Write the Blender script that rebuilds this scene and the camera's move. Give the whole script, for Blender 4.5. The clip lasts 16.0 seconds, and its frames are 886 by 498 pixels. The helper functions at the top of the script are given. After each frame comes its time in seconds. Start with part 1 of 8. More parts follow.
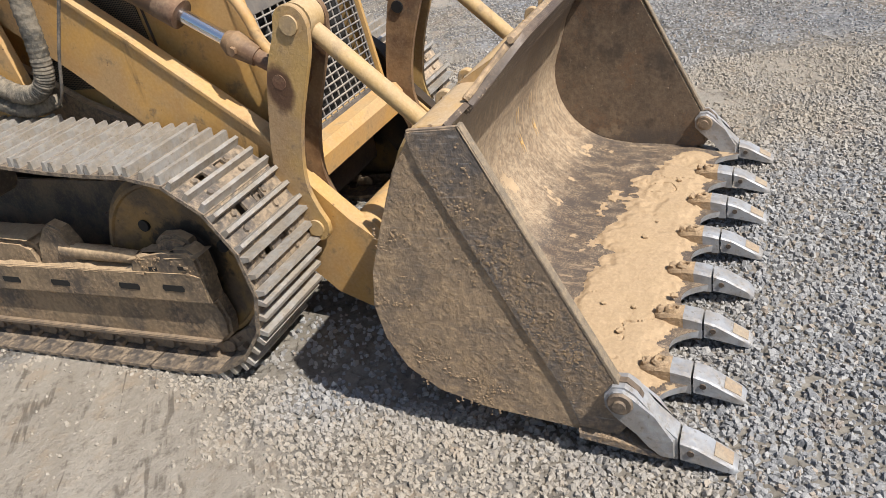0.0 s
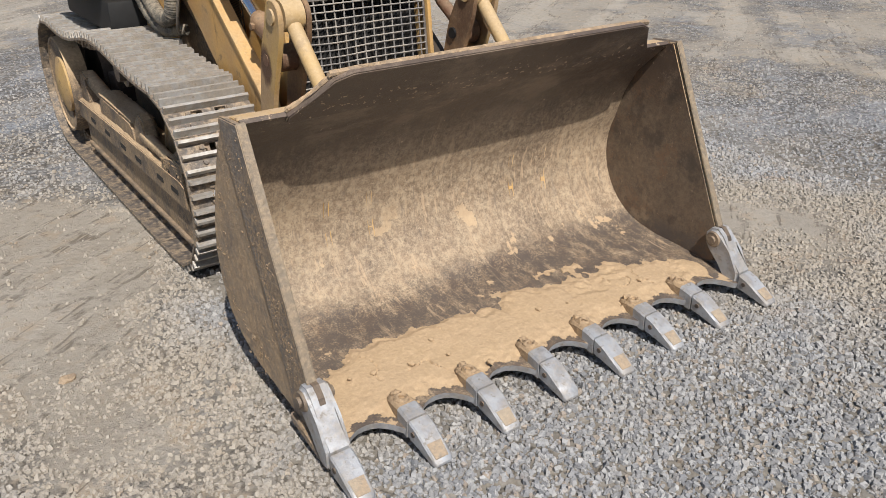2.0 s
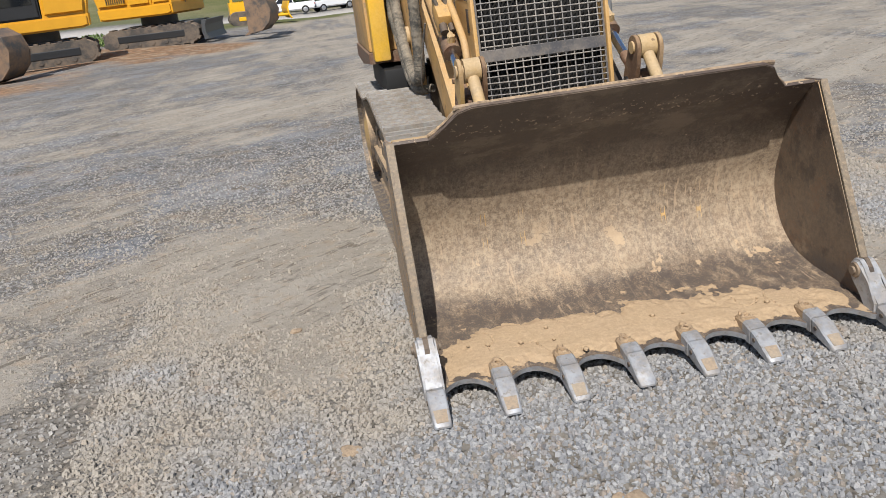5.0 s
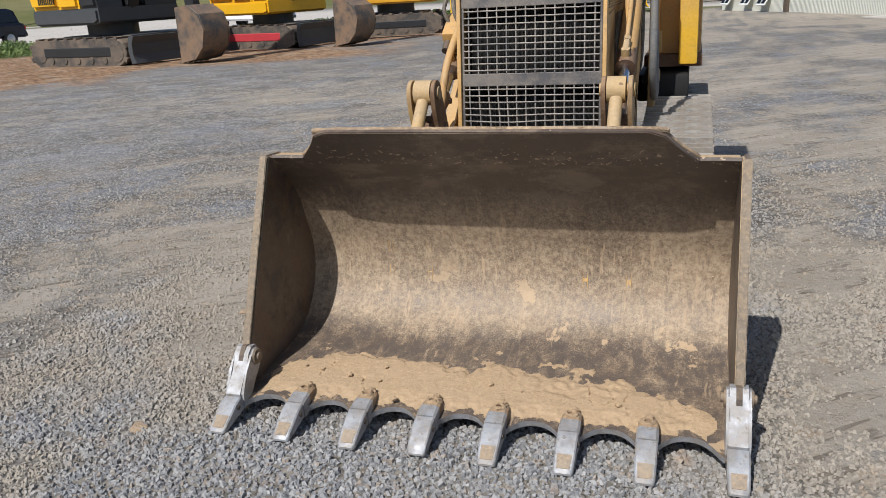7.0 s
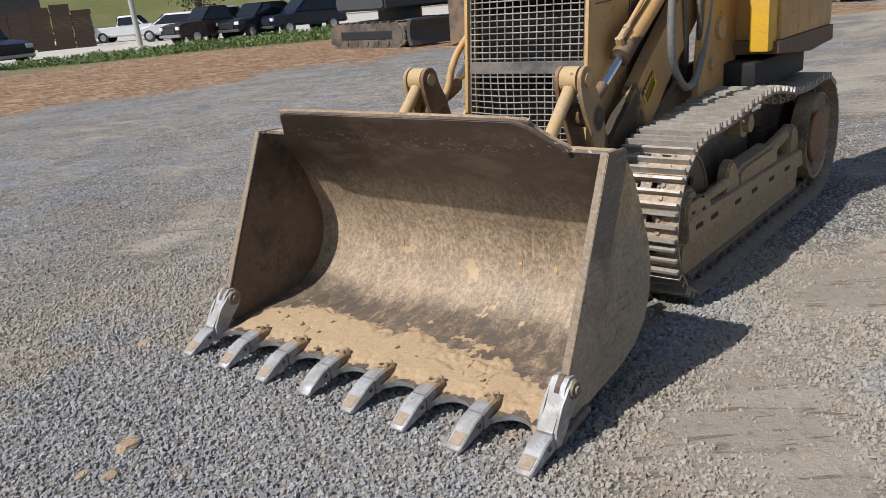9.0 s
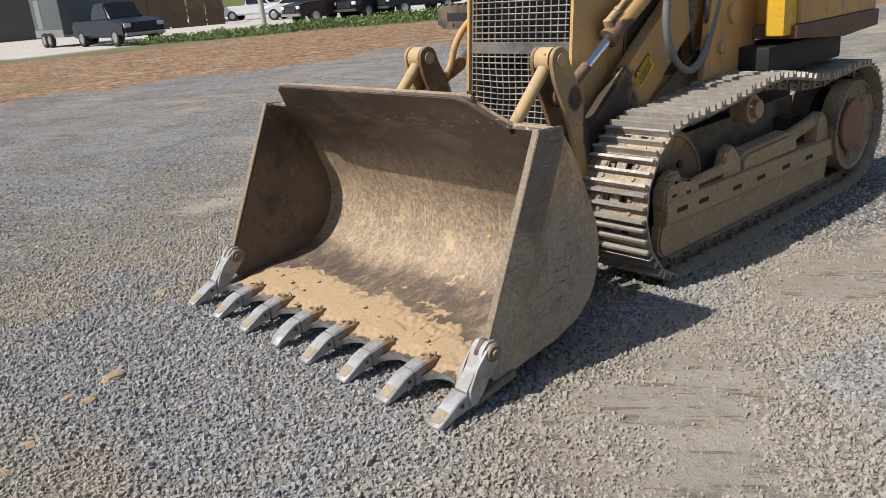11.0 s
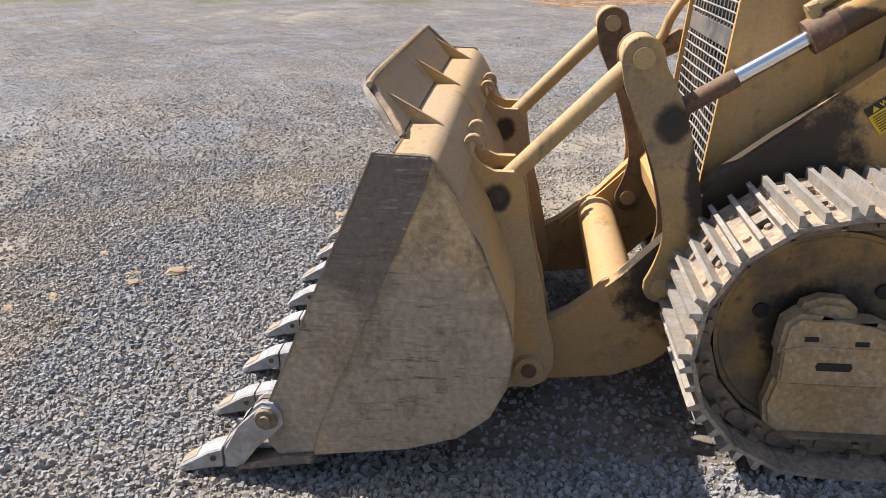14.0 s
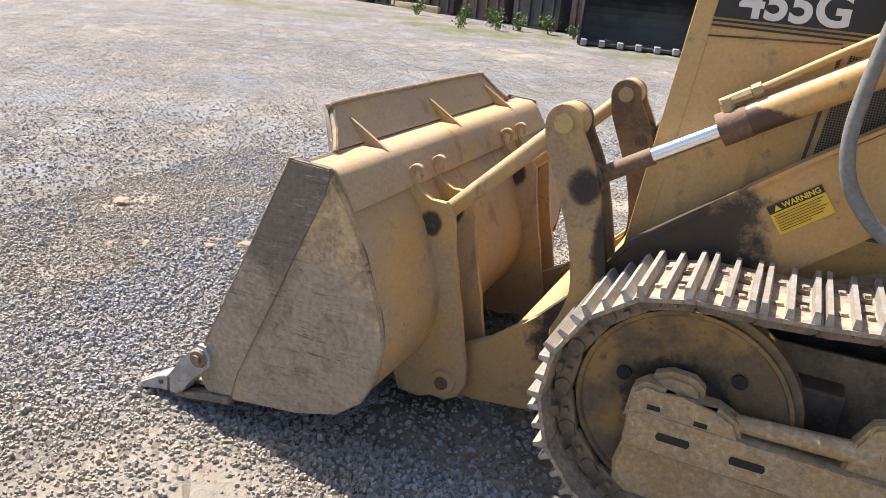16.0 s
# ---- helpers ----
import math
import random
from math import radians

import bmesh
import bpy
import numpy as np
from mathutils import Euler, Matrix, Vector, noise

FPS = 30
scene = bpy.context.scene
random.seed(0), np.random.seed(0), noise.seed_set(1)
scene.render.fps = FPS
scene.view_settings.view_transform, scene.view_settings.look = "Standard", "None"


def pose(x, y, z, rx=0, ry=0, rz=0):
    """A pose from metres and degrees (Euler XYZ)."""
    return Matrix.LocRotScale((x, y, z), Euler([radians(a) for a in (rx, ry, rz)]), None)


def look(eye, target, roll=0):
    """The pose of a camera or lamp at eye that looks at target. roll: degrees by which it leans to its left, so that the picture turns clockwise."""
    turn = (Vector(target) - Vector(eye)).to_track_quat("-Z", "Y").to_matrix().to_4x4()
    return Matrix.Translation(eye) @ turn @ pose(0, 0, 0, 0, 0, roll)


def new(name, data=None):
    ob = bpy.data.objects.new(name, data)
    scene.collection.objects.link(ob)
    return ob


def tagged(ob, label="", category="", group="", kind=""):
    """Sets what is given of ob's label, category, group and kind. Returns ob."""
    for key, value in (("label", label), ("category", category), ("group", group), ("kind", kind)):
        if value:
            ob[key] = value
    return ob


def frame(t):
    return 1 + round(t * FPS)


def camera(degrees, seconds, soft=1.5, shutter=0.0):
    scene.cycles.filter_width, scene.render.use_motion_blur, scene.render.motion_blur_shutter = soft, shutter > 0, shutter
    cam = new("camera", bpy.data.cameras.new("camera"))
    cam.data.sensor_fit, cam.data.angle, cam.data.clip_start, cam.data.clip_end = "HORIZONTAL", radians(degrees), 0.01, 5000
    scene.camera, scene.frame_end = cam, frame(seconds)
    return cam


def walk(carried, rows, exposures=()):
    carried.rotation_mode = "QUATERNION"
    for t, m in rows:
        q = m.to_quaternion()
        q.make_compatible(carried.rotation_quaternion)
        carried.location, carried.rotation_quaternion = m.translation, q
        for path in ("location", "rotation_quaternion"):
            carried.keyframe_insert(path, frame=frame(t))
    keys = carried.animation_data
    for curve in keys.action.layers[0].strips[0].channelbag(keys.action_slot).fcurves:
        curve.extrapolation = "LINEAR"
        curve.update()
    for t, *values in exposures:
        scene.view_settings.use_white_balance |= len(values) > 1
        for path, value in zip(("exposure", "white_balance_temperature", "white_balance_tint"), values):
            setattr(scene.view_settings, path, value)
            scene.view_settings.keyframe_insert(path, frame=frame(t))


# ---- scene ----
PATH = [
    (0, (-2.495, -0.115, 1.581), (-0.936, 0.698, 0.629), -11.3),
    (0.5, (-2.288, -0.55, 1.58), (-0.811, 0.358, 0.583), -4.2),
    (1, (-2.088, -1.011, 1.555), (-0.924, 0.314, 0.613), -7.4),
    (1.5, (-1.822, -1.266, 1.525), (-0.841, 0.218, 0.611), -3.2),
    (2, (-1.703, -1.505, 1.612), (-0.67, -0.032, 0.738), -0.6),
    (2.5, (-1.818, -1.943, 1.608), (-0.792, -0.426, 0.803), -0.5),
    (3, (-1.915, -2.18, 1.626), (-0.866, -0.651, 0.879), -0.9),
    (3.5, (-2.003, -2.348, 1.64), (-0.947, -0.799, 0.942), -1.7),
    (4, (-1.888, -2.451, 1.618), (-0.906, -0.838, 0.959), -3.4),
    (4.2, (-1.758, -2.512, 1.597), (-0.939, -0.802, 0.961), -4.9),
    (6.3, (0.048, -2.39, 1.575), (-0.199, -0.518, 0.916), -1.7),
    (6.5, (0.275, -2.313, 1.585), (-0.066, -0.454, 0.934), -0.4),
    (7, (0.752, -2.269, 1.568), (0.173, -0.459, 0.947), -3.3),
    (7.5, (1.197, -2.178, 1.531), (0.315, -0.481, 0.944), -5.0),
    (8, (1.524, -1.907, 1.524), (0.488, -0.283, 0.985), -4.3),
    (8.5, (1.901, -1.858, 1.517), (0.844, -0.27, 0.916), -3.9),
    (8.7, (2.039, -1.846, 1.526), (0.905, -0.315, 0.918), -4.7),
    (10.8, (2.84, -1.616, 1.496), (1.439, -0.332, 0.873), -4.4),
    (11, (2.83, -1.544, 1.478), (1.406, -0.29, 0.846), -4.8),
    (11.5, (2.773, -1.128, 1.444), (1.115, -0.226, 0.784), -4.6),
    (12, (2.767, -0.703, 1.41), (1.06, 0.073, 0.716), -5.7),
    (12.5, (2.77, -0.258, 1.411), (1.005, 0.279, 0.641), -5.2),
    (13, (2.691, 0.17, 1.43), (0.869, 0.44, 0.65), -3.0),
    (13.5, (2.775, 0.57, 1.418), (0.911, 0.423, 0.71), 1.6),
    (14, (2.776, 0.96, 1.442), (0.929, 0.766, 0.699), -0.7),
    (14.5, (2.656, 1.279, 1.458), (0.844, 0.93, 0.688), 7.2),
    (15, (2.673, 1.543, 1.502), (0.904, 0.979, 0.76), 5.1),
    (15.5, (2.822, 1.835, 1.522), (1.109, 1.086, 0.813), 5.3),
    (16, (2.875, 1.91, 1.528), (1.135, 1.186, 0.858), 5.9),
]
cam = camera(58.1, 16.0, soft=0.5)
walk(cam, [(t, look(eye, target, roll)) for t, eye, target, roll in PATH],
     exposures=[(0, .47, 6500, 10), (0.5, .36, 6500, 10), (1, .28, 6500, 10), (1.5, .27, 6500, 10), (2.5, .25, 6400, 10), (4, .27, 6350, 10), (6.5, .03, 6180, 10),
                (7, .04, 6180, 10), (8, .07, 6220, 10), (8.7, .10, 6250, 10), (11, .22, 6450, 10), (12.15, .18, 6500, 11), (12.5, .44, 6550, 12), (13.5, .62, 6600, 14),
                (14.5, .93, 6650, 14), (16, 1.22, 6750, 14)])

# ---- world and sun ----
SUN_TO = Vector((-0.245, -0.80, 1.0)).normalized()
world = bpy.data.worlds.new("sky")
scene.world = world
world.use_nodes = True
wn = world.node_tree.nodes
sky = wn.new("ShaderNodeTexSky")
sky.sky_type = "NISHITA"
sky.sun_disc = False
sky.sun_elevation = math.asin(SUN_TO.z)
sky.sun_rotation = math.atan2(SUN_TO.x, SUN_TO.y)
sky.altitude, sky.air_density, sky.dust_density = 200, 1.0, 1.5
wn["Background"].inputs["Strength"].default_value = 0.090
world.node_tree.links.new(sky.outputs[0], wn["Background"].inputs["Color"])
sun_data = bpy.data.lights.new("sun", "SUN")
sun_data.energy, sun_data.angle, sun_data.color = 4.8, radians(0.53), (1.0, 0.945, 0.87)
sun = new("sun", sun_data)
sun.matrix_world = look(SUN_TO * 50, (0, 0, 0))

# ---- materials ----
MATS = {}


def node_mat(name):
    m = bpy.data.materials.new(name)
    m.use_nodes = True
    nt = m.node_tree
    return m, nt, nt.nodes["Principled BSDF"]


def noise_node(nt, coord, scale, detail=6, rough=0.6, stretch=None, shift=0.0):
    mp = nt.nodes.new("ShaderNodeMapping")
    nt.links.new(coord, mp.inputs["Vector"])
    if stretch:
        mp.inputs["Scale"].default_value = stretch
    mp.inputs["Location"].default_value = (shift, shift * 0.7, shift * 1.3)
    n = nt.nodes.new("ShaderNodeTexNoise")
    n.inputs["Scale"].default_value, n.inputs["Detail"].default_value, n.inputs["Roughness"].default_value = scale, detail, rough
    nt.links.new(mp.outputs[0], n.inputs["Vector"])
    return n.outputs["Fac"]


def ramp_node(nt, fac, lo, hi):
    r = nt.nodes.new("ShaderNodeMapRange")
    r.interpolation_type = "SMOOTHSTEP"
    r.inputs["From Min"].default_value, r.inputs["From Max"].default_value = lo, hi
    nt.links.new(fac, r.inputs["Value"])
    return r.outputs[0]


def mix_node(nt, fac, a, b):
    x = nt.nodes.new("ShaderNodeMix")
    x.data_type = "RGBA"
    if isinstance(fac, (int, float)):
        x.inputs[0].default_value = fac
    else:
        nt.links.new(fac, x.inputs[0])
    for v, i in ((a, 6), (b, 7)):
        if isinstance(v, tuple):
            x.inputs[i].default_value = (*v, 1)
        else:
            nt.links.new(v, x.inputs[i])
    return x.outputs[2]


def math_node(nt, op, a, b):
    x = nt.nodes.new("ShaderNodeMath")
    x.operation = op
    x.use_clamp = True
    for v, i in ((a, 0), (b, 1)):
        if isinstance(v, (int, float)):
            x.inputs[i].default_value = v
        else:
            nt.links.new(v, x.inputs[i])
    return x.outputs[0]


def weathered(name, base, alt, dust, dusty=0.5, up=0.3, grime=(0.05, 0.035, 0.025), grimy=0.3, scale=3.0, rough=0.6,
              metal=0.0, bump=0.15, grain=90.0, stretch=None, scratch=0.0, grit=0.35, oil=None, stain=(0.018, 0.013, 0.010), crust=0.0, chips=0.0, streaks=0.0):
    """Paint or steel: base and alt in large patches, grime in blots, dust in grain and more on faces that look up."""
    m, nt, bs = node_mat(name)
    tc = nt.nodes.new("ShaderNodeTexCoord").outputs["Object"]
    big = noise_node(nt, tc, scale, 4, 0.55, stretch)
    mid = noise_node(nt, tc, scale * 3.7, 8, 0.68, stretch, 3.1)
    fine = noise_node(nt, tc, grain, 5, 0.6, None, 7.7)
    col = mix_node(nt, ramp_node(nt, big, 0.38, 0.62), base, alt)
    g = math_node(nt, "MULTIPLY", ramp_node(nt, mid, 0.56, 0.68), grimy)
    col = mix_node(nt, g, col, grime)
    if scratch:
        sc = noise_node(nt, tc, 14, 3, 0.5, (1.0, 1.0, 14.0), 1.7)
        col = mix_node(nt, math_node(nt, "MULTIPLY", ramp_node(nt, sc, 0.6, 0.68), scratch), col, (0.3, 0.28, 0.26))
    geo = nt.nodes.new("ShaderNodeNewGeometry")
    sep = nt.nodes.new("ShaderNodeSeparateXYZ")
    nt.links.new(geo.outputs["Normal"], sep.inputs[0])
    upf = math_node(nt, "MULTIPLY", ramp_node(nt, sep.outputs["Z"], 0.2, 0.95), up)
    d0 = math_node(nt, "ADD", math_node(nt, "MULTIPLY", big, 0.5), math_node(nt, "MULTIPLY", mid, 0.5))
    d1 = math_node(nt, "ADD", d0, math_node(nt, "MULTIPLY", math_node(nt, "SUBTRACT", fine, 0.5), 0.5))
    d = math_node(nt, "ADD", math_node(nt, "MULTIPLY", ramp_node(nt, d1, 0.40, 0.62), dusty), upf)
    col = mix_node(nt, d, col, dust)
    for (oy, oz, ry, rz) in oil or ():
        # an oil stain with a ragged edge
        so = nt.nodes.new("ShaderNodeSeparateXYZ")
        nt.links.new(tc, so.inputs[0])
        ds = nt.nodes.new("ShaderNodeMath")
        ds.operation = "ABSOLUTE"
        terms = []
        for out, c, r in ((so.outputs["Y"], oy, ry), (so.outputs["Z"], oz, rz)):
            a = nt.nodes.new("ShaderNodeMath")
            a.operation = "SUBTRACT"
            nt.links.new(out, a.inputs[0])
            a.inputs[1].default_value = c
            b = nt.nodes.new("ShaderNodeMath")
            b.operation = "DIVIDE"
            nt.links.new(a.outputs[0], b.inputs[0])
            b.inputs[1].default_value = r
            q = nt.nodes.new("ShaderNodeMath")
            q.operation = "MULTIPLY"
            nt.links.new(b.outputs[0], q.inputs[0])
            nt.links.new(b.outputs[0], q.inputs[1])
            terms.append(q.outputs[0])
        sm = nt.nodes.new("ShaderNodeMath")
        sm.operation = "ADD"
        nt.links.new(terms[0], sm.inputs[0])
        nt.links.new(terms[1], sm.inputs[1])
        wb = nt.nodes.new("ShaderNodeMath")
        wb.operation = "MULTIPLY_ADD"
        nt.links.new(mid, wb.inputs[0])
        wb.inputs[1].default_value = -2.2
        nt.links.new(sm.outputs[0], wb.inputs[2])
        col = mix_node(nt, math_node(nt, "MULTIPLY", ramp_node(nt, wb.outputs[0], 0.25 if oy > 1.5 else 0.9, -0.35), 0.94), col, stain)
    if chips:
        # small rusty chips and brown runs
        ch = ramp_node(nt, noise_node(nt, tc, 38, 4, 0.6, None, 21.0), 0.66, 0.72)
        zone = ramp_node(nt, noise_node(nt, tc, 5, 3, 0.5, None, 23.0), 0.45, 0.62)
        col = mix_node(nt, math_node(nt, "MULTIPLY", math_node(nt, "MULTIPLY", ch, zone), chips), col, (0.09, 0.045, 0.025))
        run = ramp_node(nt, noise_node(nt, tc, 7, 5, 0.6, (1.0, 1.6, 0.28), 27.0), 0.60, 0.74)
        col = mix_node(nt, math_node(nt, "MULTIPLY", run, chips * 0.6), col, (0.13, 0.075, 0.035))
    if streaks:
        # rubbed marks along the digging direction, dark and bright
        for off, tone, k in ((51.0, (0.075, 0.058, 0.046), 1.0), (53.0, (0.50, 0.42, 0.32), 0.55)):
            sk = ramp_node(nt, noise_node(nt, tc, 11, 7, 0.72, (1.0, 0.9, 7.0), off), 0.55, 0.63)
            zone = ramp_node(nt, noise_node(nt, tc, 4.5, 4, 0.6, None, off + 5.0), 0.40, 0.58)
            col = mix_node(nt, math_node(nt, "MULTIPLY", math_node(nt, "MULTIPLY", sk, zone), streaks * k), col, tone)
    lumps = None
    if crust:
        # crusts of dried mud in lumps
        lumps = math_node(nt, "MULTIPLY", ramp_node(nt, noise_node(nt, tc, 7.5, 5, 0.6, None, 31.0), 0.46, 0.58), ramp_node(nt, noise_node(nt, tc, 58, 5, 0.7, None, 33.0), 0.42, 0.66))
        col = mix_node(nt, math_node(nt, "MULTIPLY", lumps, crust), col, (0.36, 0.25, 0.15))
    shade = nt.nodes.new("ShaderNodeMix")
    shade.data_type, shade.blend_type = "RGBA", "MULTIPLY"
    shade.inputs[0].default_value = grit
    nt.links.new(col, shade.inputs[6])
    nt.links.new(mix_node(nt, fine, (0.30, 0.30, 0.30), (1.6, 1.6, 1.6)), shade.inputs[7])
    nt.links.new(shade.outputs[2], bs.inputs["Base Color"])
    rr = nt.nodes.new("ShaderNodeMapRange")
    rr.inputs["To Min"].default_value, rr.inputs["To Max"].default_value = rough, min(1.0, rough + 0.35)
    nt.links.new(d, rr.inputs["Value"])
    nt.links.new(rr.outputs[0], bs.inputs["Roughness"])
    if metal:
        nt.links.new(math_node(nt, "MULTIPLY", math_node(nt, "SUBTRACT", 1.0, d), metal), bs.inputs["Metallic"])
    bp = nt.nodes.new("ShaderNodeBump")
    bp.inputs["Strength"].default_value, bp.inputs["Distance"].default_value = bump, 0.01
    hgt = math_node(nt, "ADD", math_node(nt, "MULTIPLY", mid, 0.25 if crust else 0.6), math_node(nt, "MULTIPLY", fine, 0.4))
    if lumps:
        hgt = math_node(nt, "ADD", hgt, math_node(nt, "MULTIPLY", lumps, 0.32))
    nt.links.new(hgt, bp.inputs["Height"])
    nt.links.new(bp.outputs[0], bs.inputs["Normal"])
    MATS[name] = m
    return m


def plain(name, col, rough=0.5, metal=0.0, vary=0.15, scale=20.0, bump=0.05):
    m, nt, bs = node_mat(name)
    tc = nt.nodes.new("ShaderNodeTexCoord").outputs["Object"]
    n = noise_node(nt, tc, scale, 6, 0.6)
    dark = tuple(c * (1 - vary) for c in col)
    lite = tuple(min(1, c * (1 + vary)) for c in col)
    nt.links.new(mix_node(nt, n, dark, lite), bs.inputs["Base Color"])
    bs.inputs["Roughness"].default_value, bs.inputs["Metallic"].default_value = rough, metal
    bp = nt.nodes.new("ShaderNodeBump")
    bp.inputs["Strength"].default_value, bp.inputs["Distance"].default_value = bump, 0.005
    nt.links.new(n, bp.inputs["Height"])
    nt.links.new(bp.outputs[0], bs.inputs["Normal"])
    MATS[name] = m
    return m


M_YELLOW = weathered("yellow_paint", (0.55, 0.312, 0.092), (0.45, 0.255, 0.095), (0.45, 0.32, 0.17), 0.5, 0.35, (0.07, 0.038, 0.02), 0.8, 3.4, 0.5, 0, 0.15, chips=0.95)
M_ARM = weathered("oily_yellow_paint", (0.54, 0.296, 0.085), (0.46, 0.258, 0.09), (0.45, 0.32, 0.18), 0.5, 0.35, (0.06, 0.035, 0.02), 0.6, 2.6, 0.5, 0, 0.08, oil=((1.58, 0.66, 0.37, 0.44), (1.40, 0.42, 0.10, 0.09)), chips=0.7)
M_LEVER = weathered("greasy_link_paint", (0.45, 0.29, 0.105), (0.24, 0.145, 0.07), (0.42, 0.31, 0.19), 0.45, 0.3, (0.05, 0.026, 0.017), 0.9, 4.5, 0.55, 0, 0.35, oil=((1.376, 0.930, 0.045, 0.050), (1.47, 0.78, 0.035, 0.16)), chips=0.9)
M_LEVER_RUSTY = weathered("rusty_link_paint", (0.45, 0.29, 0.105), (0.30, 0.18, 0.08), (0.42, 0.31, 0.19), 0.45, 0.3, (0.065, 0.032, 0.02), 0.85, 3.5, 0.6, 0, 0.4, oil=((1.376, 0.920, 0.042, 0.066),), chips=0.9, stain=(0.075, 0.034, 0.018))
M_HOOD = weathered("hood_paint", (0.56, 0.325, 0.095), (0.47, 0.275, 0.098), (0.46, 0.33, 0.17), 0.4, 0.25, (0.10, 0.055, 0.03), 0.7, 2.6, 0.45, 0, 0.08, chips=0.9)
M_BRIGHT = weathered("bright_yellow_paint", (0.72, 0.42, 0.03), (0.64, 0.37, 0.04), (0.45, 0.33, 0.18), 0.25, 0.2, (0.08, 0.05, 0.03), 0.25, 2.0, 0.45, 0, 0.04)
M_STEEL_OUT = weathered("bucket_side_steel", (0.28, 0.205, 0.135), (0.115, 0.096, 0.084), (0.45, 0.315, 0.185), 0.8, 0.3, (0.05, 0.038, 0.03), 0.65, 2.6, 0.55, 0.0, 1.0, 55, None, 0.35, 0.7, crust=0.85)
M_BAR = weathered("side_bar_steel", (0.13, 0.112, 0.10), (0.085, 0.074, 0.068), (0.36, 0.255, 0.155), 0.6, 0.3, (0.045, 0.036, 0.032), 0.5, 5.0, 0.5, 0.0, 1.0, 60, None, 0.6, 0.7, crust=0.9)
M_BACK = weathered("bucket_back_paint", (0.54, 0.335, 0.12), (0.40, 0.265, 0.13), (0.475, 0.345, 0.21), 0.8, 0.4, (0.17, 0.10, 0.05), 1.0, 3.4, 0.62, 0, 0.25, chips=0.7)
M_BRACKET = weathered("greasy_bracket_paint", (0.54, 0.335, 0.12), (0.40, 0.265, 0.13), (0.475, 0.345, 0.21), 0.8, 0.4, (0.17, 0.10, 0.05), 1.0, 3.4, 0.62, 0, 0.25, oil=((0.888, 0.712, 0.034, 0.038),), stain=(0.03, 0.02, 0.014), chips=0.7)
M_TOOTH = weathered("worn_tooth_steel", (0.38, 0.39, 0.41), (0.26, 0.265, 0.28), (0.38, 0.31, 0.22), 0.32, 0.0, (0.08, 0.07, 0.065), 0.65, 13.0, 0.52, 0.4, 0.35, 60)
M_SHOE = weathered("track_shoe_steel", (0.12, 0.105, 0.094), (0.07, 0.062, 0.056), (0.44, 0.335, 0.225), 0.62, 0.0, (0.03, 0.025, 0.02), 0.9, 11.0, 0.5, 0.25, 0.9, 60, None, 0, 0.65)
M_SHOE_DUSTY = weathered("dusty_track_shoe_steel", (0.24, 0.21, 0.185), (0.15, 0.13, 0.115), (0.48, 0.37, 0.255), 0.75, 0.1, (0.04, 0.032, 0.026), 0.85, 11.0, 0.55, 0.2, 0.9, 60, None, 0, 0.6)
M_GROUSER = weathered("grouser_steel", (0.42, 0.405, 0.385), (0.28, 0.265, 0.245), (0.44, 0.35, 0.24), 0.35, 0.0, (0.06, 0.05, 0.042), 0.6, 14.0, 0.45, 0.45, 0.4, 70)
M_LINK = weathered("track_link_steel", (0.11, 0.09, 0.075), (0.17, 0.13, 0.095), (0.34, 0.25, 0.16), 0.45, 0.3, (0.025, 0.02, 0.016), 0.6, 9.0, 0.5, 0.2, 0.5)
M_WHEEL = weathered("idler_paint", (0.25, 0.15, 0.05), (0.055, 0.042, 0.032), (0.27, 0.185, 0.105), 0.28, 0.2, (0.02, 0.016, 0.012), 0.9, 6.0, 0.5, 0, 0.4, oil=((1.79, 0.40, 0.15, 0.15),), stain=(0.022, 0.018, 0.015))
M_FRAME = weathered("track_frame_paint", (0.088, 0.07, 0.056), (0.16, 0.115, 0.07), (0.47, 0.34, 0.205), 0.42, 0.95, (0.03, 0.024, 0.02), 0.6, 3.8, 0.6, 0, 0.7, 60, None, 0.0, 0.6, crust=0.75)
# paler copy of the frame paint, raised to brighten the shaded right side
M_FRAME_LIFTED = weathered("oily_track_frame", (0.36, 0.235, 0.11), (0.22, 0.16, 0.10), (0.52, 0.385, 0.24), 0.6, 0.5, (0.055, 0.04, 0.03), 0.9, 8.0, 0.55, 0, 0.7, 60, None, 0.0, 0.7, crust=0.5)
M_DARK = weathered("dark_greasy_steel", (0.035, 0.027, 0.022), (0.06, 0.045, 0.035), (0.22, 0.16, 0.11), 0.3, 0.4, (0.015, 0.012, 0.01), 0.5, 4.0, 0.6, 0, 0.3)
M_RUST = weathered("rusty_steel", (0.14, 0.07, 0.04), (0.085, 0.05, 0.035), (0.30, 0.21, 0.13), 0.35, 0.3, (0.035, 0.022, 0.016), 0.6, 8.0, 0.65, 0.1, 0.4)
M_CYL = weathered("oily_cylinder_paint", (0.55, 0.312, 0.092), (0.45, 0.255, 0.095), (0.45, 0.32, 0.17), 0.4, 0.25, (0.06, 0.035, 0.02), 0.75, 4.0, 0.42, 0, 0.12, oil=((1.80, 1.19, 0.17, 0.05),), stain=(0.05, 0.026, 0.016), chips=0.7)
M_CAKED = weathered("caked_mud", (0.36, 0.25, 0.145), (0.24, 0.17, 0.11), (0.43, 0.31, 0.19), 0.5, 0.2, (0.09, 0.065, 0.05), 0.8, 22.0, 0.9, 0, 1.0, 90, None, 0, 0.5)
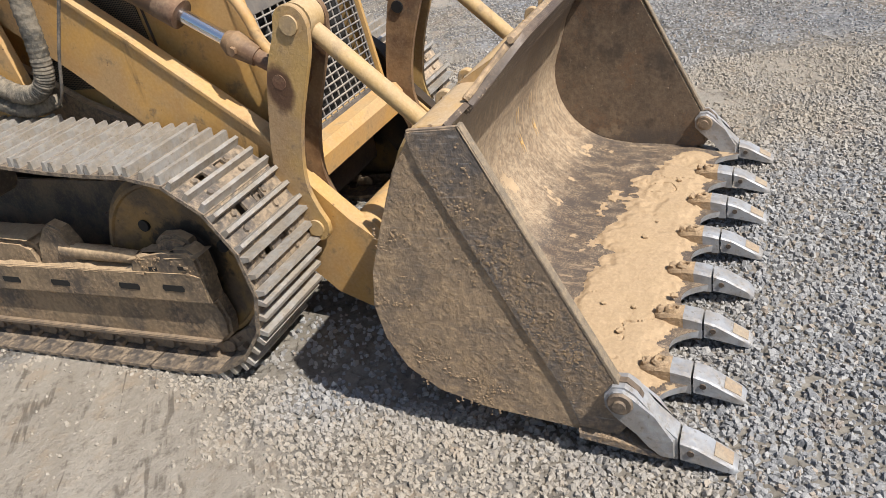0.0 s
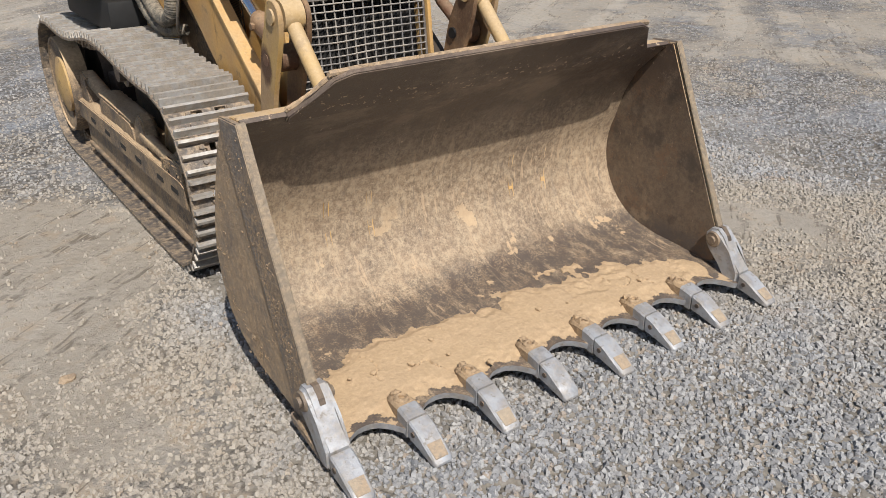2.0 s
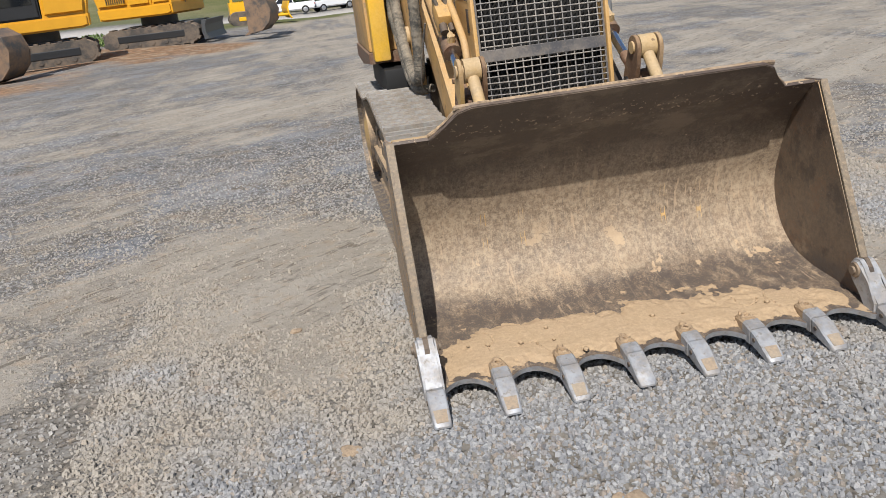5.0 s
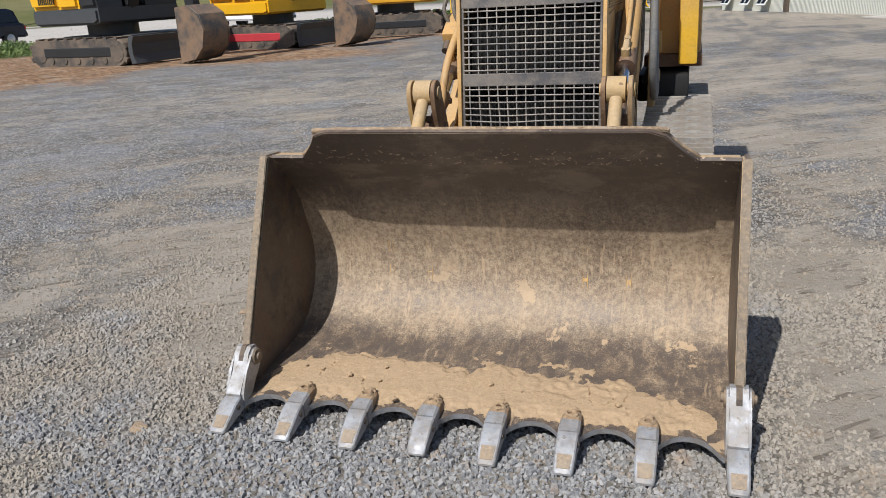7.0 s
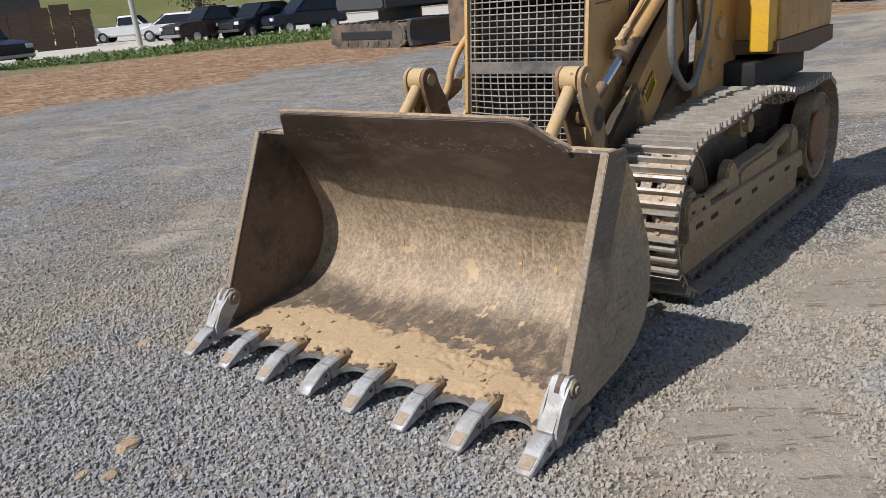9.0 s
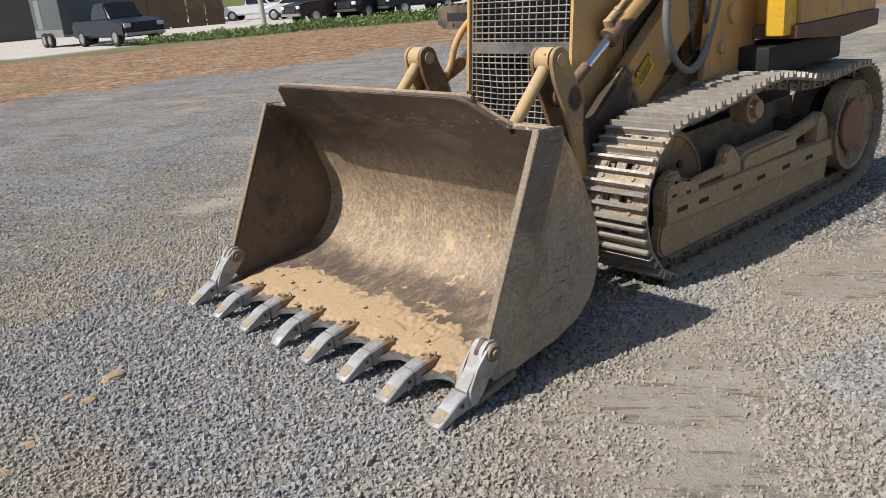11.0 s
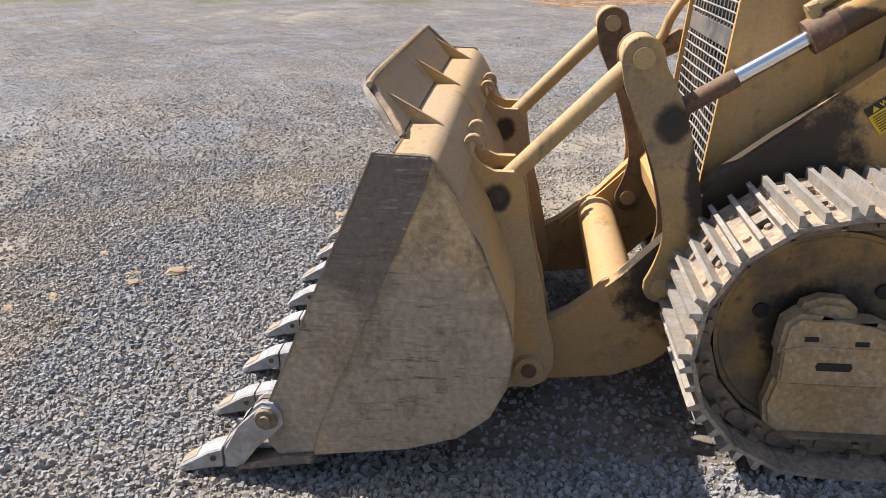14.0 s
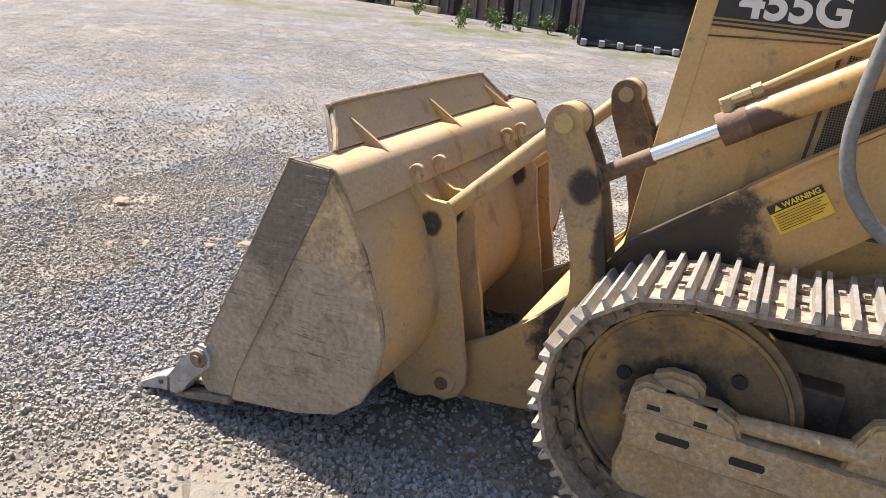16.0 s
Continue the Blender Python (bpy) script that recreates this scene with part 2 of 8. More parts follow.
M_EDGE = weathered("worn_edge_steel", (0.21, 0.17, 0.125), (0.14, 0.115, 0.092), (0.42, 0.315, 0.20), 0.5, 0.2, (0.07, 0.055, 0.042), 0.6, 14.0, 0.55, 0.2, 0.6, 70)
M_LINKBAR = weathered("link_paint", (0.47, 0.315, 0.135), (0.40, 0.275, 0.135), (0.44, 0.33, 0.20), 0.6, 0.4, (0.11, 0.065, 0.04), 0.6, 3.5, 0.6, 0, 0.3, chips=0.7)


def inner_steel(name, dusty, base0, base1):
    """Dark steel, sprinkled with fine dust; more of it where loads slide, less on the scoured floor, little high up to
    paint the spill plate's shade.
    """
    m, nt, bs = node_mat(name)
    tc = nt.nodes.new("ShaderNodeTexCoord").outputs["Object"]
    zone = noise_node(nt, tc, 3.0, 6, 0.6, (1.0, 1.6, 1.0), 0.4)
    smear = noise_node(nt, tc, 13, 6, 0.65, (1.25, 0.75, 0.75), 2.0)
    fleck = noise_node(nt, tc, 70, 4, 0.6, (1.5, 0.6, 0.6), 11.0)
    speck = noise_node(nt, tc, 150, 6, 0.75)
    coarse = noise_node(nt, tc, 45, 6, 0.7, None, 5.0)
    steel = mix_node(nt, smear, base0, base1)
    sep = nt.nodes.new("ShaderNodeSeparateXYZ")
    nt.links.new(tc, sep.inputs[0])
    band = math_node(nt, "MULTIPLY", ramp_node(nt, sep.outputs["Z"], 0.105, 0.175), ramp_node(nt, sep.outputs["Z"], 0.86, 0.62))
    a = math_node(nt, "ADD", math_node(nt, "MULTIPLY", speck, 0.36), math_node(nt, "MULTIPLY", coarse, 0.17))
    a = math_node(nt, "ADD", a, math_node(nt, "MULTIPLY", fleck, 0.12))
    a = math_node(nt, "ADD", a, math_node(nt, "MULTIPLY", zone, 0.20))
    a = math_node(nt, "ADD", a, math_node(nt, "MULTIPLY", smear, 0.13))
    a = math_node(nt, "ADD", a, math_node(nt, "MULTIPLY", math_node(nt, "SUBTRACT", band, 0.42), 0.10))
    d = ramp_node(nt, a, 0.405, 0.62)
    # dust thins up the wall, deepening the spill plate's shadow in the colour
    above = ramp_node(nt, math_node(nt, "ADD", sep.outputs["Z"], math_node(nt, "MULTIPLY", math_node(nt, "SUBTRACT", zone, 0.5), 0.25)), 0.86, 0.62)
    lit_share = math_node(nt, "ADD", math_node(nt, "MULTIPLY", above, 0.88), 0.12)
    col = mix_node(nt, math_node(nt, "MULTIPLY", math_node(nt, "MULTIPLY", d, dusty), lit_share), steel, mix_node(nt, ramp_node(nt, coarse, 0.35, 0.65), (0.325, 0.236, 0.152), (0.435, 0.34, 0.228)))
    shelf = math_node(nt, "MULTIPLY", ramp_node(nt, sep.outputs["Z"], 0.88, 0.93), ramp_node(nt, sep.outputs["Z"], 1.02, 0.96))
    lump = ramp_node(nt, math_node(nt, "ADD", noise_node(nt, tc, 55, 3, 0.5, None, 9.0), math_node(nt, "MULTIPLY", shelf, 0.09)), 0.70, 0.75)
    col = mix_node(nt, math_node(nt, "MULTIPLY", lump, dusty), col, (0.45, 0.34, 0.23))
    cloud = ramp_node(nt, math_node(nt, "ADD", math_node(nt, "MULTIPLY", noise_node(nt, tc, 5.5, 8, 0.7, (0.7, 1.2, 1.2), 52.0), 0.75), math_node(nt, "MULTIPLY", speck, 0.25)), 0.49, 0.60)
    cloud = math_node(nt, "MULTIPLY", cloud, math_node(nt, "SUBTRACT", 0.42, math_node(nt, "MULTIPLY", above, 0.36)))
    col = mix_node(nt, cloud, col, (0.30, 0.23, 0.165))
    blot = noise_node(nt, tc, 4.2, 7, 0.68, None, 14.0)
    col = mix_node(nt, math_node(nt, "MULTIPLY", ramp_node(nt, blot, 0.50, 0.62), 0.85 - 0.8 * dusty), col, (0.035, 0.029, 0.026))
    worn = ramp_node(nt, math_node(nt, "ADD", sep.outputs["Z"], math_node(nt, "MULTIPLY", math_node(nt, "SUBTRACT", blot, 0.5), 0.20)), 0.205, 0.135)
    worn = math_node(nt, "MULTIPLY", worn, ramp_node(nt, math_node(nt, "ADD", math_node(nt, "MULTIPLY", smear, 0.5), math_node(nt, "MULTIPLY", speck, 0.5)), 0.60, 0.44))
    col = mix_node(nt, math_node(nt, "MULTIPLY", worn, 0.85), col, (0.082, 0.068, 0.060))
    film = ramp_node(nt, math_node(nt, "ADD", math_node(nt, "MULTIPLY", blot, 0.6), math_node(nt, "MULTIPLY", speck, 0.4)), 0.40, 0.36)
    low = math_node(nt, "MULTIPLY", ramp_node(nt, sep.outputs["Z"], 0.30, 0.16), film)
    col = mix_node(nt, math_node(nt, "MULTIPLY", low, 0.8), col, (0.42, 0.30, 0.18))
    # thin tan runs down the curve, dark scrapes, and flaking patches of dried mud
    run = ramp_node(nt, noise_node(nt, tc, 9, 6, 0.7, (4.5, 0.7, 0.7), 71.0), 0.56, 0.63)
    run = math_node(nt, "MULTIPLY", math_node(nt, "MULTIPLY", run, above), ramp_node(nt, noise_node(nt, tc, 2.6, 4, 0.6, None, 73.0), 0.42, 0.60))
    col = mix_node(nt, math_node(nt, "MULTIPLY", run, 0.6 * dusty), col, (0.47, 0.345, 0.22))
    scrape = ramp_node(nt, noise_node(nt, tc, 10, 6, 0.7, (5.0, 0.8, 0.8), 75.0), 0.58, 0.64)
    col = mix_node(nt, math_node(nt, "MULTIPLY", math_node(nt, "MULTIPLY", scrape, above), 0.45 * dusty), col, (0.115, 0.092, 0.080))
    flake = math_node(nt, "MULTIPLY", ramp_node(nt, noise_node(nt, tc, 6.5, 8, 0.66, None, 77.0), 0.615, 0.635), ramp_node(nt, sep.outputs["Z"], 0.50, 0.26))
    col = mix_node(nt, math_node(nt, "MULTIPLY", flake, 0.85 * dusty), col, (0.46, 0.335, 0.205))
    # rust blooms on the cheeks
    rust = ramp_node(nt, math_node(nt, "ADD", math_node(nt, "MULTIPLY", noise_node(nt, tc, 8, 7, 0.7, None, 79.0), 0.7), math_node(nt, "MULTIPLY", speck, 0.3)), 0.50, 0.60)
    col = mix_node(nt, math_node(nt, "MULTIPLY", rust, 0.75 - 0.72 * dusty), col, (0.15, 0.085, 0.048))
    nt.links.new(col, bs.inputs["Base Color"])
    rr = nt.nodes.new("ShaderNodeMapRange")
    rr.inputs["To Min"].default_value, rr.inputs["To Max"].default_value = 0.36, 0.68
    nt.links.new(d, rr.inputs["Value"])
    nt.links.new(rr.outputs[0], bs.inputs["Roughness"])
    bp = nt.nodes.new("ShaderNodeBump")
    bp.inputs["Strength"].default_value, bp.inputs["Distance"].default_value = 0.6, 0.005
    nt.links.new(math_node(nt, "ADD", math_node(nt, "MULTIPLY", coarse, 0.6), math_node(nt, "MULTIPLY", lump, 0.5)), bp.inputs["Height"])
    nt.links.new(bp.outputs[0], bs.inputs["Normal"])
    return m


M_STEEL_IN = inner_steel("bucket_steel", 0.90, (0.058, 0.042, 0.033), (0.105, 0.078, 0.061))
M_STEEL_SIDE = inner_steel("bucket_cheek_steel", 0.24, (0.048, 0.038, 0.032), (0.10, 0.064, 0.042))
M_CHROME = plain("polished_rod", (0.75, 0.76, 0.78), 0.22, 1.0, 0.06, 60, 0.02)
M_HOSE = weathered("hose_rubber", (0.05, 0.05, 0.05), (0.08, 0.075, 0.07), (0.27, 0.22, 0.16), 0.5, 0.5, (0.03, 0.03, 0.03), 0.3, 9.0, 0.6, 0, 0.35, 110)
M_SLEEVE = weathered("hose_sleeve", (0.05, 0.048, 0.042), (0.095, 0.088, 0.075), (0.33, 0.275, 0.20), 0.45, 0.3, (0.03, 0.03, 0.025), 0.5, 11.0, 0.8, 0, 1.0, 60)
M_GUARD = weathered("guard_panel_steel", (0.085, 0.082, 0.085), (0.12, 0.112, 0.11), (0.30, 0.25, 0.19), 0.35, 0.3, (0.04, 0.035, 0.03), 0.4, 6.0, 0.5, 0.2, 0.2)
M_GRILLE = weathered("grille_steel", (0.17, 0.165, 0.165), (0.24, 0.23, 0.22), (0.42, 0.37, 0.30), 0.45, 0.3, (0.06, 0.05, 0.045), 0.35, 6.0, 0.5, 0.3, 0.2)
M_CORE = plain("radiator_core", (0.008, 0.008, 0.008), 0.7, 0, 0.4, 30, 0.3)
M_FINS = plain("radiator_fins", (0.035, 0.034, 0.033), 0.5, 0.2, 0.6, 60, 0.3)
M_BLACK = plain("black_decal", (0.012, 0.012, 0.013), 0.4, 0, 0.3, 8, 0.02)
M_WHITE = plain("white_decal", (0.62, 0.60, 0.55), 0.5, 0, 0.12, 30, 0.02)
M_WARN = plain("warning_yellow", (0.72, 0.47, 0.03), 0.5, 0, 0.15, 14, 0.02)
M_CLOD = weathered("clod_mud", (0.34, 0.255, 0.17), (0.25, 0.185, 0.125), (0.40, 0.30, 0.20), 0.4, 0.2, (0.13, 0.092, 0.062), 0.7, 16.0, 0.9, 0, 1.0, 95)
M_MUD = weathered("dried_mud", (0.385, 0.274, 0.162), (0.33, 0.23, 0.135), (0.44, 0.322, 0.20), 0.5, 0.2, (0.20, 0.13, 0.075), 0.35, 6.0, 0.9, 0, 0.9, 80)

M_POCKET = weathered("dirty_pocket_steel", (0.33, 0.27, 0.20), (0.21, 0.18, 0.15), (0.42, 0.31, 0.20), 0.65, 0.0, (0.08, 0.06, 0.045), 0.6, 16.0, 0.8, 0.1, 0.6, 90)
M_HUB = weathered("rusty_red_hub", (0.26, 0.09, 0.045), (0.17, 0.075, 0.045), (0.33, 0.22, 0.14), 0.5, 0.2, (0.05, 0.03, 0.02), 0.5, 8.0, 0.65, 0, 0.3)
M_BURNT = weathered("rusted_lever_plate", (0.12, 0.066, 0.036), (0.22, 0.125, 0.055), (0.36, 0.25, 0.15), 0.35, 0.2, (0.035, 0.02, 0.014), 0.85, 5.0, 0.6, 0, 0.35)
M_HOSE_WORN = weathered("worn_hose_rubber", (0.16, 0.165, 0.17), (0.11, 0.115, 0.12), (0.30, 0.27, 0.22), 0.4, 0.3, (0.05, 0.05, 0.05), 0.3, 9.0, 0.55, 0, 0.2, 110)
# colours raised to brighten this shaded side; paint and scraping are its own
M_SIDE_RIGHT = weathered("scraped_painted_side", (0.50, 0.345, 0.18), (0.38, 0.275, 0.17), (0.54, 0.40, 0.25), 0.65, 0.3, (0.12, 0.085, 0.06), 0.75, 4.2, 0.58, 0.0, 1.0, 55, None, 0.45, 0.85, oil=((0.66, 0.33, 0.27, 0.29),), stain=(0.30, 0.245, 0.185), crust=0.6, streaks=0.75)
M_BAR_RIGHT = weathered("scratched_side_bar", (0.31, 0.265, 0.215), (0.22, 0.185, 0.15), (0.46, 0.345, 0.225), 0.5, 0.3, (0.08, 0.065, 0.055), 0.6, 5.0, 0.5, 0.1, 0.9, 60, None, 0.7, 0.8, oil=((0.60, 0.80, 0.17, 0.22),), stain=(0.15, 0.122, 0.10), crust=0.35, streaks=0.8)

# ---- mesh helpers ----
def mesh_ob(name, bm, material, smooth=False):
    me = bpy.data.meshes.new(name)
    bmesh.ops.recalc_face_normals(bm, faces=bm.faces)
    bm.to_mesh(me)
    bm.free()
    for mt in material if isinstance(material, (list, tuple)) else [material]:
        me.materials.append(mt)
    if smooth:
        for p in me.polygons:
            p.use_smooth = True
        me.set_sharp_from_angle(angle=radians(38))
    return new(name, me)


def part(name, bm, material, parent, label="", smooth=False):
    ob = mesh_ob(name, bm, material, smooth)
    ob.parent = parent
    if label:
        ob["label"] = label
    return ob


def thing(name, at=(0, 0, 0), label="", category="", group="", kind=""):
    ob = new(name)
    ob.location = at
    return tagged(ob, label, category, group, kind)


def box(bm, x0, x1, y0, y1, z0, z1, bevel=0.0, m=None):
    r = bmesh.ops.create_cube(bm, size=1.0)
    vs = r["verts"]
    for v in vs:
        v.co = Vector((x0 + (v.co.x + 0.5) * (x1 - x0), y0 + (v.co.y + 0.5) * (y1 - y0), z0 + (v.co.z + 0.5) * (z1 - z0)))
    if bevel:
        es = list({e for v in vs for e in v.link_edges})
        vs = bmesh.ops.bevel(bm, geom=es, offset=bevel, segments=2, affect="EDGES", profile=0.6)["verts"]
    if m is not None:
        bmesh.ops.transform(bm, matrix=m, verts=list({v for v in vs}))
    return vs


def prism(bm, prof, x0, x1, bevel=0.0, seg=1, axis="x"):
    """A (y, z) outline, pulled from x0 to x1 (axis "x"); or an (x, y) outline from z0 to z1 (axis "z"); or (x, z) along y."""
    def at(a, b, h):
        return {"x": (h, a, b), "z": (a, b, h), "y": (a, h, b)}[axis]
    lo = [bm.verts.new(at(a, b, x0)) for a, b in prof]
    hi = [bm.verts.new(at(a, b, x1)) for a, b in prof]
    n = len(prof)
    fs = [bm.faces.new(lo), bm.faces.new(hi[::-1])]
    for i in range(n):
        fs.append(bm.faces.new((lo[i], hi[i], hi[(i + 1) % n], lo[(i + 1) % n])))
    if bevel:
        es = list({e for f in fs[:2] for e in f.edges})
        bmesh.ops.bevel(bm, geom=es, offset=bevel, segments=seg, affect="EDGES")
    return lo + hi


def rod(bm, p0, p1, r0, r1=None, seg=20, caps=True):
    p0, p1 = Vector(p0), Vector(p1)
    d = p1 - p0
    m = Matrix.Translation((p0 + p1) / 2) @ d.to_track_quat("Z", "Y").to_matrix().to_4x4()
    return bmesh.ops.create_cone(bm, cap_ends=caps, segments=seg, radius1=r0, radius2=r0 if r1 is None else r1, depth=d.length, matrix=m)["verts"]


def revolve(bm, prof, centre, seg=40, axis="x"):
    """Turns (radius, along) pairs round an axis through the centre."""
    rings = []
    for r, a in prof:
        ring = []
        for k in range(seg):
            t = 2 * math.pi * k / seg
            c, s = r * math.cos(t), r * math.sin(t)
            p = {"x": (a, c, s), "z": (c, s, a), "y": (c, a, s)}[axis]
            ring.append(bm.verts.new(Vector(centre) + Vector(p)))
        rings.append(ring)
    for u, w in zip(rings, rings[1:]):
        for k in range(seg):
            bm.faces.new((u[k], u[(k + 1) % seg], w[(k + 1) % seg], w[k]))
    bm.faces.new(rings[0])
    bm.faces.new(rings[-1][::-1])


def spline(pts, n=8):
    """Catmull-Rom points through pts."""
    P = [Vector(p) for p in pts]
    P = [P[0] * 2 - P[1], *P, P[-1] * 2 - P[-2]]
    out = []
    for i in range(1, len(P) - 2):
        a, b, c, d = P[i - 1:i + 3]
        for k in range(n):
            t = k / n
            out.append(0.5 * (2 * b + (c - a) * t + (2 * a - 5 * b + 4 * c - d) * t * t + (3 * b - a - 3 * c + d) * t ** 3))
    out.append(P[-2])
    return out


def tube(bm, pts, r, seg=10, wob=0.0, n=8):
    path = spline(pts, n)
    prev, ring0 = None, None
    up = Vector((0.31, 0.2, 0.93)).normalized()
    for i, p in enumerate(path):
        d = (path[min(i + 1, len(path) - 1)] - path[max(i - 1, 0)]).normalized()
        s = d.cross(up).normalized()
        u = s.cross(d)
        rr = r * (1 + wob * math.sin(i * 2.1) + wob * 0.6 * math.sin(i * 0.83))
        ring = [bm.verts.new(p + rr * (math.cos(2 * math.pi * k / seg) * s + math.sin(2 * math.pi * k / seg) * u)) for k in range(seg)]
        if prev:
            for k in range(seg):
                bm.faces.new((prev[k], prev[(k + 1) % seg], ring[(k + 1) % seg], ring[k]))
        else:
            ring0 = ring
        prev = ring
    bm.faces.new(ring0[::-1])
    bm.faces.new(prev)


def arc(cy, cz, r, a0, a1, n):
    return [(cy + r * math.cos(radians(a0 + (a1 - a0) * i / n)), cz + r * math.sin(radians(a0 + (a1 - a0) * i / n))) for i in range(n + 1)]

# ---- crawler loader ----
loader = thing("crawler_loader", (0, 0, 0), "dusty yellow crawler loader with a worn toothed bucket lowered on gravel", "crawler loader")
CX = 0.015
HW = 0.93


def bucket():
    bm = bmesh.new()
    prof = [(0.30, 0.082), (0.45, 0.100), (0.60, 0.110)] + arc(0.62, 0.43, 0.312, -85, 28, 14) + [(0.852, 0.70), (0.79, 0.80), (0.64, 0.938)]
    out = []
    for i, (y, z) in enumerate(prof):
        a = Vector(prof[max(i - 1, 0)])
        b = Vector(prof[min(i + 1, len(prof) - 1)])
        d = (b - a).normalized()
        out.append((y + d.y * 0.015, z - d.x * 0.015))
    xs = [CX - HW + 0.012 + (2 * HW - 0.024) * i / 24 for i in range(25)]
    lay = []
    for pr in (prof, out):
        lay.append([[bm.verts.new((x, y, z + 0.004 * noise.noise((x * 3, y * 3, z * 3)))) for y, z in pr] for x in xs])
    for g in lay:
        for u, w in zip(g, g[1:]):
            for k in range(len(prof) - 1):
                bm.faces.new((u[k], u[k + 1], w[k + 1], w[k]))
    for k in (0, len(prof) - 1):
        for i in range(24):
            bm.faces.new((lay[0][i][k], lay[0][i + 1][k], lay[1][i + 1][k], lay[1][i][k]))
    for i in (0, 24):
        for k in range(len(prof) - 1):
            bm.faces.new((lay[0][i][k], lay[0][i][k + 1], lay[1][i][k + 1], lay[1][i][k]))
    me_in = part("bucket", bm, [M_STEEL_IN, M_BACK], loader, "dark steel bucket with a scalloped lip, dusted inside", True)
    # outside faces carry the yellow of the back
    n_in = 24 * (len(prof) - 1)
    for i, p in enumerate(me_in.data.polygons):
        p.material_index = 1 if n_in <= i < 2 * n_in else 0
    return me_in


BK = bucket()


def cutting_edge():
    bm = bmesh.new()
    n, rows = 168, 6
    x0, x1 = CX - HW + 0.01, CX + HW - 0.01
    top, bot = [], []
    pitch = 2 * 0.92 / 7
    for i in range(n + 1):
        x = x0 + (x1 - x0) * i / n
        ph = ((x + 0.92) / pitch) % 1.0
        u = abs(ph - 0.5) * 2
        y0 = 0.226 - 0.088 * min(1, u / 0.84) ** 2.3
        a, b = [], []
        for k in range(rows + 1):
            y = y0 + (0.31 - y0) * k / rows
            z = 0.083 - (0.31 - y) * 0.12
            a.append(bm.verts.new((x, y, z)))
            b.append(bm.verts.new((x, y + 0.006, z - 0.024)))
        top.append(a)
        bot.append(b)
    for g in (top, bot):
        for u, w in zip(g, g[1:]):
            for k in range(rows):
                bm.faces.new((u[k], u[k + 1], w[k + 1], w[k]))
    for k in (0, rows):
        for i in range(n):
            f = bm.faces.new((top[i][k], top[i + 1][k], bot[i + 1][k], bot[i][k]))
            f.material_index = 1 if k == 0 else 0
    part("cutting_edge", bm, [M_STEEL_IN, M_TOOTH], BK, "scalloped worn steel lip with a bright edge")


SIDE = [(0.36, 0.068), (0.285, 0.10), (0.275, 0.17), (0.30, 0.25), (0.615, 0.945), (0.73, 0.938), (0.80, 0.84), (0.865, 0.69), (0.925, 0.54),
        (0.95, 0.43), (0.936, 0.32), (0.888, 0.222), (0.80, 0.152), (0.66, 0.112)]


def side_plate(sx):
    bm = bmesh.new()
    o, i = CX + sx * (HW + 0.012), CX + sx * (HW - 0.014)
    prism(bm, SIDE, min(o, i), max(o, i), 0.004, 2)
    sp = part("side_plate", bm, [M_STEEL_OUT if sx < 0 else M_SIDE_RIGHT, M_STEEL_SIDE], BK, "scraped brown-grey side plate", True)
    for p in sp.data.polygons:
        p.material_index = 1 if p.normal.x * sx < -0.5 else 0
    bm = bmesh.new()
    strip = [(0.30, 0.074), (0.272, 0.11), (0.262, 0.17), (0.288, 0.252), (0.604, 0.952), (0.738, 0.945), (0.745, 0.93), (0.725, 0.86), (0.42, 0.19), (0.40, 0.09)]
    o2, i2 = o + sx * 0.006, o - sx * 0.014
    prism(bm, strip, min(o2, i2), max(o2, i2), 0.004, 2)
    part("side_bar", bm, M_BAR if sx < 0 else M_BAR_RIGHT, BK, "thick scratched steel edge bar", True)
    bm = bmesh.new()
    o3, i3 = o2 + sx * 0.001, i + sx * 0.001
    prism(bm, [(0.259, 0.165), (0.285, 0.254), (0.601, 0.954), (0.609, 0.954), (0.293, 0.252), (0.267, 0.162)], min(o3, i3), max(o3, i3), 0.003, 2)
    part("worn_edge", bm, M_EDGE, BK, "rounded worn front edge of the side plate", True)


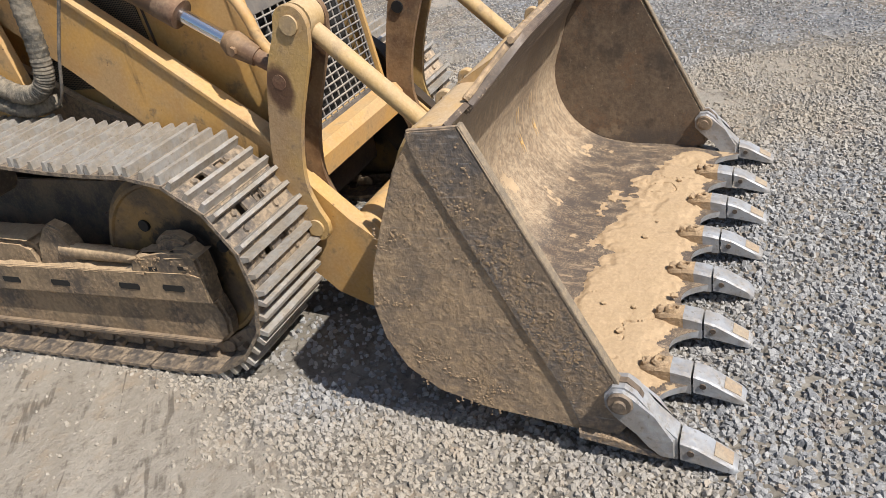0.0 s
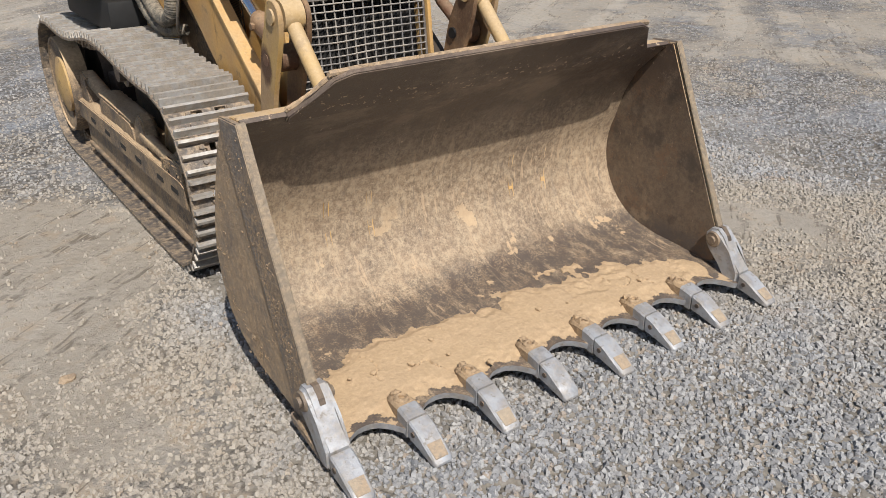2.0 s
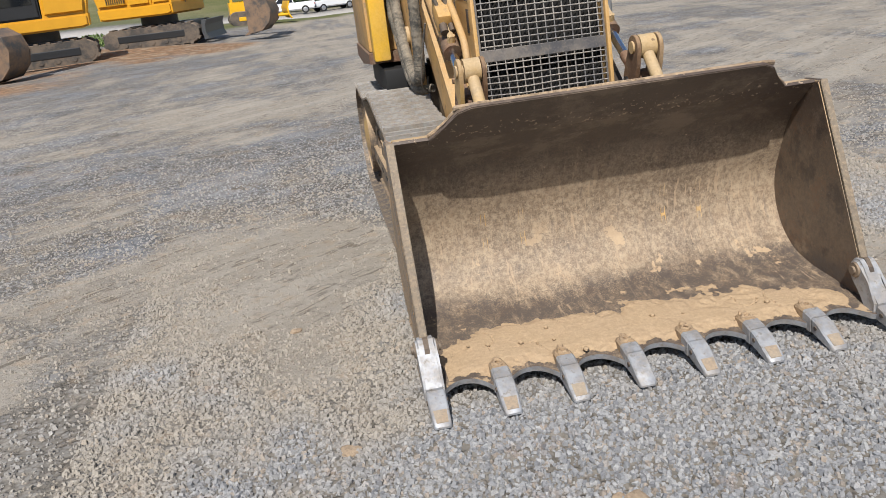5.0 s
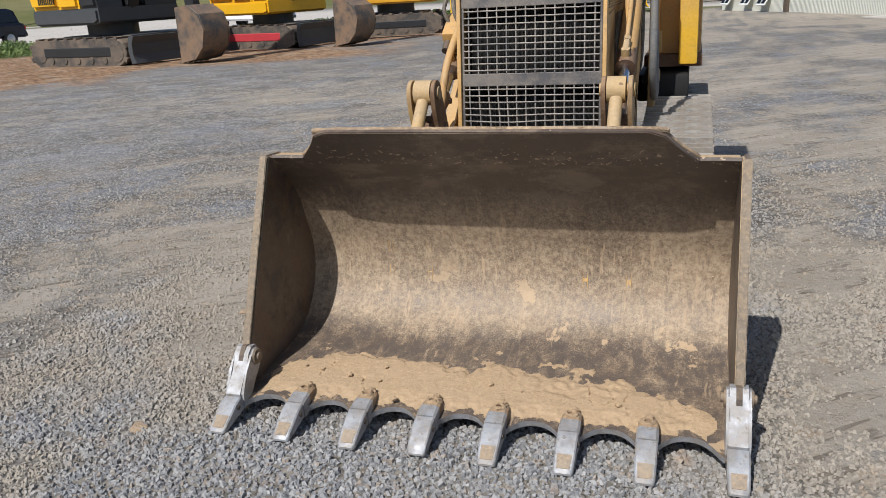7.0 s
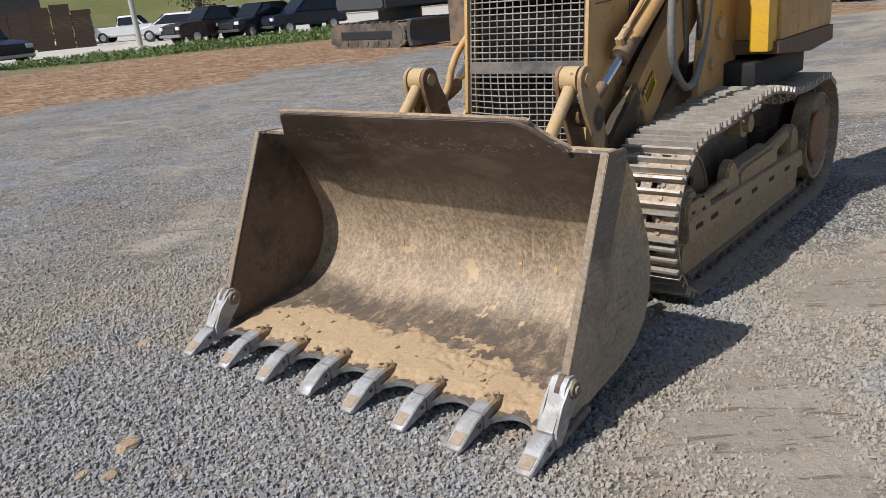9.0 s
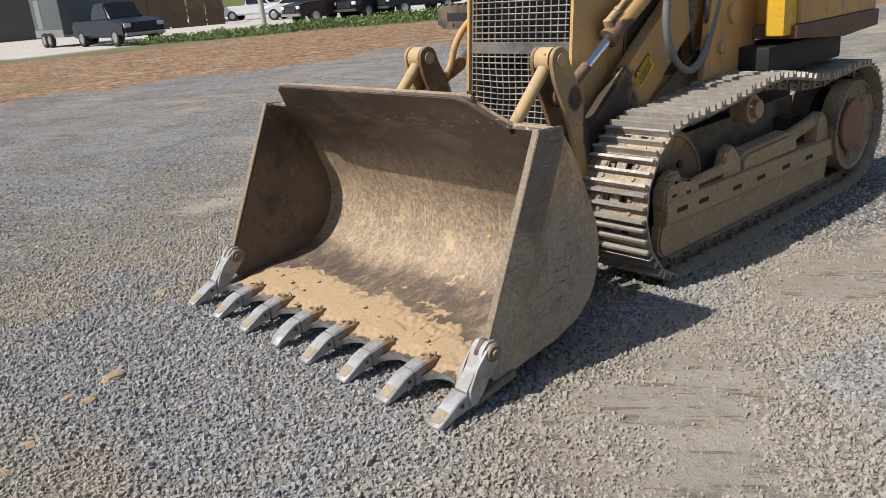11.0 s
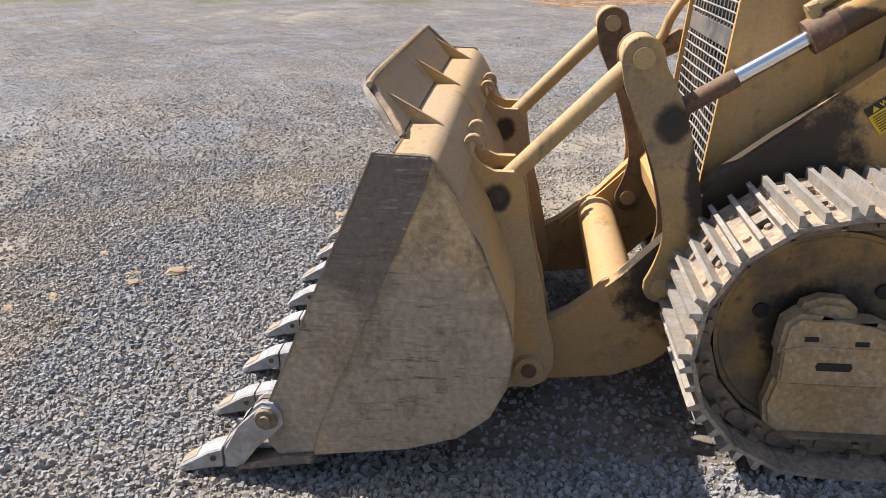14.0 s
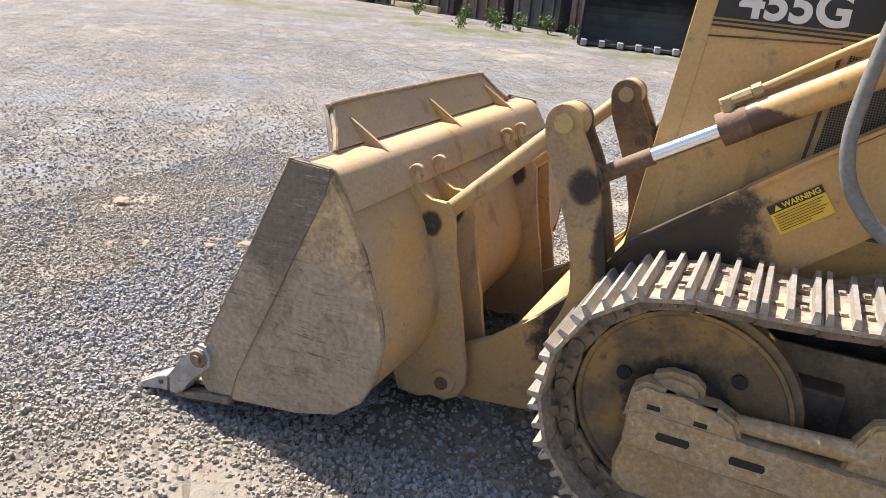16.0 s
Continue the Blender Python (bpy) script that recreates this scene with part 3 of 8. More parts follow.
def spill_guard():
    bm = bmesh.new()
    # a plate that leans forward over the bucket
    pts = [(-0.765, -0.022), (-0.765, 0.0), (-0.70, 0.052), (-0.655, 0.108), (-0.60, 0.125), (0.615, 0.125), (0.67, 0.105), (0.72, 0.052), (0.785, 0.0), (0.785, -0.022)]
    lo, hi = [], []
    for x, h in pts:
        y, z = 0.628 - h * 0.93, 0.935 + h * 1.03
        lo.append(bm.verts.new((x + CX * 0.5, y, z)))
        hi.append(bm.verts.new((x + CX * 0.5, y + 0.020, z + 0.012)))
    n = len(pts)
    fs = [bm.faces.new(lo), bm.faces.new(hi[::-1])]
    for i in range(n):
        bm.faces.new((lo[i], lo[(i + 1) % n], hi[(i + 1) % n], hi[i]))
    bmesh.ops.bevel(bm, geom=list({e for f in fs for e in f.edges}), offset=0.004, segments=2, affect="EDGES")
    part("spill_guard", bm, [M_STEEL_IN], BK, "forward-leaning steel spill plate", True)
    # the same plate's painted back
    bm = bmesh.new()
    q = [(-0.752, 0.004), (-0.645, 0.106), (-0.595, 0.120), (0.61, 0.120), (0.66, 0.102), (0.77, 0.004)]
    lo = [bm.verts.new((x + CX * 0.5, 0.628 - h * 0.93 + 0.0205, 0.935 + h * 1.03 + 0.0135)) for x, h in q]
    hi = [bm.verts.new((v.co.x, v.co.y + 0.003, v.co.z + 0.003)) for v in lo]
    bm.faces.new(lo), bm.faces.new(hi[::-1])
    for i in range(len(q)):
        bm.faces.new((lo[i], lo[(i + 1) % len(q)], hi[(i + 1) % len(q)], hi[i]))
    part("spill_guard_back", bm, M_BACK, BK, "dusty yellow back of the spill plate")
    bm = bmesh.new()
    prism(bm, [(0.660, 0.930), (0.652, 0.946), (0.720, 0.944), (0.742, 0.936), (0.760, 0.918), (0.780, 0.888), (0.798, 0.855), (0.812, 0.825), (0.800, 0.82), (0.735, 0.905), (0.71, 0.926)], CX - HW + 0.014, CX + HW - 0.014, 0.003)
    part("top_rail", bm, M_BACK, BK, "dusty yellow top rail", True)
    for x in (-0.60, -0.01, 0.595):
        bm = bmesh.new()
        prism(bm, [(0.63, 0.945), (0.735, 0.943), (0.545, 1.052), (0.535, 1.048)], x, x + 0.012)
        part("gusset", bm, M_BACK, BK)
    # stiffening rim round the plate's back
    bm = bmesh.new()
    tube(bm, [(x + CX * 0.5, 0.628 - h * 0.93 + 0.031, 0.935 + h * 1.03 + 0.008) for x, h in ((-0.762, 0.008), (-0.70, 0.054), (-0.652, 0.108), (-0.60, 0.122), (0.0, 0.124), (0.61, 0.122), (0.665, 0.104), (0.715, 0.056), (0.78, 0.008))], 0.010, 8, 0.06, 10)
    part("guard_rim", bm, M_STEEL_OUT, BK, "dented rolled rim", True)


def tooth(x, worn=False, seed=0):
    w = 0.036
    bm = bmesh.new()
    # tip: a wedge with a rounded nose and a worn pocket on top
    y_t = 0.012 if worn else 0.0
    sect = [(0.138, 0.040, 0.098, w), (0.10, 0.033, 0.086, w), (0.06, 0.024, 0.062, w * 0.98), (0.03, 0.016, 0.044, w * 0.95), (y_t + 0.008, 0.012, 0.030, w * 0.90), (y_t, 0.014, 0.022, w * 0.74)]
    rings = []
    for y, z0, z1, ww in sect:
        c = 0.005
        rings.append([bm.verts.new((x + a, y, b)) for a, b in ((-ww, z0), (ww, z0), (ww, z1 - c), (ww - c, z1), (-ww + c, z1), (-ww, z1 - c))])
    for u, v in zip(rings, rings[1:]):
        for k in range(6):
            bm.faces.new((u[k], u[(k + 1) % 6], v[(k + 1) % 6], v[k]))
    bm.faces.new(rings[0])
    bm.faces.new(rings[-1][::-1])
    part("tooth_tip", bm, M_TOOTH, BK, "polished worn steel tooth tip", True)
    if not worn:
        bm = bmesh.new()
        pk = [(-0.022, 0.012), (0.022, 0.012), (0.025, 0.056), (-0.025, 0.056)]
        vs = [bm.verts.new((x + a, y, 0.0445 + (y - 0.03) * 0.60 + 0.0015)) for a, y in pk]
        lo = [bm.verts.new((v.co.x, v.co.y, v.co.z - 0.012)) for v in vs]
        bm.faces.new(vs), bm.faces.new(lo[::-1])
        for k in range(4):
            bm.faces.new((vs[k], vs[(k + 1) % 4], lo[(k + 1) % 4], lo[k]))
        part("tooth_pocket", bm, M_POCKET, BK, "mud-filled pocket on a tooth")
    for sx in (-1, 1):
        bm = bmesh.new()
        rod(bm, (x + sx * (w - 0.004), 0.112, 0.066), (x + sx * (w + 0.004), 0.112, 0.066), 0.009, seg=10)
        part("tooth_pin", bm, M_DARK, BK)


def adapter(x, seed):
    w = 0.037
    bm = bmesh.new()
    sect = [(0.144, 0.036, 0.100, w), (0.165, 0.036, 0.106, w), (0.20, 0.052, 0.112, w * 0.98), (0.235, 0.066, 0.112, w * 0.93), (0.262, 0.072, 0.107, w * 0.84), (0.284, 0.075, 0.100, w * 0.62), (0.294, 0.076, 0.092, w * 0.3)]
    rings = []
    for y, z0, z1, ww in sect:
        c = 0.008
        rings.append([bm.verts.new((x + a, y, b)) for a, b in ((-ww, z0), (ww, z0), (ww, z1 - c), (ww - c, z1), (-ww + c, z1), (-ww, z1 - c))])
    for u, v in zip(rings, rings[1:]):
        for k in range(6):
            bm.faces.new((u[k], u[(k + 1) % 6], v[(k + 1) % 6], v[k]))
    bm.faces.new(rings[0])
    bm.faces.new(rings[-1][::-1])
    ad = part("tooth_adapter", bm, [M_TOOTH, M_CAKED], BK, "worn steel tooth shank caked with mud", True)
    for p in ad.data.polygons:
        p.material_index = 1 if p.center.y > 0.185 else 0
    bm = bmesh.new()
    ring = [(0.011, 0.0), (0.011, 0.012), (0.016, 0.016), (0.024, 0.011), (0.028, 0.0)]
    revolve(bm, ring, (x, 0.232, 0.106), 18, "z")
    for v in bm.verts:
        v.co += 0.006 * Vector((noise.noise(v.co * 60), noise.noise(v.co * 60 + Vector((9, 0, 0))), noise.noise(v.co * 60 + Vector((0, 9, 0)))))
    part("tooth_ring", bm, M_CAKED, BK, "ring of mud round a bolt hole", True)
    bm = bmesh.new()
    bmesh.ops.create_icosphere(bm, subdivisions=2, radius=1.0)
    for v in bm.verts:
        k = 1 + 0.5 * noise.noise(v.co * 2 + Vector((seed, 0, 0)))
        v.co = Vector((x + 0.004 + v.co.x * 0.017 * k, 0.272 + v.co.y * 0.013 * k, 0.106 + v.co.z * 0.014 * k))
    part("tooth_bolt", bm, M_CAKED, BK, "mud-packed bolt head")
    # lower fork of the shank under the lip
    bm = bmesh.new()
    prism(bm, [(0.150, 0.020), (0.150, 0.042), (0.25, 0.046), (0.25, 0.034)], x - 0.03, x + 0.03, 0.003)
    part("adapter_fork", bm, M_DARK, BK)


def corner_tooth(sx):
    x = sx * 0.93 + CX
    tooth(x, False, 5)
    bm = bmesh.new()
    prism(bm, [(0.144, 0.034), (0.144, 0.104), (0.205, 0.170), (0.242, 0.232), (0.268, 0.252), (0.300, 0.250), (0.322, 0.222), (0.322, 0.185), (0.296, 0.160), (0.245, 0.112), (0.215, 0.072), (0.19, 0.036)], x - 0.040, x + 0.040, 0.010, 3)
    part("corner_adapter", bm, M_TOOTH, BK, "forked steel shank pinned on the bucket corner", True)
    # the slot that grips the bucket corner, a dark wedge for its shaded inside
    bm = bmesh.new()
    prism(bm, [(0.222, 0.196), (0.236, 0.226), (0.262, 0.2525), (0.266, 0.2555), (0.30, 0.2535), (0.30, 0.20)], x - 0.010, x + 0.010)
    part("adapter_slot", bm, M_DARK, BK)
    bm = bmesh.new()
    rod(bm, (x - 0.058, 0.280, 0.207), (x + 0.058, 0.280, 0.207), 0.017, seg=10)
    for s in (-1, 1):
        rod(bm, (x + s * 0.040, 0.280, 0.207), (x + s * 0.048, 0.280, 0.207), 0.034, 0.030, 18)
    part("corner_pin", bm, M_LINK, BK, "dark retaining pin", True)
    bm = bmesh.new()
    prism(bm, [(0.17, 0.024), (0.18, 0.042), (0.30, 0.078), (0.40, 0.088), (0.40, 0.062), (0.30, 0.050)], x - 0.035, x + 0.035, 0.004)
    part("corner_heel", bm, M_BAR, BK, "scraped heel under the corner tooth")


BRACKET = [(0.750, 0.865)] + arc(0.816, 0.872, 0.028, 185, 5, 8) + [(0.846, 0.854), (0.836, 0.850)] + arc(0.817, 0.870, 0.014, 0, 180, 6) + [(0.805, 0.850), (0.814, 0.830), (0.838, 0.808), (0.880, 0.788), (0.935, 0.792), (0.968, 0.755),
           (0.985, 0.62), (1.015, 0.47), (1.03, 0.42), (1.045, 0.33), (1.072, 0.22), (1.074, 0.15), (1.05, 0.10), (1.0, 0.072), (0.95, 0.080), (0.90, 0.055), (0.82, 0.06), (0.79, 0.13),
           (0.84, 0.188), (0.905, 0.280), (0.938, 0.42), (0.915, 0.56), (0.862, 0.705), (0.80, 0.805)]


def bracket(x, outer):
    bm = bmesh.new()
    prism(bm, BRACKET, x - 0.011, x + 0.011, 0.003)
    part("hinge_bracket", bm, M_BRACKET, BK, "thick dusty yellow hinge bracket", True)
    s = 1 if x > 0 else -1
    if outer:
        bm = bmesh.new()
        rod(bm, (x + s * 0.010, 0.995, 0.148), (x + s * 0.034, 0.995, 0.148), 0.048, 0.044, 24)
        boss = part("hinge_boss", bm, M_BACK, BK, "", True)
        bm = bmesh.new()
        rod(bm, (x + s * 0.028, 0.995, 0.148), (x + s * 0.040, 0.995, 0.148), 0.026, 0.024, 16)
        part("hinge_pin", bm, M_RUST, boss, "rusty hinge pin", True)
        bm = bmesh.new()
        rod(bm, (x + s * 0.009, 0.888, 0.712), (x + s * 0.014, 0.888, 0.712), 0.021, 0.020, 20)
        part("pin_hole", bm, M_DARK, BK, "greasy black pin end")


cutting_edge()
spill_guard()
for sx in (-1, 1):
    side_plate(sx)
    corner_tooth(sx)
    for off in (0.345, 0.525):
        bracket(sx * off + 0.01, off > 0.5)
for k in range(1, 7):
    xx = -0.92 + 2 * 0.92 * k / 7 + (0.008 if k < 4 else 0.0)
    tooth(xx, k == 3, k)
    adapter(xx, k)


def lift_arm(s):
    o = s * 0.01 * 0 + 0.005
    bm = bmesh.new()
    prof = arc(0.995, 0.150, 0.085, 110, 265, 8) + [(1.10, 0.072), (1.27, 0.088), (1.39, 0.14), (1.50, 0.25), (1.62, 0.43), (1.80, 0.62), (2.25, 1.00), (2.95, 1.52), (2.95, 1.80),
                                                     (1.96, 1.095), (1.53, 0.760), (1.42, 0.60), (1.27, 0.44), (1.12, 0.31)]
    a, b = sorted((o + s * 0.415, o + s * 0.470))
    prism(bm, prof, a, b, 0.005)
    arm = part("lift_arm", bm, M_ARM if s > 0 else M_YELLOW, loader, "dusty yellow bent lift arm", True)
    bm = bmesh.new()
    fl = [(1.438, 0.640), (1.52, 0.768), (1.96, 1.110), (2.95, 1.83), (2.95, 1.818), (1.963, 1.098), (1.526, 0.756), (1.448, 0.633)]
    a, b = sorted((o + s * 0.411, o + s * 0.479))
    prism(bm, fl, a, b, 0.003)
    part("arm_flange", bm, M_ARM if s > 0 else M_YELLOW, arm)
    return arm


ARMS = {s: lift_arm(s) for s in (-1, 1)}


def cross_beam():
    bm = bmesh.new()
    prof = arc(1.265, 0.345, 0.075, 0, 348, 18)
    prism(bm, prof, -0.412, 0.420, 0.004)
    part("cross_tube", bm, M_YELLOW, loader, "yellow cross tube between the lift arms", True)
    for s in (-1, 1):
        bm = bmesh.new()
        x = s * 0.40
        prism(bm, [(1.12, 0.30), (1.28, 0.44), (1.42, 0.58), (1.46, 0.56), (1.40, 0.30), (1.20, 0.22)], x - 0.008 + 0.005, x + 0.008 + 0.005)
        part("cross_gusset", bm, M_YELLOW, loader)


cross_beam()


def lever(s):
    o = 0.008
    body = None
    rear = [(v.x, v.y) for v in spline([(1.341, 1.098, 0), (1.385, 1.02, 0), (1.418, 0.94, 0), (1.456, 0.80, 0), (1.482, 0.68, 0), (1.490, 0.57, 0), (1.434, 0.444, 0)], 4)]
    front = [(v.x, v.y) for v in spline([(1.336, 0.442, 0), (1.360, 0.50, 0), (1.378, 0.58, 0), (1.366, 0.68, 0), (1.332, 0.80, 0), (1.283, 0.92, 0), (1.240, 1.02, 0), (1.223, 1.098, 0)], 4)]
    prof = arc(1.282, 1.110, 0.060, 188, -8, 12)[1:-1] + rear + arc(1.385, 0.425, 0.052, 15, -195, 10) + front
    for x in (0.383, 0.497):
        bm = bmesh.new()
        prism(bm, prof, s * x + o - 0.010, s * x + o + 0.010, 0.003)
        ob = part("bellcrank", bm, M_BURNT if x < 0.45 else M_LEVER if s > 0 else M_LEVER_RUSTY, loader, "worn yellow bellcrank lever with greasy pins", True)
        if x > 0.45:
            body = ob
    bm = bmesh.new()
    rod(bm, (s * 0.364 + o, 1.282, 1.110), (s * 0.515 + o, 1.282, 1.110), 0.030, seg=18)
    part("lever_pin", bm, M_LINKBAR, body, "", True)
    bm = bmesh.new()
    rod(bm, (s * 0.364 + o, 1.385, 0.425), (s * 0.515 + o, 1.385, 0.425), 0.030, seg=18)
    part("lever_pin", bm, M_LINKBAR, body, "", True)
    bm = bmesh.new()
    rod(bm, (s * 0.364 + o, 1.372, 0.938), (s * 0.5085 + o, 1.372, 0.938), 0.024, seg=20)
    part("cylinder_pin", bm, M_BLACK if s > 0 else M_RUST, body, "black greasy pin" if s > 0 else "rusty pin", True)
    bm = bmesh.new()
    rod(bm, (s * 0.437 + o, 1.245, 1.072), (s * 0.437 + o, 0.900, 0.728), 0.029, seg=18)
    for y, z, r in ((1.282, 1.110, 0.058), (0.893, 0.716, 0.030)):
        rod(bm, (s * 0.397 + o, y, z), (s * 0.477 + o, y, z), r, seg=22)
    part("bucket_link", bm, M_LINKBAR, loader, "round yellow bucket link bar", True)


def cylinder(s):
    o = 0.008
    x = s * 0.437 + o
    d = Vector((0, 0.853, 0.522)).normalized()
    p = Vector((x, 1.372, 0.938))
    bm = bmesh.new()
    rod(bm, p + d * 0.42, p + d * 1.75, 0.047, seg=24)
    cyl = part("bucket_cylinder", bm, M_CYL, loader, "yellow hydraulic cylinder", True)
    bm = bmesh.new()
    rod(bm, p + d * 0.415, p + d * 0.50, 0.0495, 0.0485, seg=24)
    part("cylinder_gland", bm, M_RUST, cyl, "brown greasy cylinder gland", True)
    bm = bmesh.new()
    rod(bm, p + d * 0.20, p + d * 0.43, 0.0235, seg=20)
    part("cylinder_rod", bm, M_CHROME, cyl, "shiny chromed rod", True)
    bm = bmesh.new()
    rod(bm, p + d * 0.02, p + d * 0.21, 0.027, seg=18)
    rod(bm, p - Vector((0.045, 0, 0)), p + Vector((0.045, 0, 0)), 0.052, seg=20)
    part("rod_eye", bm, M_RUST, cyl, "rusty rod eye", True)
    if s < 0:
        bm = bmesh.new()
        rod(bm, p + d * 0.125, p + d * 0.215, 0.033, 0.044, 18)
        rod(bm, p + d * 0.215, p + d * 0.245, 0.044, 0.030, 18)
        rod(bm, p + d * 0.19 - Vector((0.052, 0, 0)), p + d * 0.19 + Vector((0.052, 0, 0)), 0.015, seg=6)
        part("rod_clamp", bm, M_BURNT, cyl, "rusty bolted rod clamp", True)
    n = Vector((0, -d.z, d.y))
    bm = bmesh.new()
    q = p + d * 0.46 + n * 0.070
    tube(bm, [q + d * 0.10, q + d * 0.4 + n * 0.01, q + d * 0.9 + n * 0.01, q + d * 1.3], 0.012, 10)
    part("oil_pipe", bm, M_YELLOW, cyl, "", True)
    bm = bmesh.new()
    rod(bm, q - d * 0.005 - n * 0.026, q + n * 0.010, 0.021, seg=14)
    rod(bm, q - d * 0.02, q + d * 0.07, 0.017, seg=8)
    rod(bm, q + d * 0.072, q + d * 0.10, 0.020, seg=6)
    part("pipe_fitting", bm, M_LINKBAR, cyl, "", True)


def leveller():
    """The bent bar beside the hood and the valve block over one cylinder."""
    bm = bmesh.new()
    tube(bm, [(-0.395, 2.20, 1.60), (-0.395, 1.95, 1.455), (-0.395, 1.72, 1.325), (-0.395, 1.57, 1.225), (-0.40, 1.505, 1.14), (-0.405, 1.475, 1.06), (-0.41, 1.43, 0.99)], 0.019, 10)
    part("leveller_bar", bm, M_YELLOW, loader, "bent yellow leveller bar", True)
    d = Vector((0, 0.853, 0.522)).normalized()
    n = Vector((0, -d.z, d.y))
    turn = Matrix(((1, 0, 0, -0.435), (0, d.y, n.y, 1.86), (0, d.z, n.z, 1.345), (0, 0, 0, 1)))
    bm = bmesh.new()
    box(bm, -0.045, 0.045, -0.09, 0.10, -0.045, 0.055, 0.012, turn)
    vb = part("valve_block", bm, M_CYL, loader, "oily yellow valve block", True)
    for x, y, r in ((-0.02, -0.105, 0.022), (0.022, -0.10, 0.016)):
        bm = bmesh.new()
        rod(bm, turn @ Vector((x, y - 0.04, -0.01)), turn @ Vector((x, y + 0.03, 0.0)), r, seg=12)
        part("valve_fitting", bm, M_DARK, vb, "", True)
    for x, e in ((-0.03, 0.03), (0.02, -0.01)):
        bm = bmesh.new()
        tube(bm, [turn @ Vector((x, 0.02, 0.05)), turn @ Vector((x - 0.02, 0.06, 0.11)), turn @ Vector((x - 0.03 + e, 0.22, 0.14)), turn @ Vector((x + e, 0.45, 0.12))], 0.011, 8)
        part("valve_hose", bm, M_HOSE, vb, "", True)


for s in (-1, 1):
    lever(s)
    cylinder(s)
leveller()


# ---- tracks ----
WF, WR, RW = (1.80, 0.400), (3.80, 0.405), 0.372


def track_path():
    top = [(1.80, 0.772), (2.0, 0.778), (2.2, 0.795), (2.42, 0.822), (2.62, 0.838), (2.80, 0.832), (3.0, 0.80), (3.2, 0.768), (3.42, 0.758), (3.6, 0.766), (3.80, 0.777)]
    pts = arc(*WF, RW, 270, 90, 40)
    pts += [(p.x, p.y) for p in (Vector((v.x, v.y)) for v in spline([(a, b, 0) for a, b in top], 8))]
    pts += arc(*WR, RW, 90, -90, 40)
    pts += [(WR[0] - (WR[0] - WF[0]) * i / 40, 0.028) for i in range(1, 40)]
    return pts


TP = track_path()
SEGL = [math.dist(TP[i], TP[(i + 1) % len(TP)]) for i in range(len(TP))]
PERIM = sum(SEGL)
N_SHOE = round(PERIM / 0.152)
PITCH = PERIM / N_SHOE


def along(s):
    s %= PERIM
    for i, l in enumerate(SEGL):
        if s <= l:
            a, b = TP[i], TP[(i + 1) % len(TP)]
            f = s / l
            return Vector((a[0] + (b[0] - a[0]) * f, a[1] + (b[1] - a[1]) * f))
        s -= l
    return Vector(TP[0])


def shoe_mesh(plate):
    """One triple-grouser shoe: travel along y, outward is z, width along x."""
    bm = bmesh.new()
    hw, P = 0.18, PITCH
    y0, y1 = -P * 0.5 - 0.012, P * 0.5 - 0.004
    ya, yb = y0 + P * 0.56, y0 + P * 0.80
    box(bm, -hw, hw, y0, ya, 0, 0.012)
    box(bm, -hw, hw, yb, y1, 0, 0.012)
    cuts = [-hw, -0.072, -0.026, 0.026, 0.072, hw]
    for i in (0, 2, 4):
        box(bm, cuts[i], cuts[i + 1], ya, yb, 0, 0.012)
    n_plate = len(bm.faces)
    for f, h in ((0.10, 0.033), (0.48, 0.029), (0.86, 0.033)):
        yc = y0 + (y1 - y0) * f
        lo, hi = 0.0115, 0.0065
        prism(bm, [(yc - lo, 0.010), (yc + lo, 0.010), (yc + hi, 0.011 + h), (yc - hi, 0.011 + h)], -hw + 0.004, hw - 0.004)
    for i, f in enumerate(bm.faces):
        f.material_index = 0 if i < n_plate else 1
    n_b = len(bm.faces)
    for x in (-0.085, 0.085):
        for f in (0.3, 0.68):
            rod(bm, (x, y0 + (y1 - y0) * f, 0.01), (x, y0 + (y1 - y0) * f, 0.021), 0.013, 0.011, 6)
    me = bpy.data.meshes.new("track_shoe")
    bmesh.ops.recalc_face_normals(bm, faces=bm.faces)
    bm.to_mesh(me)
    bm.free()
    me.materials.append(plate)
    me.materials.append(M_GROUSER)
    return me


def link_mesh():
    bm = bmesh.new()
    P = PITCH
    for s in (-1, 1):
        x = s * 0.060
        prism(bm, [(-P * 0.62, -0.060), (P * 0.30, -0.060), (P * 0.46, -0.050), (P * 0.5, -0.03), (P * 0.40, -0.002), (-P * 0.36, -0.002), (-P * 0.62, -0.030)], x - 0.014, x + 0.014, 0.003)
        rod(bm, (x + s * 0.012, -P * 0.40, -0.034), (x + s * 0.024, -P * 0.40, -0.034), 0.026, 0.024, 14)
        rod(bm, (x + s * 0.012, P * 0.36, -0.030), (x + s * 0.017, P * 0.36, -0.030), 0.020, 0.018, 12)
        box(bm, min(x, x + s * 0.040), max(x, x + s * 0.040), -P * 0.10, P * 0.12, -0.02, -0.002)
        box(bm, min(x, x + s * 0.030), max(x, x + s * 0.030), -P * 0.05, P * 0.05, -0.046, -0.034)
    rod(bm, (-0.06, -P * 0.40, -0.034), (0.06, -P * 0.40, -0.034), 0.024, seg=12)
    me = bpy.data.meshes.new("track_link")
    bmesh.ops.recalc_face_normals(bm, faces=bm.faces)
    bm.to_mesh(me)
    bm.free()
    me.materials.append(M_LINK)
    return me


SHOE, LINK = {-1: shoe_mesh(M_SHOE), 1: shoe_mesh(M_SHOE_DUSTY)}, link_mesh()
TX = 0.68


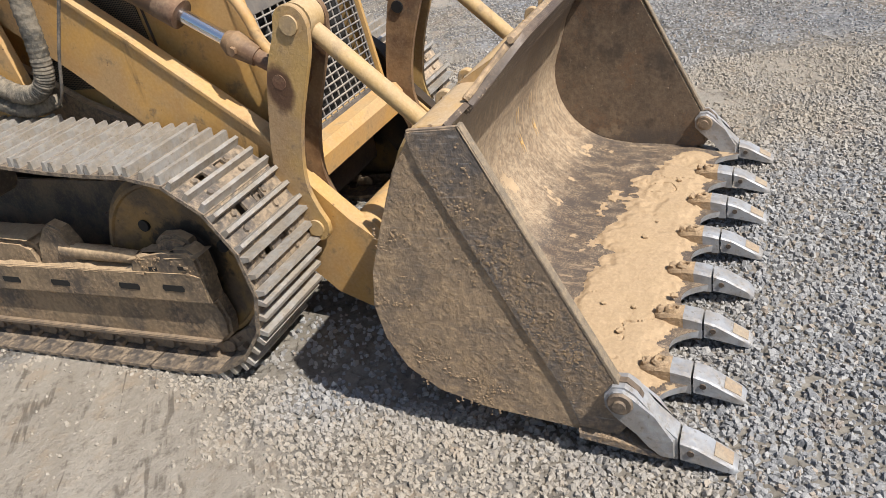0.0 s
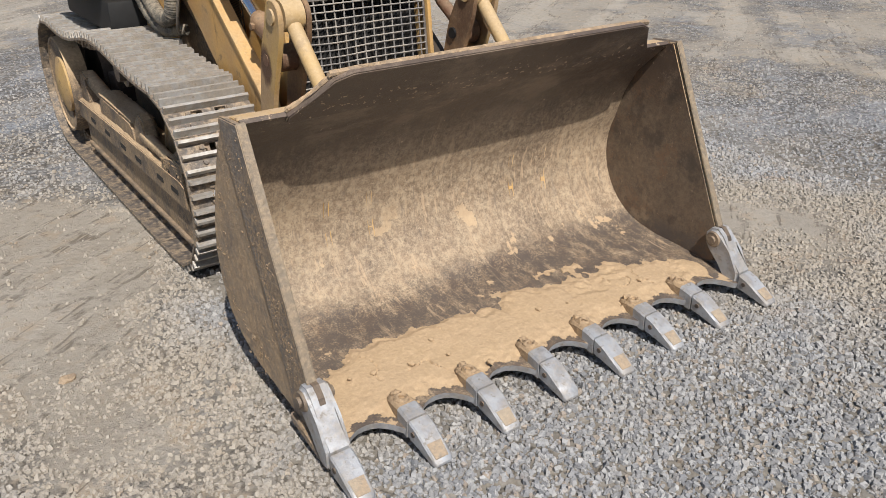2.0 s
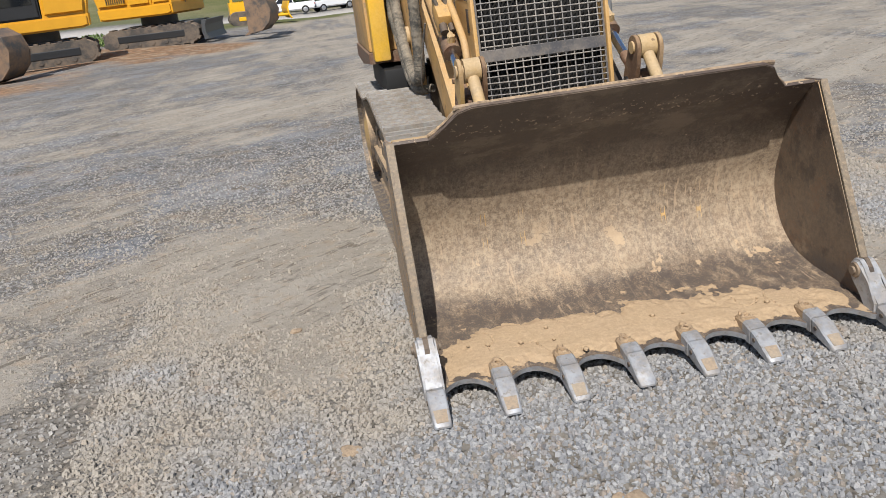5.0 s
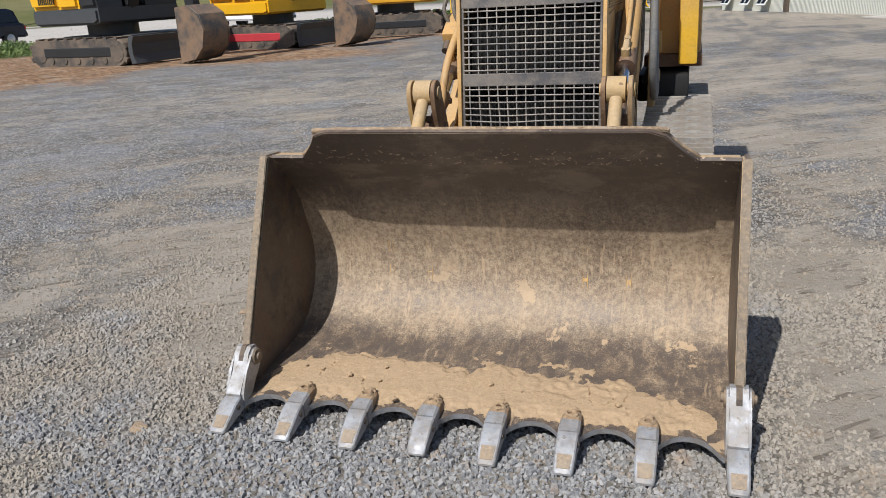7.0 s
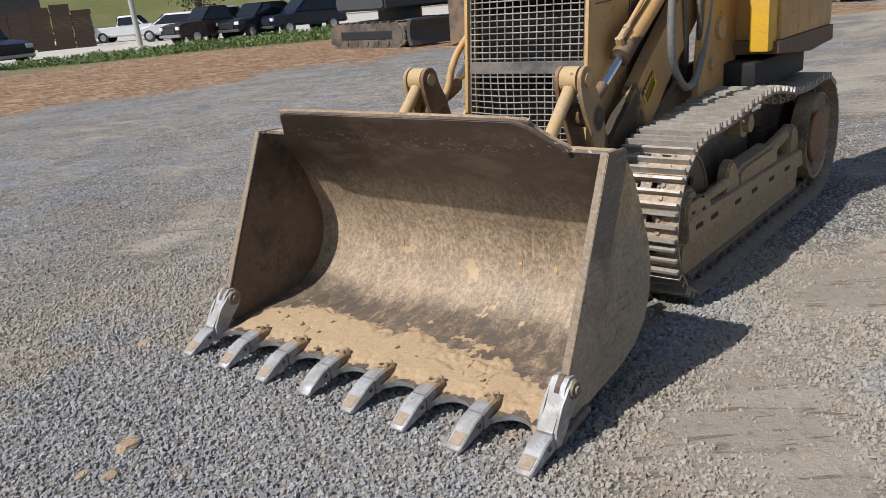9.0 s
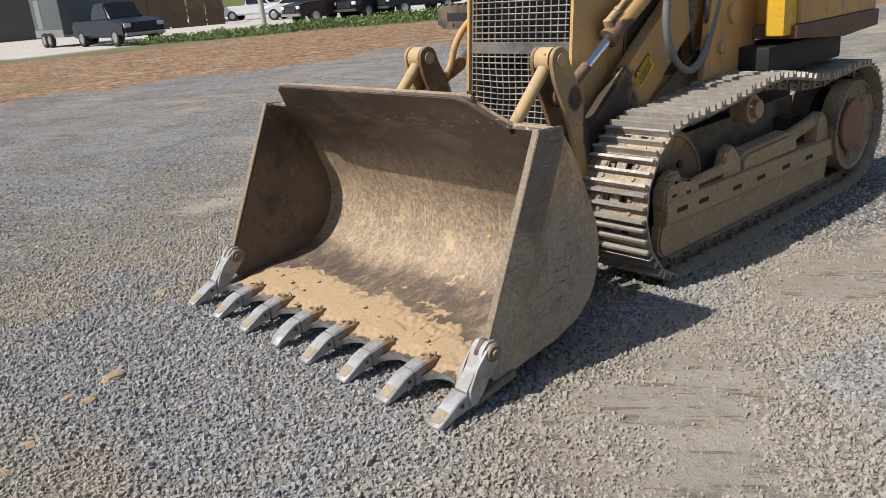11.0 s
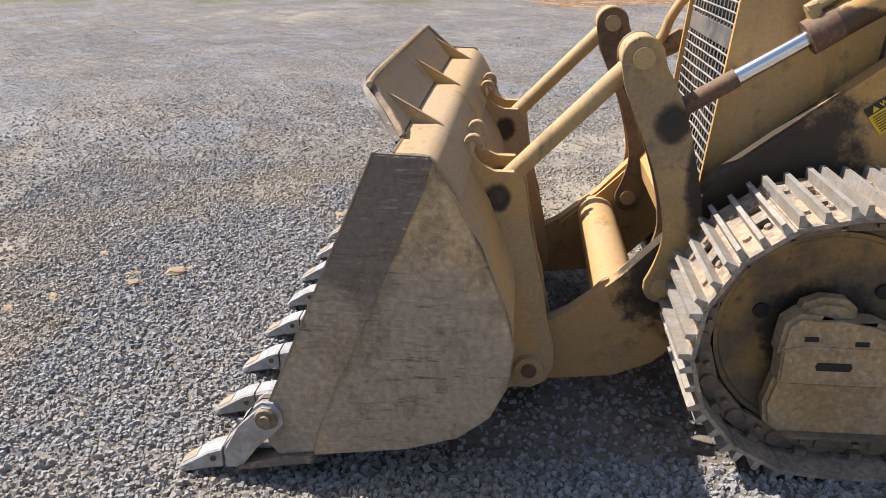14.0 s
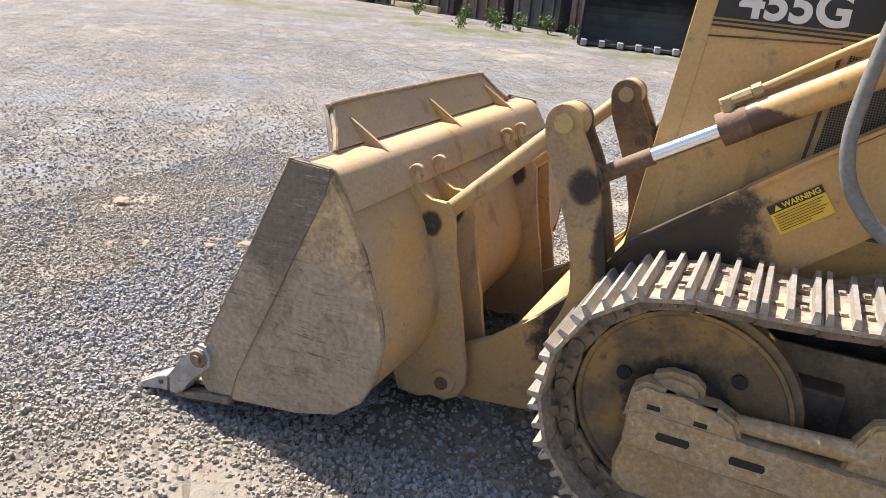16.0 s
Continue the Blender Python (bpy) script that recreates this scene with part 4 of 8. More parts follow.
def idler(track, c, x, s, r, rear):
    """A dished wheel: rim, web, hub; s is the outward side."""
    bm = bmesh.new()
    w = 0.055
    prof = [(0.0, -w * s), (r, -w * s), (r, -0.035 * s), (r + (0.022 if not rear else 0.0), -0.030 * s), (r + (0.022 if not rear else 0.0), 0.030 * s), (r, 0.035 * s), (r, w * s), (r - 0.012, w * s), (r - 0.018, 0.046 * s), (r - 0.030, 0.043 * s), (r - 0.075, 0.031 * s), (0.17, 0.022 * s), (0.115, 0.022 * s), (0.10, 0.050 * s), (0.06, 0.062 * s), (0.0, 0.062 * s)]
    revolve(bm, prof, (x, *c), 56)
    wh = part("sprocket" if rear else "front_idler", bm, M_FRAME if rear else M_WHEEL, track, "worn yellow-brown track wheel", True)
    # front wheel: flat black discs stand for the unlit depth of its holes
    for k in range(3 if not rear else 5):
        a = radians(42 + k * (120 if not rear else 72))
        q = (c[0] + 0.185 * math.cos(a), c[1] + 0.185 * math.sin(a))
        bm = bmesh.new()
        rod(bm, (x + s * 0.020, *q), (x + s * 0.0335, *q), 0.022 if not rear else 0.02, seg=16)
        part("wheel_hole" if not rear else "hub_bolt", bm, M_CORE if not rear else M_RUST, track)
    if rear:
        bm = bmesh.new()
        revolve(bm, [(0.0, 0.030 * s), (0.165, 0.030 * s), (0.165, 0.048 * s), (0.10, 0.066 * s), (0.0, 0.072 * s)], (x, *c), 28)
        part("sprocket_hub", bm, M_HUB if s > 0 else M_LEVER_RUSTY, track, "rusty red sprocket hub" if s > 0 else "yellow sprocket hub", True)
    return wh


def track(s):
    x = s * TX + 0.008

    def slab(prof, a, b, bev=0.006):
        bm = bmesh.new()
        a, b = sorted((x + s * a, x + s * b))
        prism(bm, prof, a, b, bev, 2)
        return bm
    # upper guard plate with a dusty ledge on top, recessed lower plate, foot strip
    tr = part("track", slab([(1.665, 0.285), (1.665, 0.395), (1.72, 0.402), (3.56, 0.372), (3.60, 0.345), (3.60, 0.262)], 0.05, 0.128), (M_FRAME if s < 0 else M_FRAME_LIFTED), loader, "mud-caked steel crawler track", True)
    part("lower_guard", slab([(1.70, 0.105), (1.655, 0.14), (1.645, 0.20), (1.665, 0.283), (3.55, 0.260), (3.52, 0.105)], 0.04, 0.100, 0.012), (M_FRAME if s < 0 else M_FRAME_LIFTED), tr, "dark mud-splashed roller guard", True)
    part("guard_foot", slab([(1.72, 0.100), (1.70, 0.118), (3.50, 0.118), (3.50, 0.100)], 0.095, 0.118, 0.003), M_LINK, tr)
    part("frame_beam", slab([(2.12, 0.16), (2.12, 0.37), (3.5, 0.37), (3.5, 0.16)], -0.09, 0.045, 0.01), (M_FRAME if s < 0 else M_FRAME_LIFTED), tr)
    # slots are black patches, painted for their unlit depth
    for y, z in ((1.80, 0.330), (2.00, 0.325), (2.34, 0.315), (2.60, 0.312), (2.90, 0.308), (3.2, 0.304)):
        bm = bmesh.new()
        prism(bm, [(y - 0.04, z), (y + 0.045, z), (y + 0.05, z + 0.012), (y + 0.045, z + 0.024), (y - 0.04, z + 0.024), (y - 0.045, z + 0.012)], x + s * 0.1285 - 0.0015, x + s * 0.1285 + 0.0015)
        part("frame_slot", bm, M_CORE, tr, "slot in the guard, drawn as a black patch")
    # idler yoke block with packed dirt, small slots and a bearing cap
    part("idler_yoke", slab([(1.655, 0.37), (1.665, 0.46), (1.70, 0.49), (1.76, 0.485), (1.80, 0.465), (1.90, 0.47), (1.955, 0.445), (1.975, 0.40), (1.975, 0.37)], 0.045, 0.125, 0.012), (M_FRAME if s < 0 else M_FRAME_LIFTED), tr, "dirt-packed idler yoke", True)
    part("yoke_cap", slab([(1.70, 0.455), (1.715, 0.505), (1.76, 0.525), (1.825, 0.52), (1.855, 0.495), (1.86, 0.455)], 0.030, 0.095, 0.016), (M_FRAME if s < 0 else M_FRAME_LIFTED), tr, "", True)
    # yoke slots, likewise flat black in place of a shaded recess
    for y, z in ((1.735, 0.415), (1.865, 0.405)):
        bm = bmesh.new()
        prism(bm, [(y - 0.018, z), (y + 0.018, z), (y + 0.018, z + 0.014), (y - 0.018, z + 0.014)], x + s * 0.1255 - 0.0015, x + s * 0.1255 + 0.0015)
        part("yoke_slot", bm, M_CORE, tr)
    bm = bmesh.new()
    rod(bm, (x + s * 0.085, 1.95, 0.430), (x + s * 0.085, 2.30, 0.445), 0.024, 0.032, seg=14)
    part("track_adjuster", bm, (M_FRAME if s < 0 else M_FRAME_LIFTED), tr, "dusty track adjuster rod", True)
    part("adjuster_lug", slab([(2.22, 0.385), (2.235, 0.47), (2.27, 0.535), (2.32, 0.555), (2.36, 0.53), (2.385, 0.47), (2.44, 0.385)], 0.045, 0.105, 0.010), (M_FRAME if s < 0 else M_FRAME_LIFTED), tr, "", True)
    part("adjuster_cover", slab([(2.42, 0.37), (2.44, 0.46), (2.50, 0.485), (3.02, 0.50), (3.08, 0.47), (3.10, 0.37)], -0.02, 0.105, 0.02), (M_FRAME if s < 0 else M_FRAME_LIFTED), tr, "dust-covered adjuster cover", True)
    bm = bmesh.new()
    rod(bm, (x + s * 0.05, 3.05, 0.45), (x + s * 0.05, 3.42, 0.50), 0.040, seg=16)
    part("adjuster_tube", bm, (M_FRAME if s < 0 else M_FRAME_LIFTED), tr, "", True)
    part("frame_lug", slab([(3.34, 0.36), (3.36, 0.52), (3.44, 0.545), (3.50, 0.50), (3.54, 0.36)], 0.02, 0.10, 0.01), (M_FRAME if s < 0 else M_FRAME_LIFTED), tr, "", True)
    # added plate, blocks daylight through the track so its inside stays dark
    part("inner_guard", slab([(1.95, 0.15), (1.95, 0.60), (3.55, 0.62), (3.55, 0.15)], -0.165, -0.15, 0.0), M_LINK, tr, "added plate that keeps the inside of the track dark")
    bm = bmesh.new()
    rod(bm, (x - s * 0.20, *WR), (x - s * 0.055, *WR), 0.24, seg=28)
    part("final_drive", bm, M_DARK, tr, "", True)
    idler(tr, WF, x, s, 0.302, False)
    idler(tr, WR, x + s * 0.095, s, 0.285, True)
    bm = bmesh.new()
    rod(bm, (x - 0.05, 2.64, 0.690), (x + 0.05, 2.64, 0.690), 0.078, seg=22)
    rod(bm, (x + s * 0.05, 2.64, 0.690), (x + s * 0.085, 2.64, 0.690), 0.05, seg=18)
    part("carrier_roller", bm, (M_FRAME if s < 0 else M_FRAME_LIFTED), tr, "", True)
    for k in range(5):
        y = 2.12 + k * 0.34
        bm = bmesh.new()
        rod(bm, (x - 0.07, y, 0.155), (x + 0.07, y, 0.155), 0.088, seg=20)
        part("track_roller", bm, M_LINK, tr, "", True)
    for k in range(N_SHOE):
        u = k * PITCH + 0.03
        p, q = along(u - PITCH * 0.42), along(u + PITCH * 0.42)
        c = (p + q) / 2
        d = (q - p).normalized()
        # outward of the loop
        out = Vector((-d.y, d.x)) if False else Vector((d.y, -d.x))
        m = Matrix(((1, 0, 0, x), (0, -d.x, -out.x * -1, c.x), (0, -d.y, out.y, c.y), (0, 0, 0, 1)))
        m = Matrix(((1, 0, 0, x), (0, d.x, -d.y, c.x), (0, d.y, d.x, c.y), (0, 0, 0, 1)))
        for nm, me in (("track_shoe", SHOE[s]), ("track_link", LINK)):
            ob = new(nm, me)
            ob.parent = tr
            ob.matrix_local = m


for s in (-1, 1):
    track(s)

# ---- body of the loader ----
def body():
    hx = 0.355
    o = 0.015
    # hood sides, top and front rim
    for s in (-1, 1):
        bm = bmesh.new()
        a, b = sorted((o + s * hx, o + s * (hx - 0.02)))
        prism(bm, [(1.512, 0.63), (1.608, 1.545), (1.625, 1.572), (2.75, 1.580), (2.75, 0.63)], a, b, 0.003)
        side = part("hood_side", bm, M_HOOD, loader, "stained yellow engine side panel")
        bm = bmesh.new()
        a, b = sorted((o + s * (hx + 0.001), o + s * (hx + 0.005)))
        prism(bm, [(1.960, 0.90), (2.010, 1.40), (2.50, 1.40), (2.50, 0.90)], a, b)
        part("vent_panel", bm, M_PERF, side, "black perforated vent panel")
        bm = bmesh.new()
        a, b = sorted((o + s * (hx + 0.001), o + s * (hx + 0.0035)))
        prism(bm, [(1.93, 0.85), (1.985, 1.42), (1.995, 1.42), (1.94, 0.85)], a, b)
        prism(bm, [(1.60, 1.405), (1.603, 1.41), (1.985, 1.43), (1.985, 1.425)], a, b)
        part("panel_seam", bm, M_DARK, side)
        bm = bmesh.new()
        a, b = sorted((o + s * (hx + 0.002), o + s * (hx + 0.006)))
        prism(bm, [(1.635, 1.462), (1.648, 1.566), (2.40, 1.574), (2.40, 1.462)], a, b)
        part("model_decal", bm, M_BLACK, side, "black model decal with white figures")
        bm = bmesh.new()
        for z in (1.450, 1.437):
            prism(bm, [(1.633, z), (1.634, z + 0.006), (2.40, z + 0.006), (2.40, z)], a, b)
        part("decal_stripe", bm, M_BLACK, side)
        cu = bpy.data.curves.new("model_number", "FONT")
        cu.body, cu.size, cu.extrude, cu.align_x, cu.offset = "455G", 0.128, 0.001, "LEFT", 0.004
        tmp = new("model_number", cu)
        dg = bpy.context.evaluated_depsgraph_get()
        me = bpy.data.meshes.new_from_object(tmp.evaluated_get(dg))
        bpy.data.objects.remove(tmp)
        me.materials.clear()
        me.materials.append(M_WHITE)
        tx = new("model_number", me)
        tx.parent = side
        tx["label"] = "white model number 455G"
        if s > 0:
            tx.matrix_local = Matrix(((0, 0, 1, o + hx + 0.0075), (1.02, 0, 0, 1.70), (0, 1, 0, 1.472), (0, 0, 0, 1)))
        else:
            tx.matrix_local = Matrix(((0, 0, -1, o - hx - 0.0075), (-1.02, 0, 0, 1.975), (0, 1, 0, 1.472), (0, 0, 0, 1)))
    bm = bmesh.new()
    box(bm, o - hx, o + hx, 1.60, 2.75, 1.565, 1.592, 0.010)
    part("hood_top", bm, M_HOOD, loader, "yellow engine hood top", True)
    # grille frame: yellow rim, dark steel screen
    T = Matrix.Translation((o, 1.498, 0.62)) @ Matrix.Rotation(radians(-6.1), 4, "X")
    H = 0.930
    bm = bmesh.new()
    for a, b in ((-hx - 0.004, -hx + 0.016), (hx - 0.016, hx + 0.004)):
        box(bm, a, b, -0.012, 0.05, 0, H, 0.006, T)
    box(bm, -hx + 0.016, hx - 0.016, -0.012, 0.05, H - 0.022, H, 0.006, T)
    rim = part("grille_rim", bm, M_HOOD, loader, "yellow rim round the radiator guard", True)
    bm = bmesh.new()
    box(bm, -hx + 0.022, hx - 0.022, 0.115, 0.125, 0.0, H - 0.024, 0, T)
    part("radiator_core", bm, M_CORE, rim, "black radiator core")
    bm = bmesh.new()
    n = 56
    strips = [[bm.verts.new(T @ Vector((-hx + 0.03 + (2 * hx - 0.06) * i / n, 0.075 + (0.018 if i % 2 else 0.0), z))) for i in range(n + 1)] for z in (0.01, H - 0.03)]
    for i in range(n):
        bm.faces.new((strips[0][i], strips[0][i + 1], strips[1][i + 1], strips[1][i]))
    part("radiator_matrix", bm, M_FINS, rim, "folded dark radiator fins")
    bm = bmesh.new()
    for z0, z1 in ((H - 0.078, H - 0.023), (0.485, 0.545), (0.0, 0.035)):
        box(bm, -hx + 0.018, hx - 0.018, 0.004, 0.016, z0, z1, 0.003, T)
    for a, b in ((-hx + 0.018, -hx + 0.030), (hx - 0.030, hx - 0.018)):
        box(bm, a, b, 0.005, 0.0145, 0.036, H - 0.079, 0.003, T)
    gr = part("radiator_guard", bm, M_GUARD, rim, "dented steel mesh radiator guard with mud")
    w = hx - 0.030
    nv = 14
    for k in range(nv):
        x = -w + 2 * w * (k + 0.5) / nv
        for z0, z1 in ((0.035, 0.485), (0.545, H - 0.078)):
            bm = bmesh.new()
            pts = []
            for i in range(9):
                f = i / 8
                z = z0 + (z1 - z0) * f
                dy = 0.020 * math.exp(-((x + 0.05) / 0.22) ** 2 - ((z - 0.26) / 0.13) ** 2) + 0.003 * noise.noise((x * 9, z * 9, 1))
                dx = 0.012 * math.exp(-((x + 0.20) / 0.10) ** 2 - ((z - 0.27) / 0.15) ** 2)
                pts.append(T @ Vector((x + dx, 0.005 + dy * 0.8, z)))
            tube(bm, pts, 0.0036, 6, 0, 2)
            part("grille_bar", bm, M_GRILLE, gr)
    for z0, z1, n in ((0.035, 0.485, 15), (0.545, H - 0.078, 10)):
        for k in range(n):
            z = z0 + (z1 - z0) * (k + 0.5) / n
            bm = bmesh.new()
            pts = []
            for i in range(13):
                x = -w + 2 * w * i / 12
                dy = 0.020 * math.exp(-((x + 0.05) / 0.22) ** 2 - ((z - 0.26) / 0.13) ** 2) + 0.003 * noise.noise((x * 9, z * 9, 1))
                dz = -0.010 * math.exp(-((x + 0.12) / 0.15) ** 2 - ((z - 0.30) / 0.1) ** 2)
                pts.append(T @ Vector((x, 0.0025 + dy * 0.8, z + dz)))
            tube(bm, pts, 0.0035, 6, 0, 2)
            part("grille_bar", bm, M_GRILLE, gr)
    # nose below the grille and chassis
    bm = bmesh.new()
    prism(bm, [(1.43, 0.52), (1.415, 0.60), (1.44, 0.635), (1.56, 0.64), (1.56, 0.50)], o - hx - 0.004, o + hx + 0.004, 0.008, 2)
    part("front_crossmember", bm, M_YELLOW, loader, "yellow front crossmember", True)
    bm = bmesh.new()
    box(bm, -0.34, 0.37, 1.60, 3.9, 0.30, 0.66, 0.02)
    part("chassis", bm, M_DARK, loader, "greasy dark chassis")
    for y in (2.05, 3.3):
        bm = bmesh.new()
        box(bm, -0.62, 0.63, y, y + 0.16, 0.36, 0.52, 0.01)
        part("axle_beam", bm, M_DARK, loader)
    for s in (-1, 1):
        bm = bmesh.new()
        a, b = sorted((o + s * 0.375, o + s * 0.41))
        prism(bm, [(1.75, 0.62), (2.40, 0.62), (3.0, 0.70), (3.0, 1.02), (2.60, 1.02), (2.35, 0.86)], a, b, 0.006)
        part("side_frame", bm, M_FRAME, loader, "dusty brown frame side")
        # loader tower
        bm = bmesh.new()
        a, b = sorted((o + s * 0.50, o + s * 0.54))
        prism(bm, [(2.42, 0.86), (2.50, 1.30), (2.62, 1.95), (2.95, 1.95), (3.0, 0.86)], a, b, 0.006)
        tw = part("loader_tower", bm, M_YELLOW, loader, "yellow loader tower plate")
        bm = bmesh.new()
        rod(bm, (o + s * 0.53, 2.72, 1.20), (o + s * 0.56, 2.72, 1.20), 0.06, seg=20)
        part("tower_boss", bm, M_LINKBAR, tw, "", True)
        bm = bmesh.new()
        rod(bm, (o + s * 0.53, 2.60, 1.02), (o + s * 0.56, 2.60, 1.02), 0.035, seg=16)
        part("tower_boss", bm, M_LINKBAR, tw, "", True)
        # rear side tank and fender
        bm = bmesh.new()
        a, b = sorted((o + s * 0.50, o + s * 0.785))
        box(bm, a, b, 3.02, 4.10, 1.10, 1.95, 0.02)
        tk = part("side_tank", bm, M_YELLOW, loader, "faded yellow side tank", True)
        bm = bmesh.new()
        a, b = sorted((o + s * 0.45, o + s * 0.795))
        prism(bm, [(2.95, 1.03), (2.95, 1.10), (4.12, 1.10), (4.12, 1.00), (3.6, 0.98)], a, b, 0.006)
        part("fender_rail", bm, M_RUST, tk, "rusty lower rail of the tank")
        bm = bmesh.new()
        a, b = sorted((o + s * 0.655, o + s * 0.765))
        box(bm, a, b, 2.86, 3.015, 1.05, 1.95, 0.015)
        part("bright_door", bm, M_BRIGHT, loader, "bright yellow access door", True)
        bm = bmesh.new()
        a, b = sorted((o + s * 0.42, o + s * 0.72))
        box(bm, a, b, 2.80, 3.75, 0.84, 1.00, 0.015)
        # near-black colour stands for the unlit void below the tank
        part("under_tank", bm, M_CORE, loader, "guard below the tank, blackened for the dark void there", True)
    # hoses on both sides
    bm = bmesh.new()
    tube(bm, [(0.56, 2.12, 1.75), (0.56, 2.06, 1.35), (0.56, 2.06, 1.15), (0.56, 2.13, 1.02), (0.56, 2.26, 0.94), (0.56, 2.40, 0.99), (0.55, 2.52, 1.16), (0.54, 2.60, 1.35), (0.53, 2.66, 1.75)], 0.020, 12)
    part("hydraulic_hose", bm, M_HOSE_WORN, loader, "looped worn grey hydraulic hose", True)
    for dx, dy in ((0.03, 0.10), (-0.03, 0.04)):
        bm = bmesh.new()
        tube(bm, [(0.50 + dx, 2.32 + dy, 1.85), (0.51 + dx, 2.36 + dy, 1.4), (0.50 + dx, 2.40 + dy, 1.12), (0.46 + dx, 2.5 + dy, 0.98)], 0.016, 10)
        part("hydraulic_hose", bm, M_HOSE, loader, "", True)
    for pts, r in (([(-0.56, 2.98, 1.75), (-0.57, 2.88, 1.42), (-0.57, 2.70, 1.17), (-0.56, 2.54, 1.01), (-0.55, 2.42, 0.955), (-0.54, 2.33, 0.985), (-0.535, 2.295, 1.09), (-0.53, 2.285, 1.35), (-0.53, 2.28, 1.75)], 0.034),
                   ([(-0.58, 3.02, 1.75), (-0.60, 2.96, 1.40), (-0.58, 2.78, 1.14), (-0.57, 2.60, 0.965), (-0.54, 2.46, 0.895), (-0.46, 2.38, 0.90)], 0.026)):
        bm = bmesh.new()
        tube(bm, pts, r, 14, 0.045, 30)
        part("sleeved_hose", bm, M_SLEEVE, loader, "dark hose in a dusty fabric sleeve", True)
    bm = bmesh.new()
    tube(bm, [(-0.50, 2.12, 1.30), (-0.53, 2.20, 1.10), (-0.54, 2.26, 0.95), (-0.50, 2.36, 0.90), (-0.47, 2.46, 0.96)], 0.006, 8)
    part("thin_cable", bm, M_HOSE, loader, "", True)
    bm = bmesh.new()
    box(bm, o - hx - 0.004, o - hx - 0.0005, 1.655, 1.70, 1.25, 1.37, 0.001)
    part("info_plate", bm, M_DARK, loader, "small dark plate on the hood side")
    # warning plate on the one arm
    for s in (1,):
        d = Vector((0, 0.795, 0.606))
        n = Vector((0, -d.z, d.y))
        c = Vector((s * 0.4725 + 0.005, 1.985, 0.975))
        ex = Vector((s * 0.002, 0, 0))

        def patch(name, u0, u1, v0, v1, off, mat, parent, label=""):
            bm = bmesh.new()
            q = [c + ex * off + d * u + n * v for u, v in ((u0, v0), (u1, v0), (u1, v1), (u0, v1))]
            lo, hi = [bm.verts.new(p) for p in q], [bm.verts.new(p + ex) for p in q]
            bm.faces.new(lo), bm.faces.new(hi[::-1])
            for i in range(4):
                bm.faces.new((lo[i], lo[(i + 1) % 4], hi[(i + 1) % 4], hi[i]))
            return part(name, bm, mat, parent, label)
        wp = patch("warning_plate", -0.078, 0.078, -0.042, 0.022, 0, M_WARN, ARMS[s], "yellow warning plate with a black heading")
        patch("warning_heading", -0.078, 0.078, 0.0222, 0.046, 0.3, M_BLACK, ARMS[s], "black heading strip reading WARNING")
        for k in range(7):
            patch("text_bar", -0.070, 0.068 - (0.05 if k == 6 else 0.008 * (k % 3)), 0.013 - k * 0.0076, 0.0143 - k * 0.0076, 1.2, M_BLACK, wp)
        bm = bmesh.new()
        q = [c + ex * 1.4 + d * (u * s if s < 0 else u) + n * v for u, v in ((-0.062, 0.026), (-0.042, 0.026), (-0.052, 0.043))]
        lo, hi = [bm.verts.new(p) for p in q], [bm.verts.new(p + ex * 0.4) for p in q]
        bm.faces.new(lo), bm.faces.new(hi[::-1])
        for i in range(3):
            bm.faces.new((lo[i], lo[(i + 1) % 3], hi[(i + 1) % 3], hi[i]))
        part("warning_triangle", bm, M_WARN, wp)
        cu = bpy.data.curves.new("warning_text", "FONT")
        cu.body, cu.size, cu.extrude, cu.offset = "WARNING", 0.022, 0.0005, 0.0006
        tmp = new("warning_text", cu)
        me = bpy.data.meshes.new_from_object(tmp.evaluated_get(bpy.context.evaluated_depsgraph_get()))
        bpy.data.objects.remove(tmp)
        me.materials.clear()
        me.materials.append(M_WARN)
        tx = new("warning_text", me)
        tx.parent = ARMS[s]
        at = c + ex * 1.6 + (d * -0.036 if s > 0 else d * 0.036) + n * 0.027
        dd = d * s
        tx.matrix_local = Matrix(((0, 0, s, at.x), (dd.y, n.y, 0, at.y), (dd.z, n.z, 0, at.z), (0, 0, 0, 1)))


def perforated():
    m, nt, bs = node_mat("perforated_vent")
    tc = nt.nodes.new("ShaderNodeTexCoord").outputs["Object"]
    v = nt.nodes.new("ShaderNodeTexVoronoi")
    v.inputs["Scale"].default_value, v.inputs["Randomness"].default_value = 140, 0.0
    sp = nt.nodes.new("ShaderNodeSeparateXYZ")
    cb = nt.nodes.new("ShaderNodeCombineXYZ")
    nt.links.new(tc, sp.inputs[0])
    nt.links.new(sp.outputs["Y"], cb.inputs["X"])
    nt.links.new(sp.outputs["Z"], cb.inputs["Y"])
    v.voronoi_dimensions = "2D"
    nt.links.new(cb.outputs[0], v.inputs["Vector"])
    hole = ramp_node(nt, v.outputs["Distance"], 0.30, 0.42)
    nt.links.new(mix_node(nt, hole, (0.006, 0.006, 0.006), (0.16, 0.12, 0.075)), bs.inputs["Base Color"])
    bs.inputs["Roughness"].default_value = 0.6
    return m


M_PERF = perforated()
body()

# ---- ground ----
def smooth(a, b, v):
    t = max(0.0, min(1.0, (v - a) / (b - a)))
    return t * t * (3 - 2 * t)


def lot_side(x, y):
    """Metres past the foot of the grass bank; below 0 is the yard."""
    return (x + 39) * -0.756 + (y - 9) * 0.655 + 5.0 * (1 - smooth(8, 18, y))


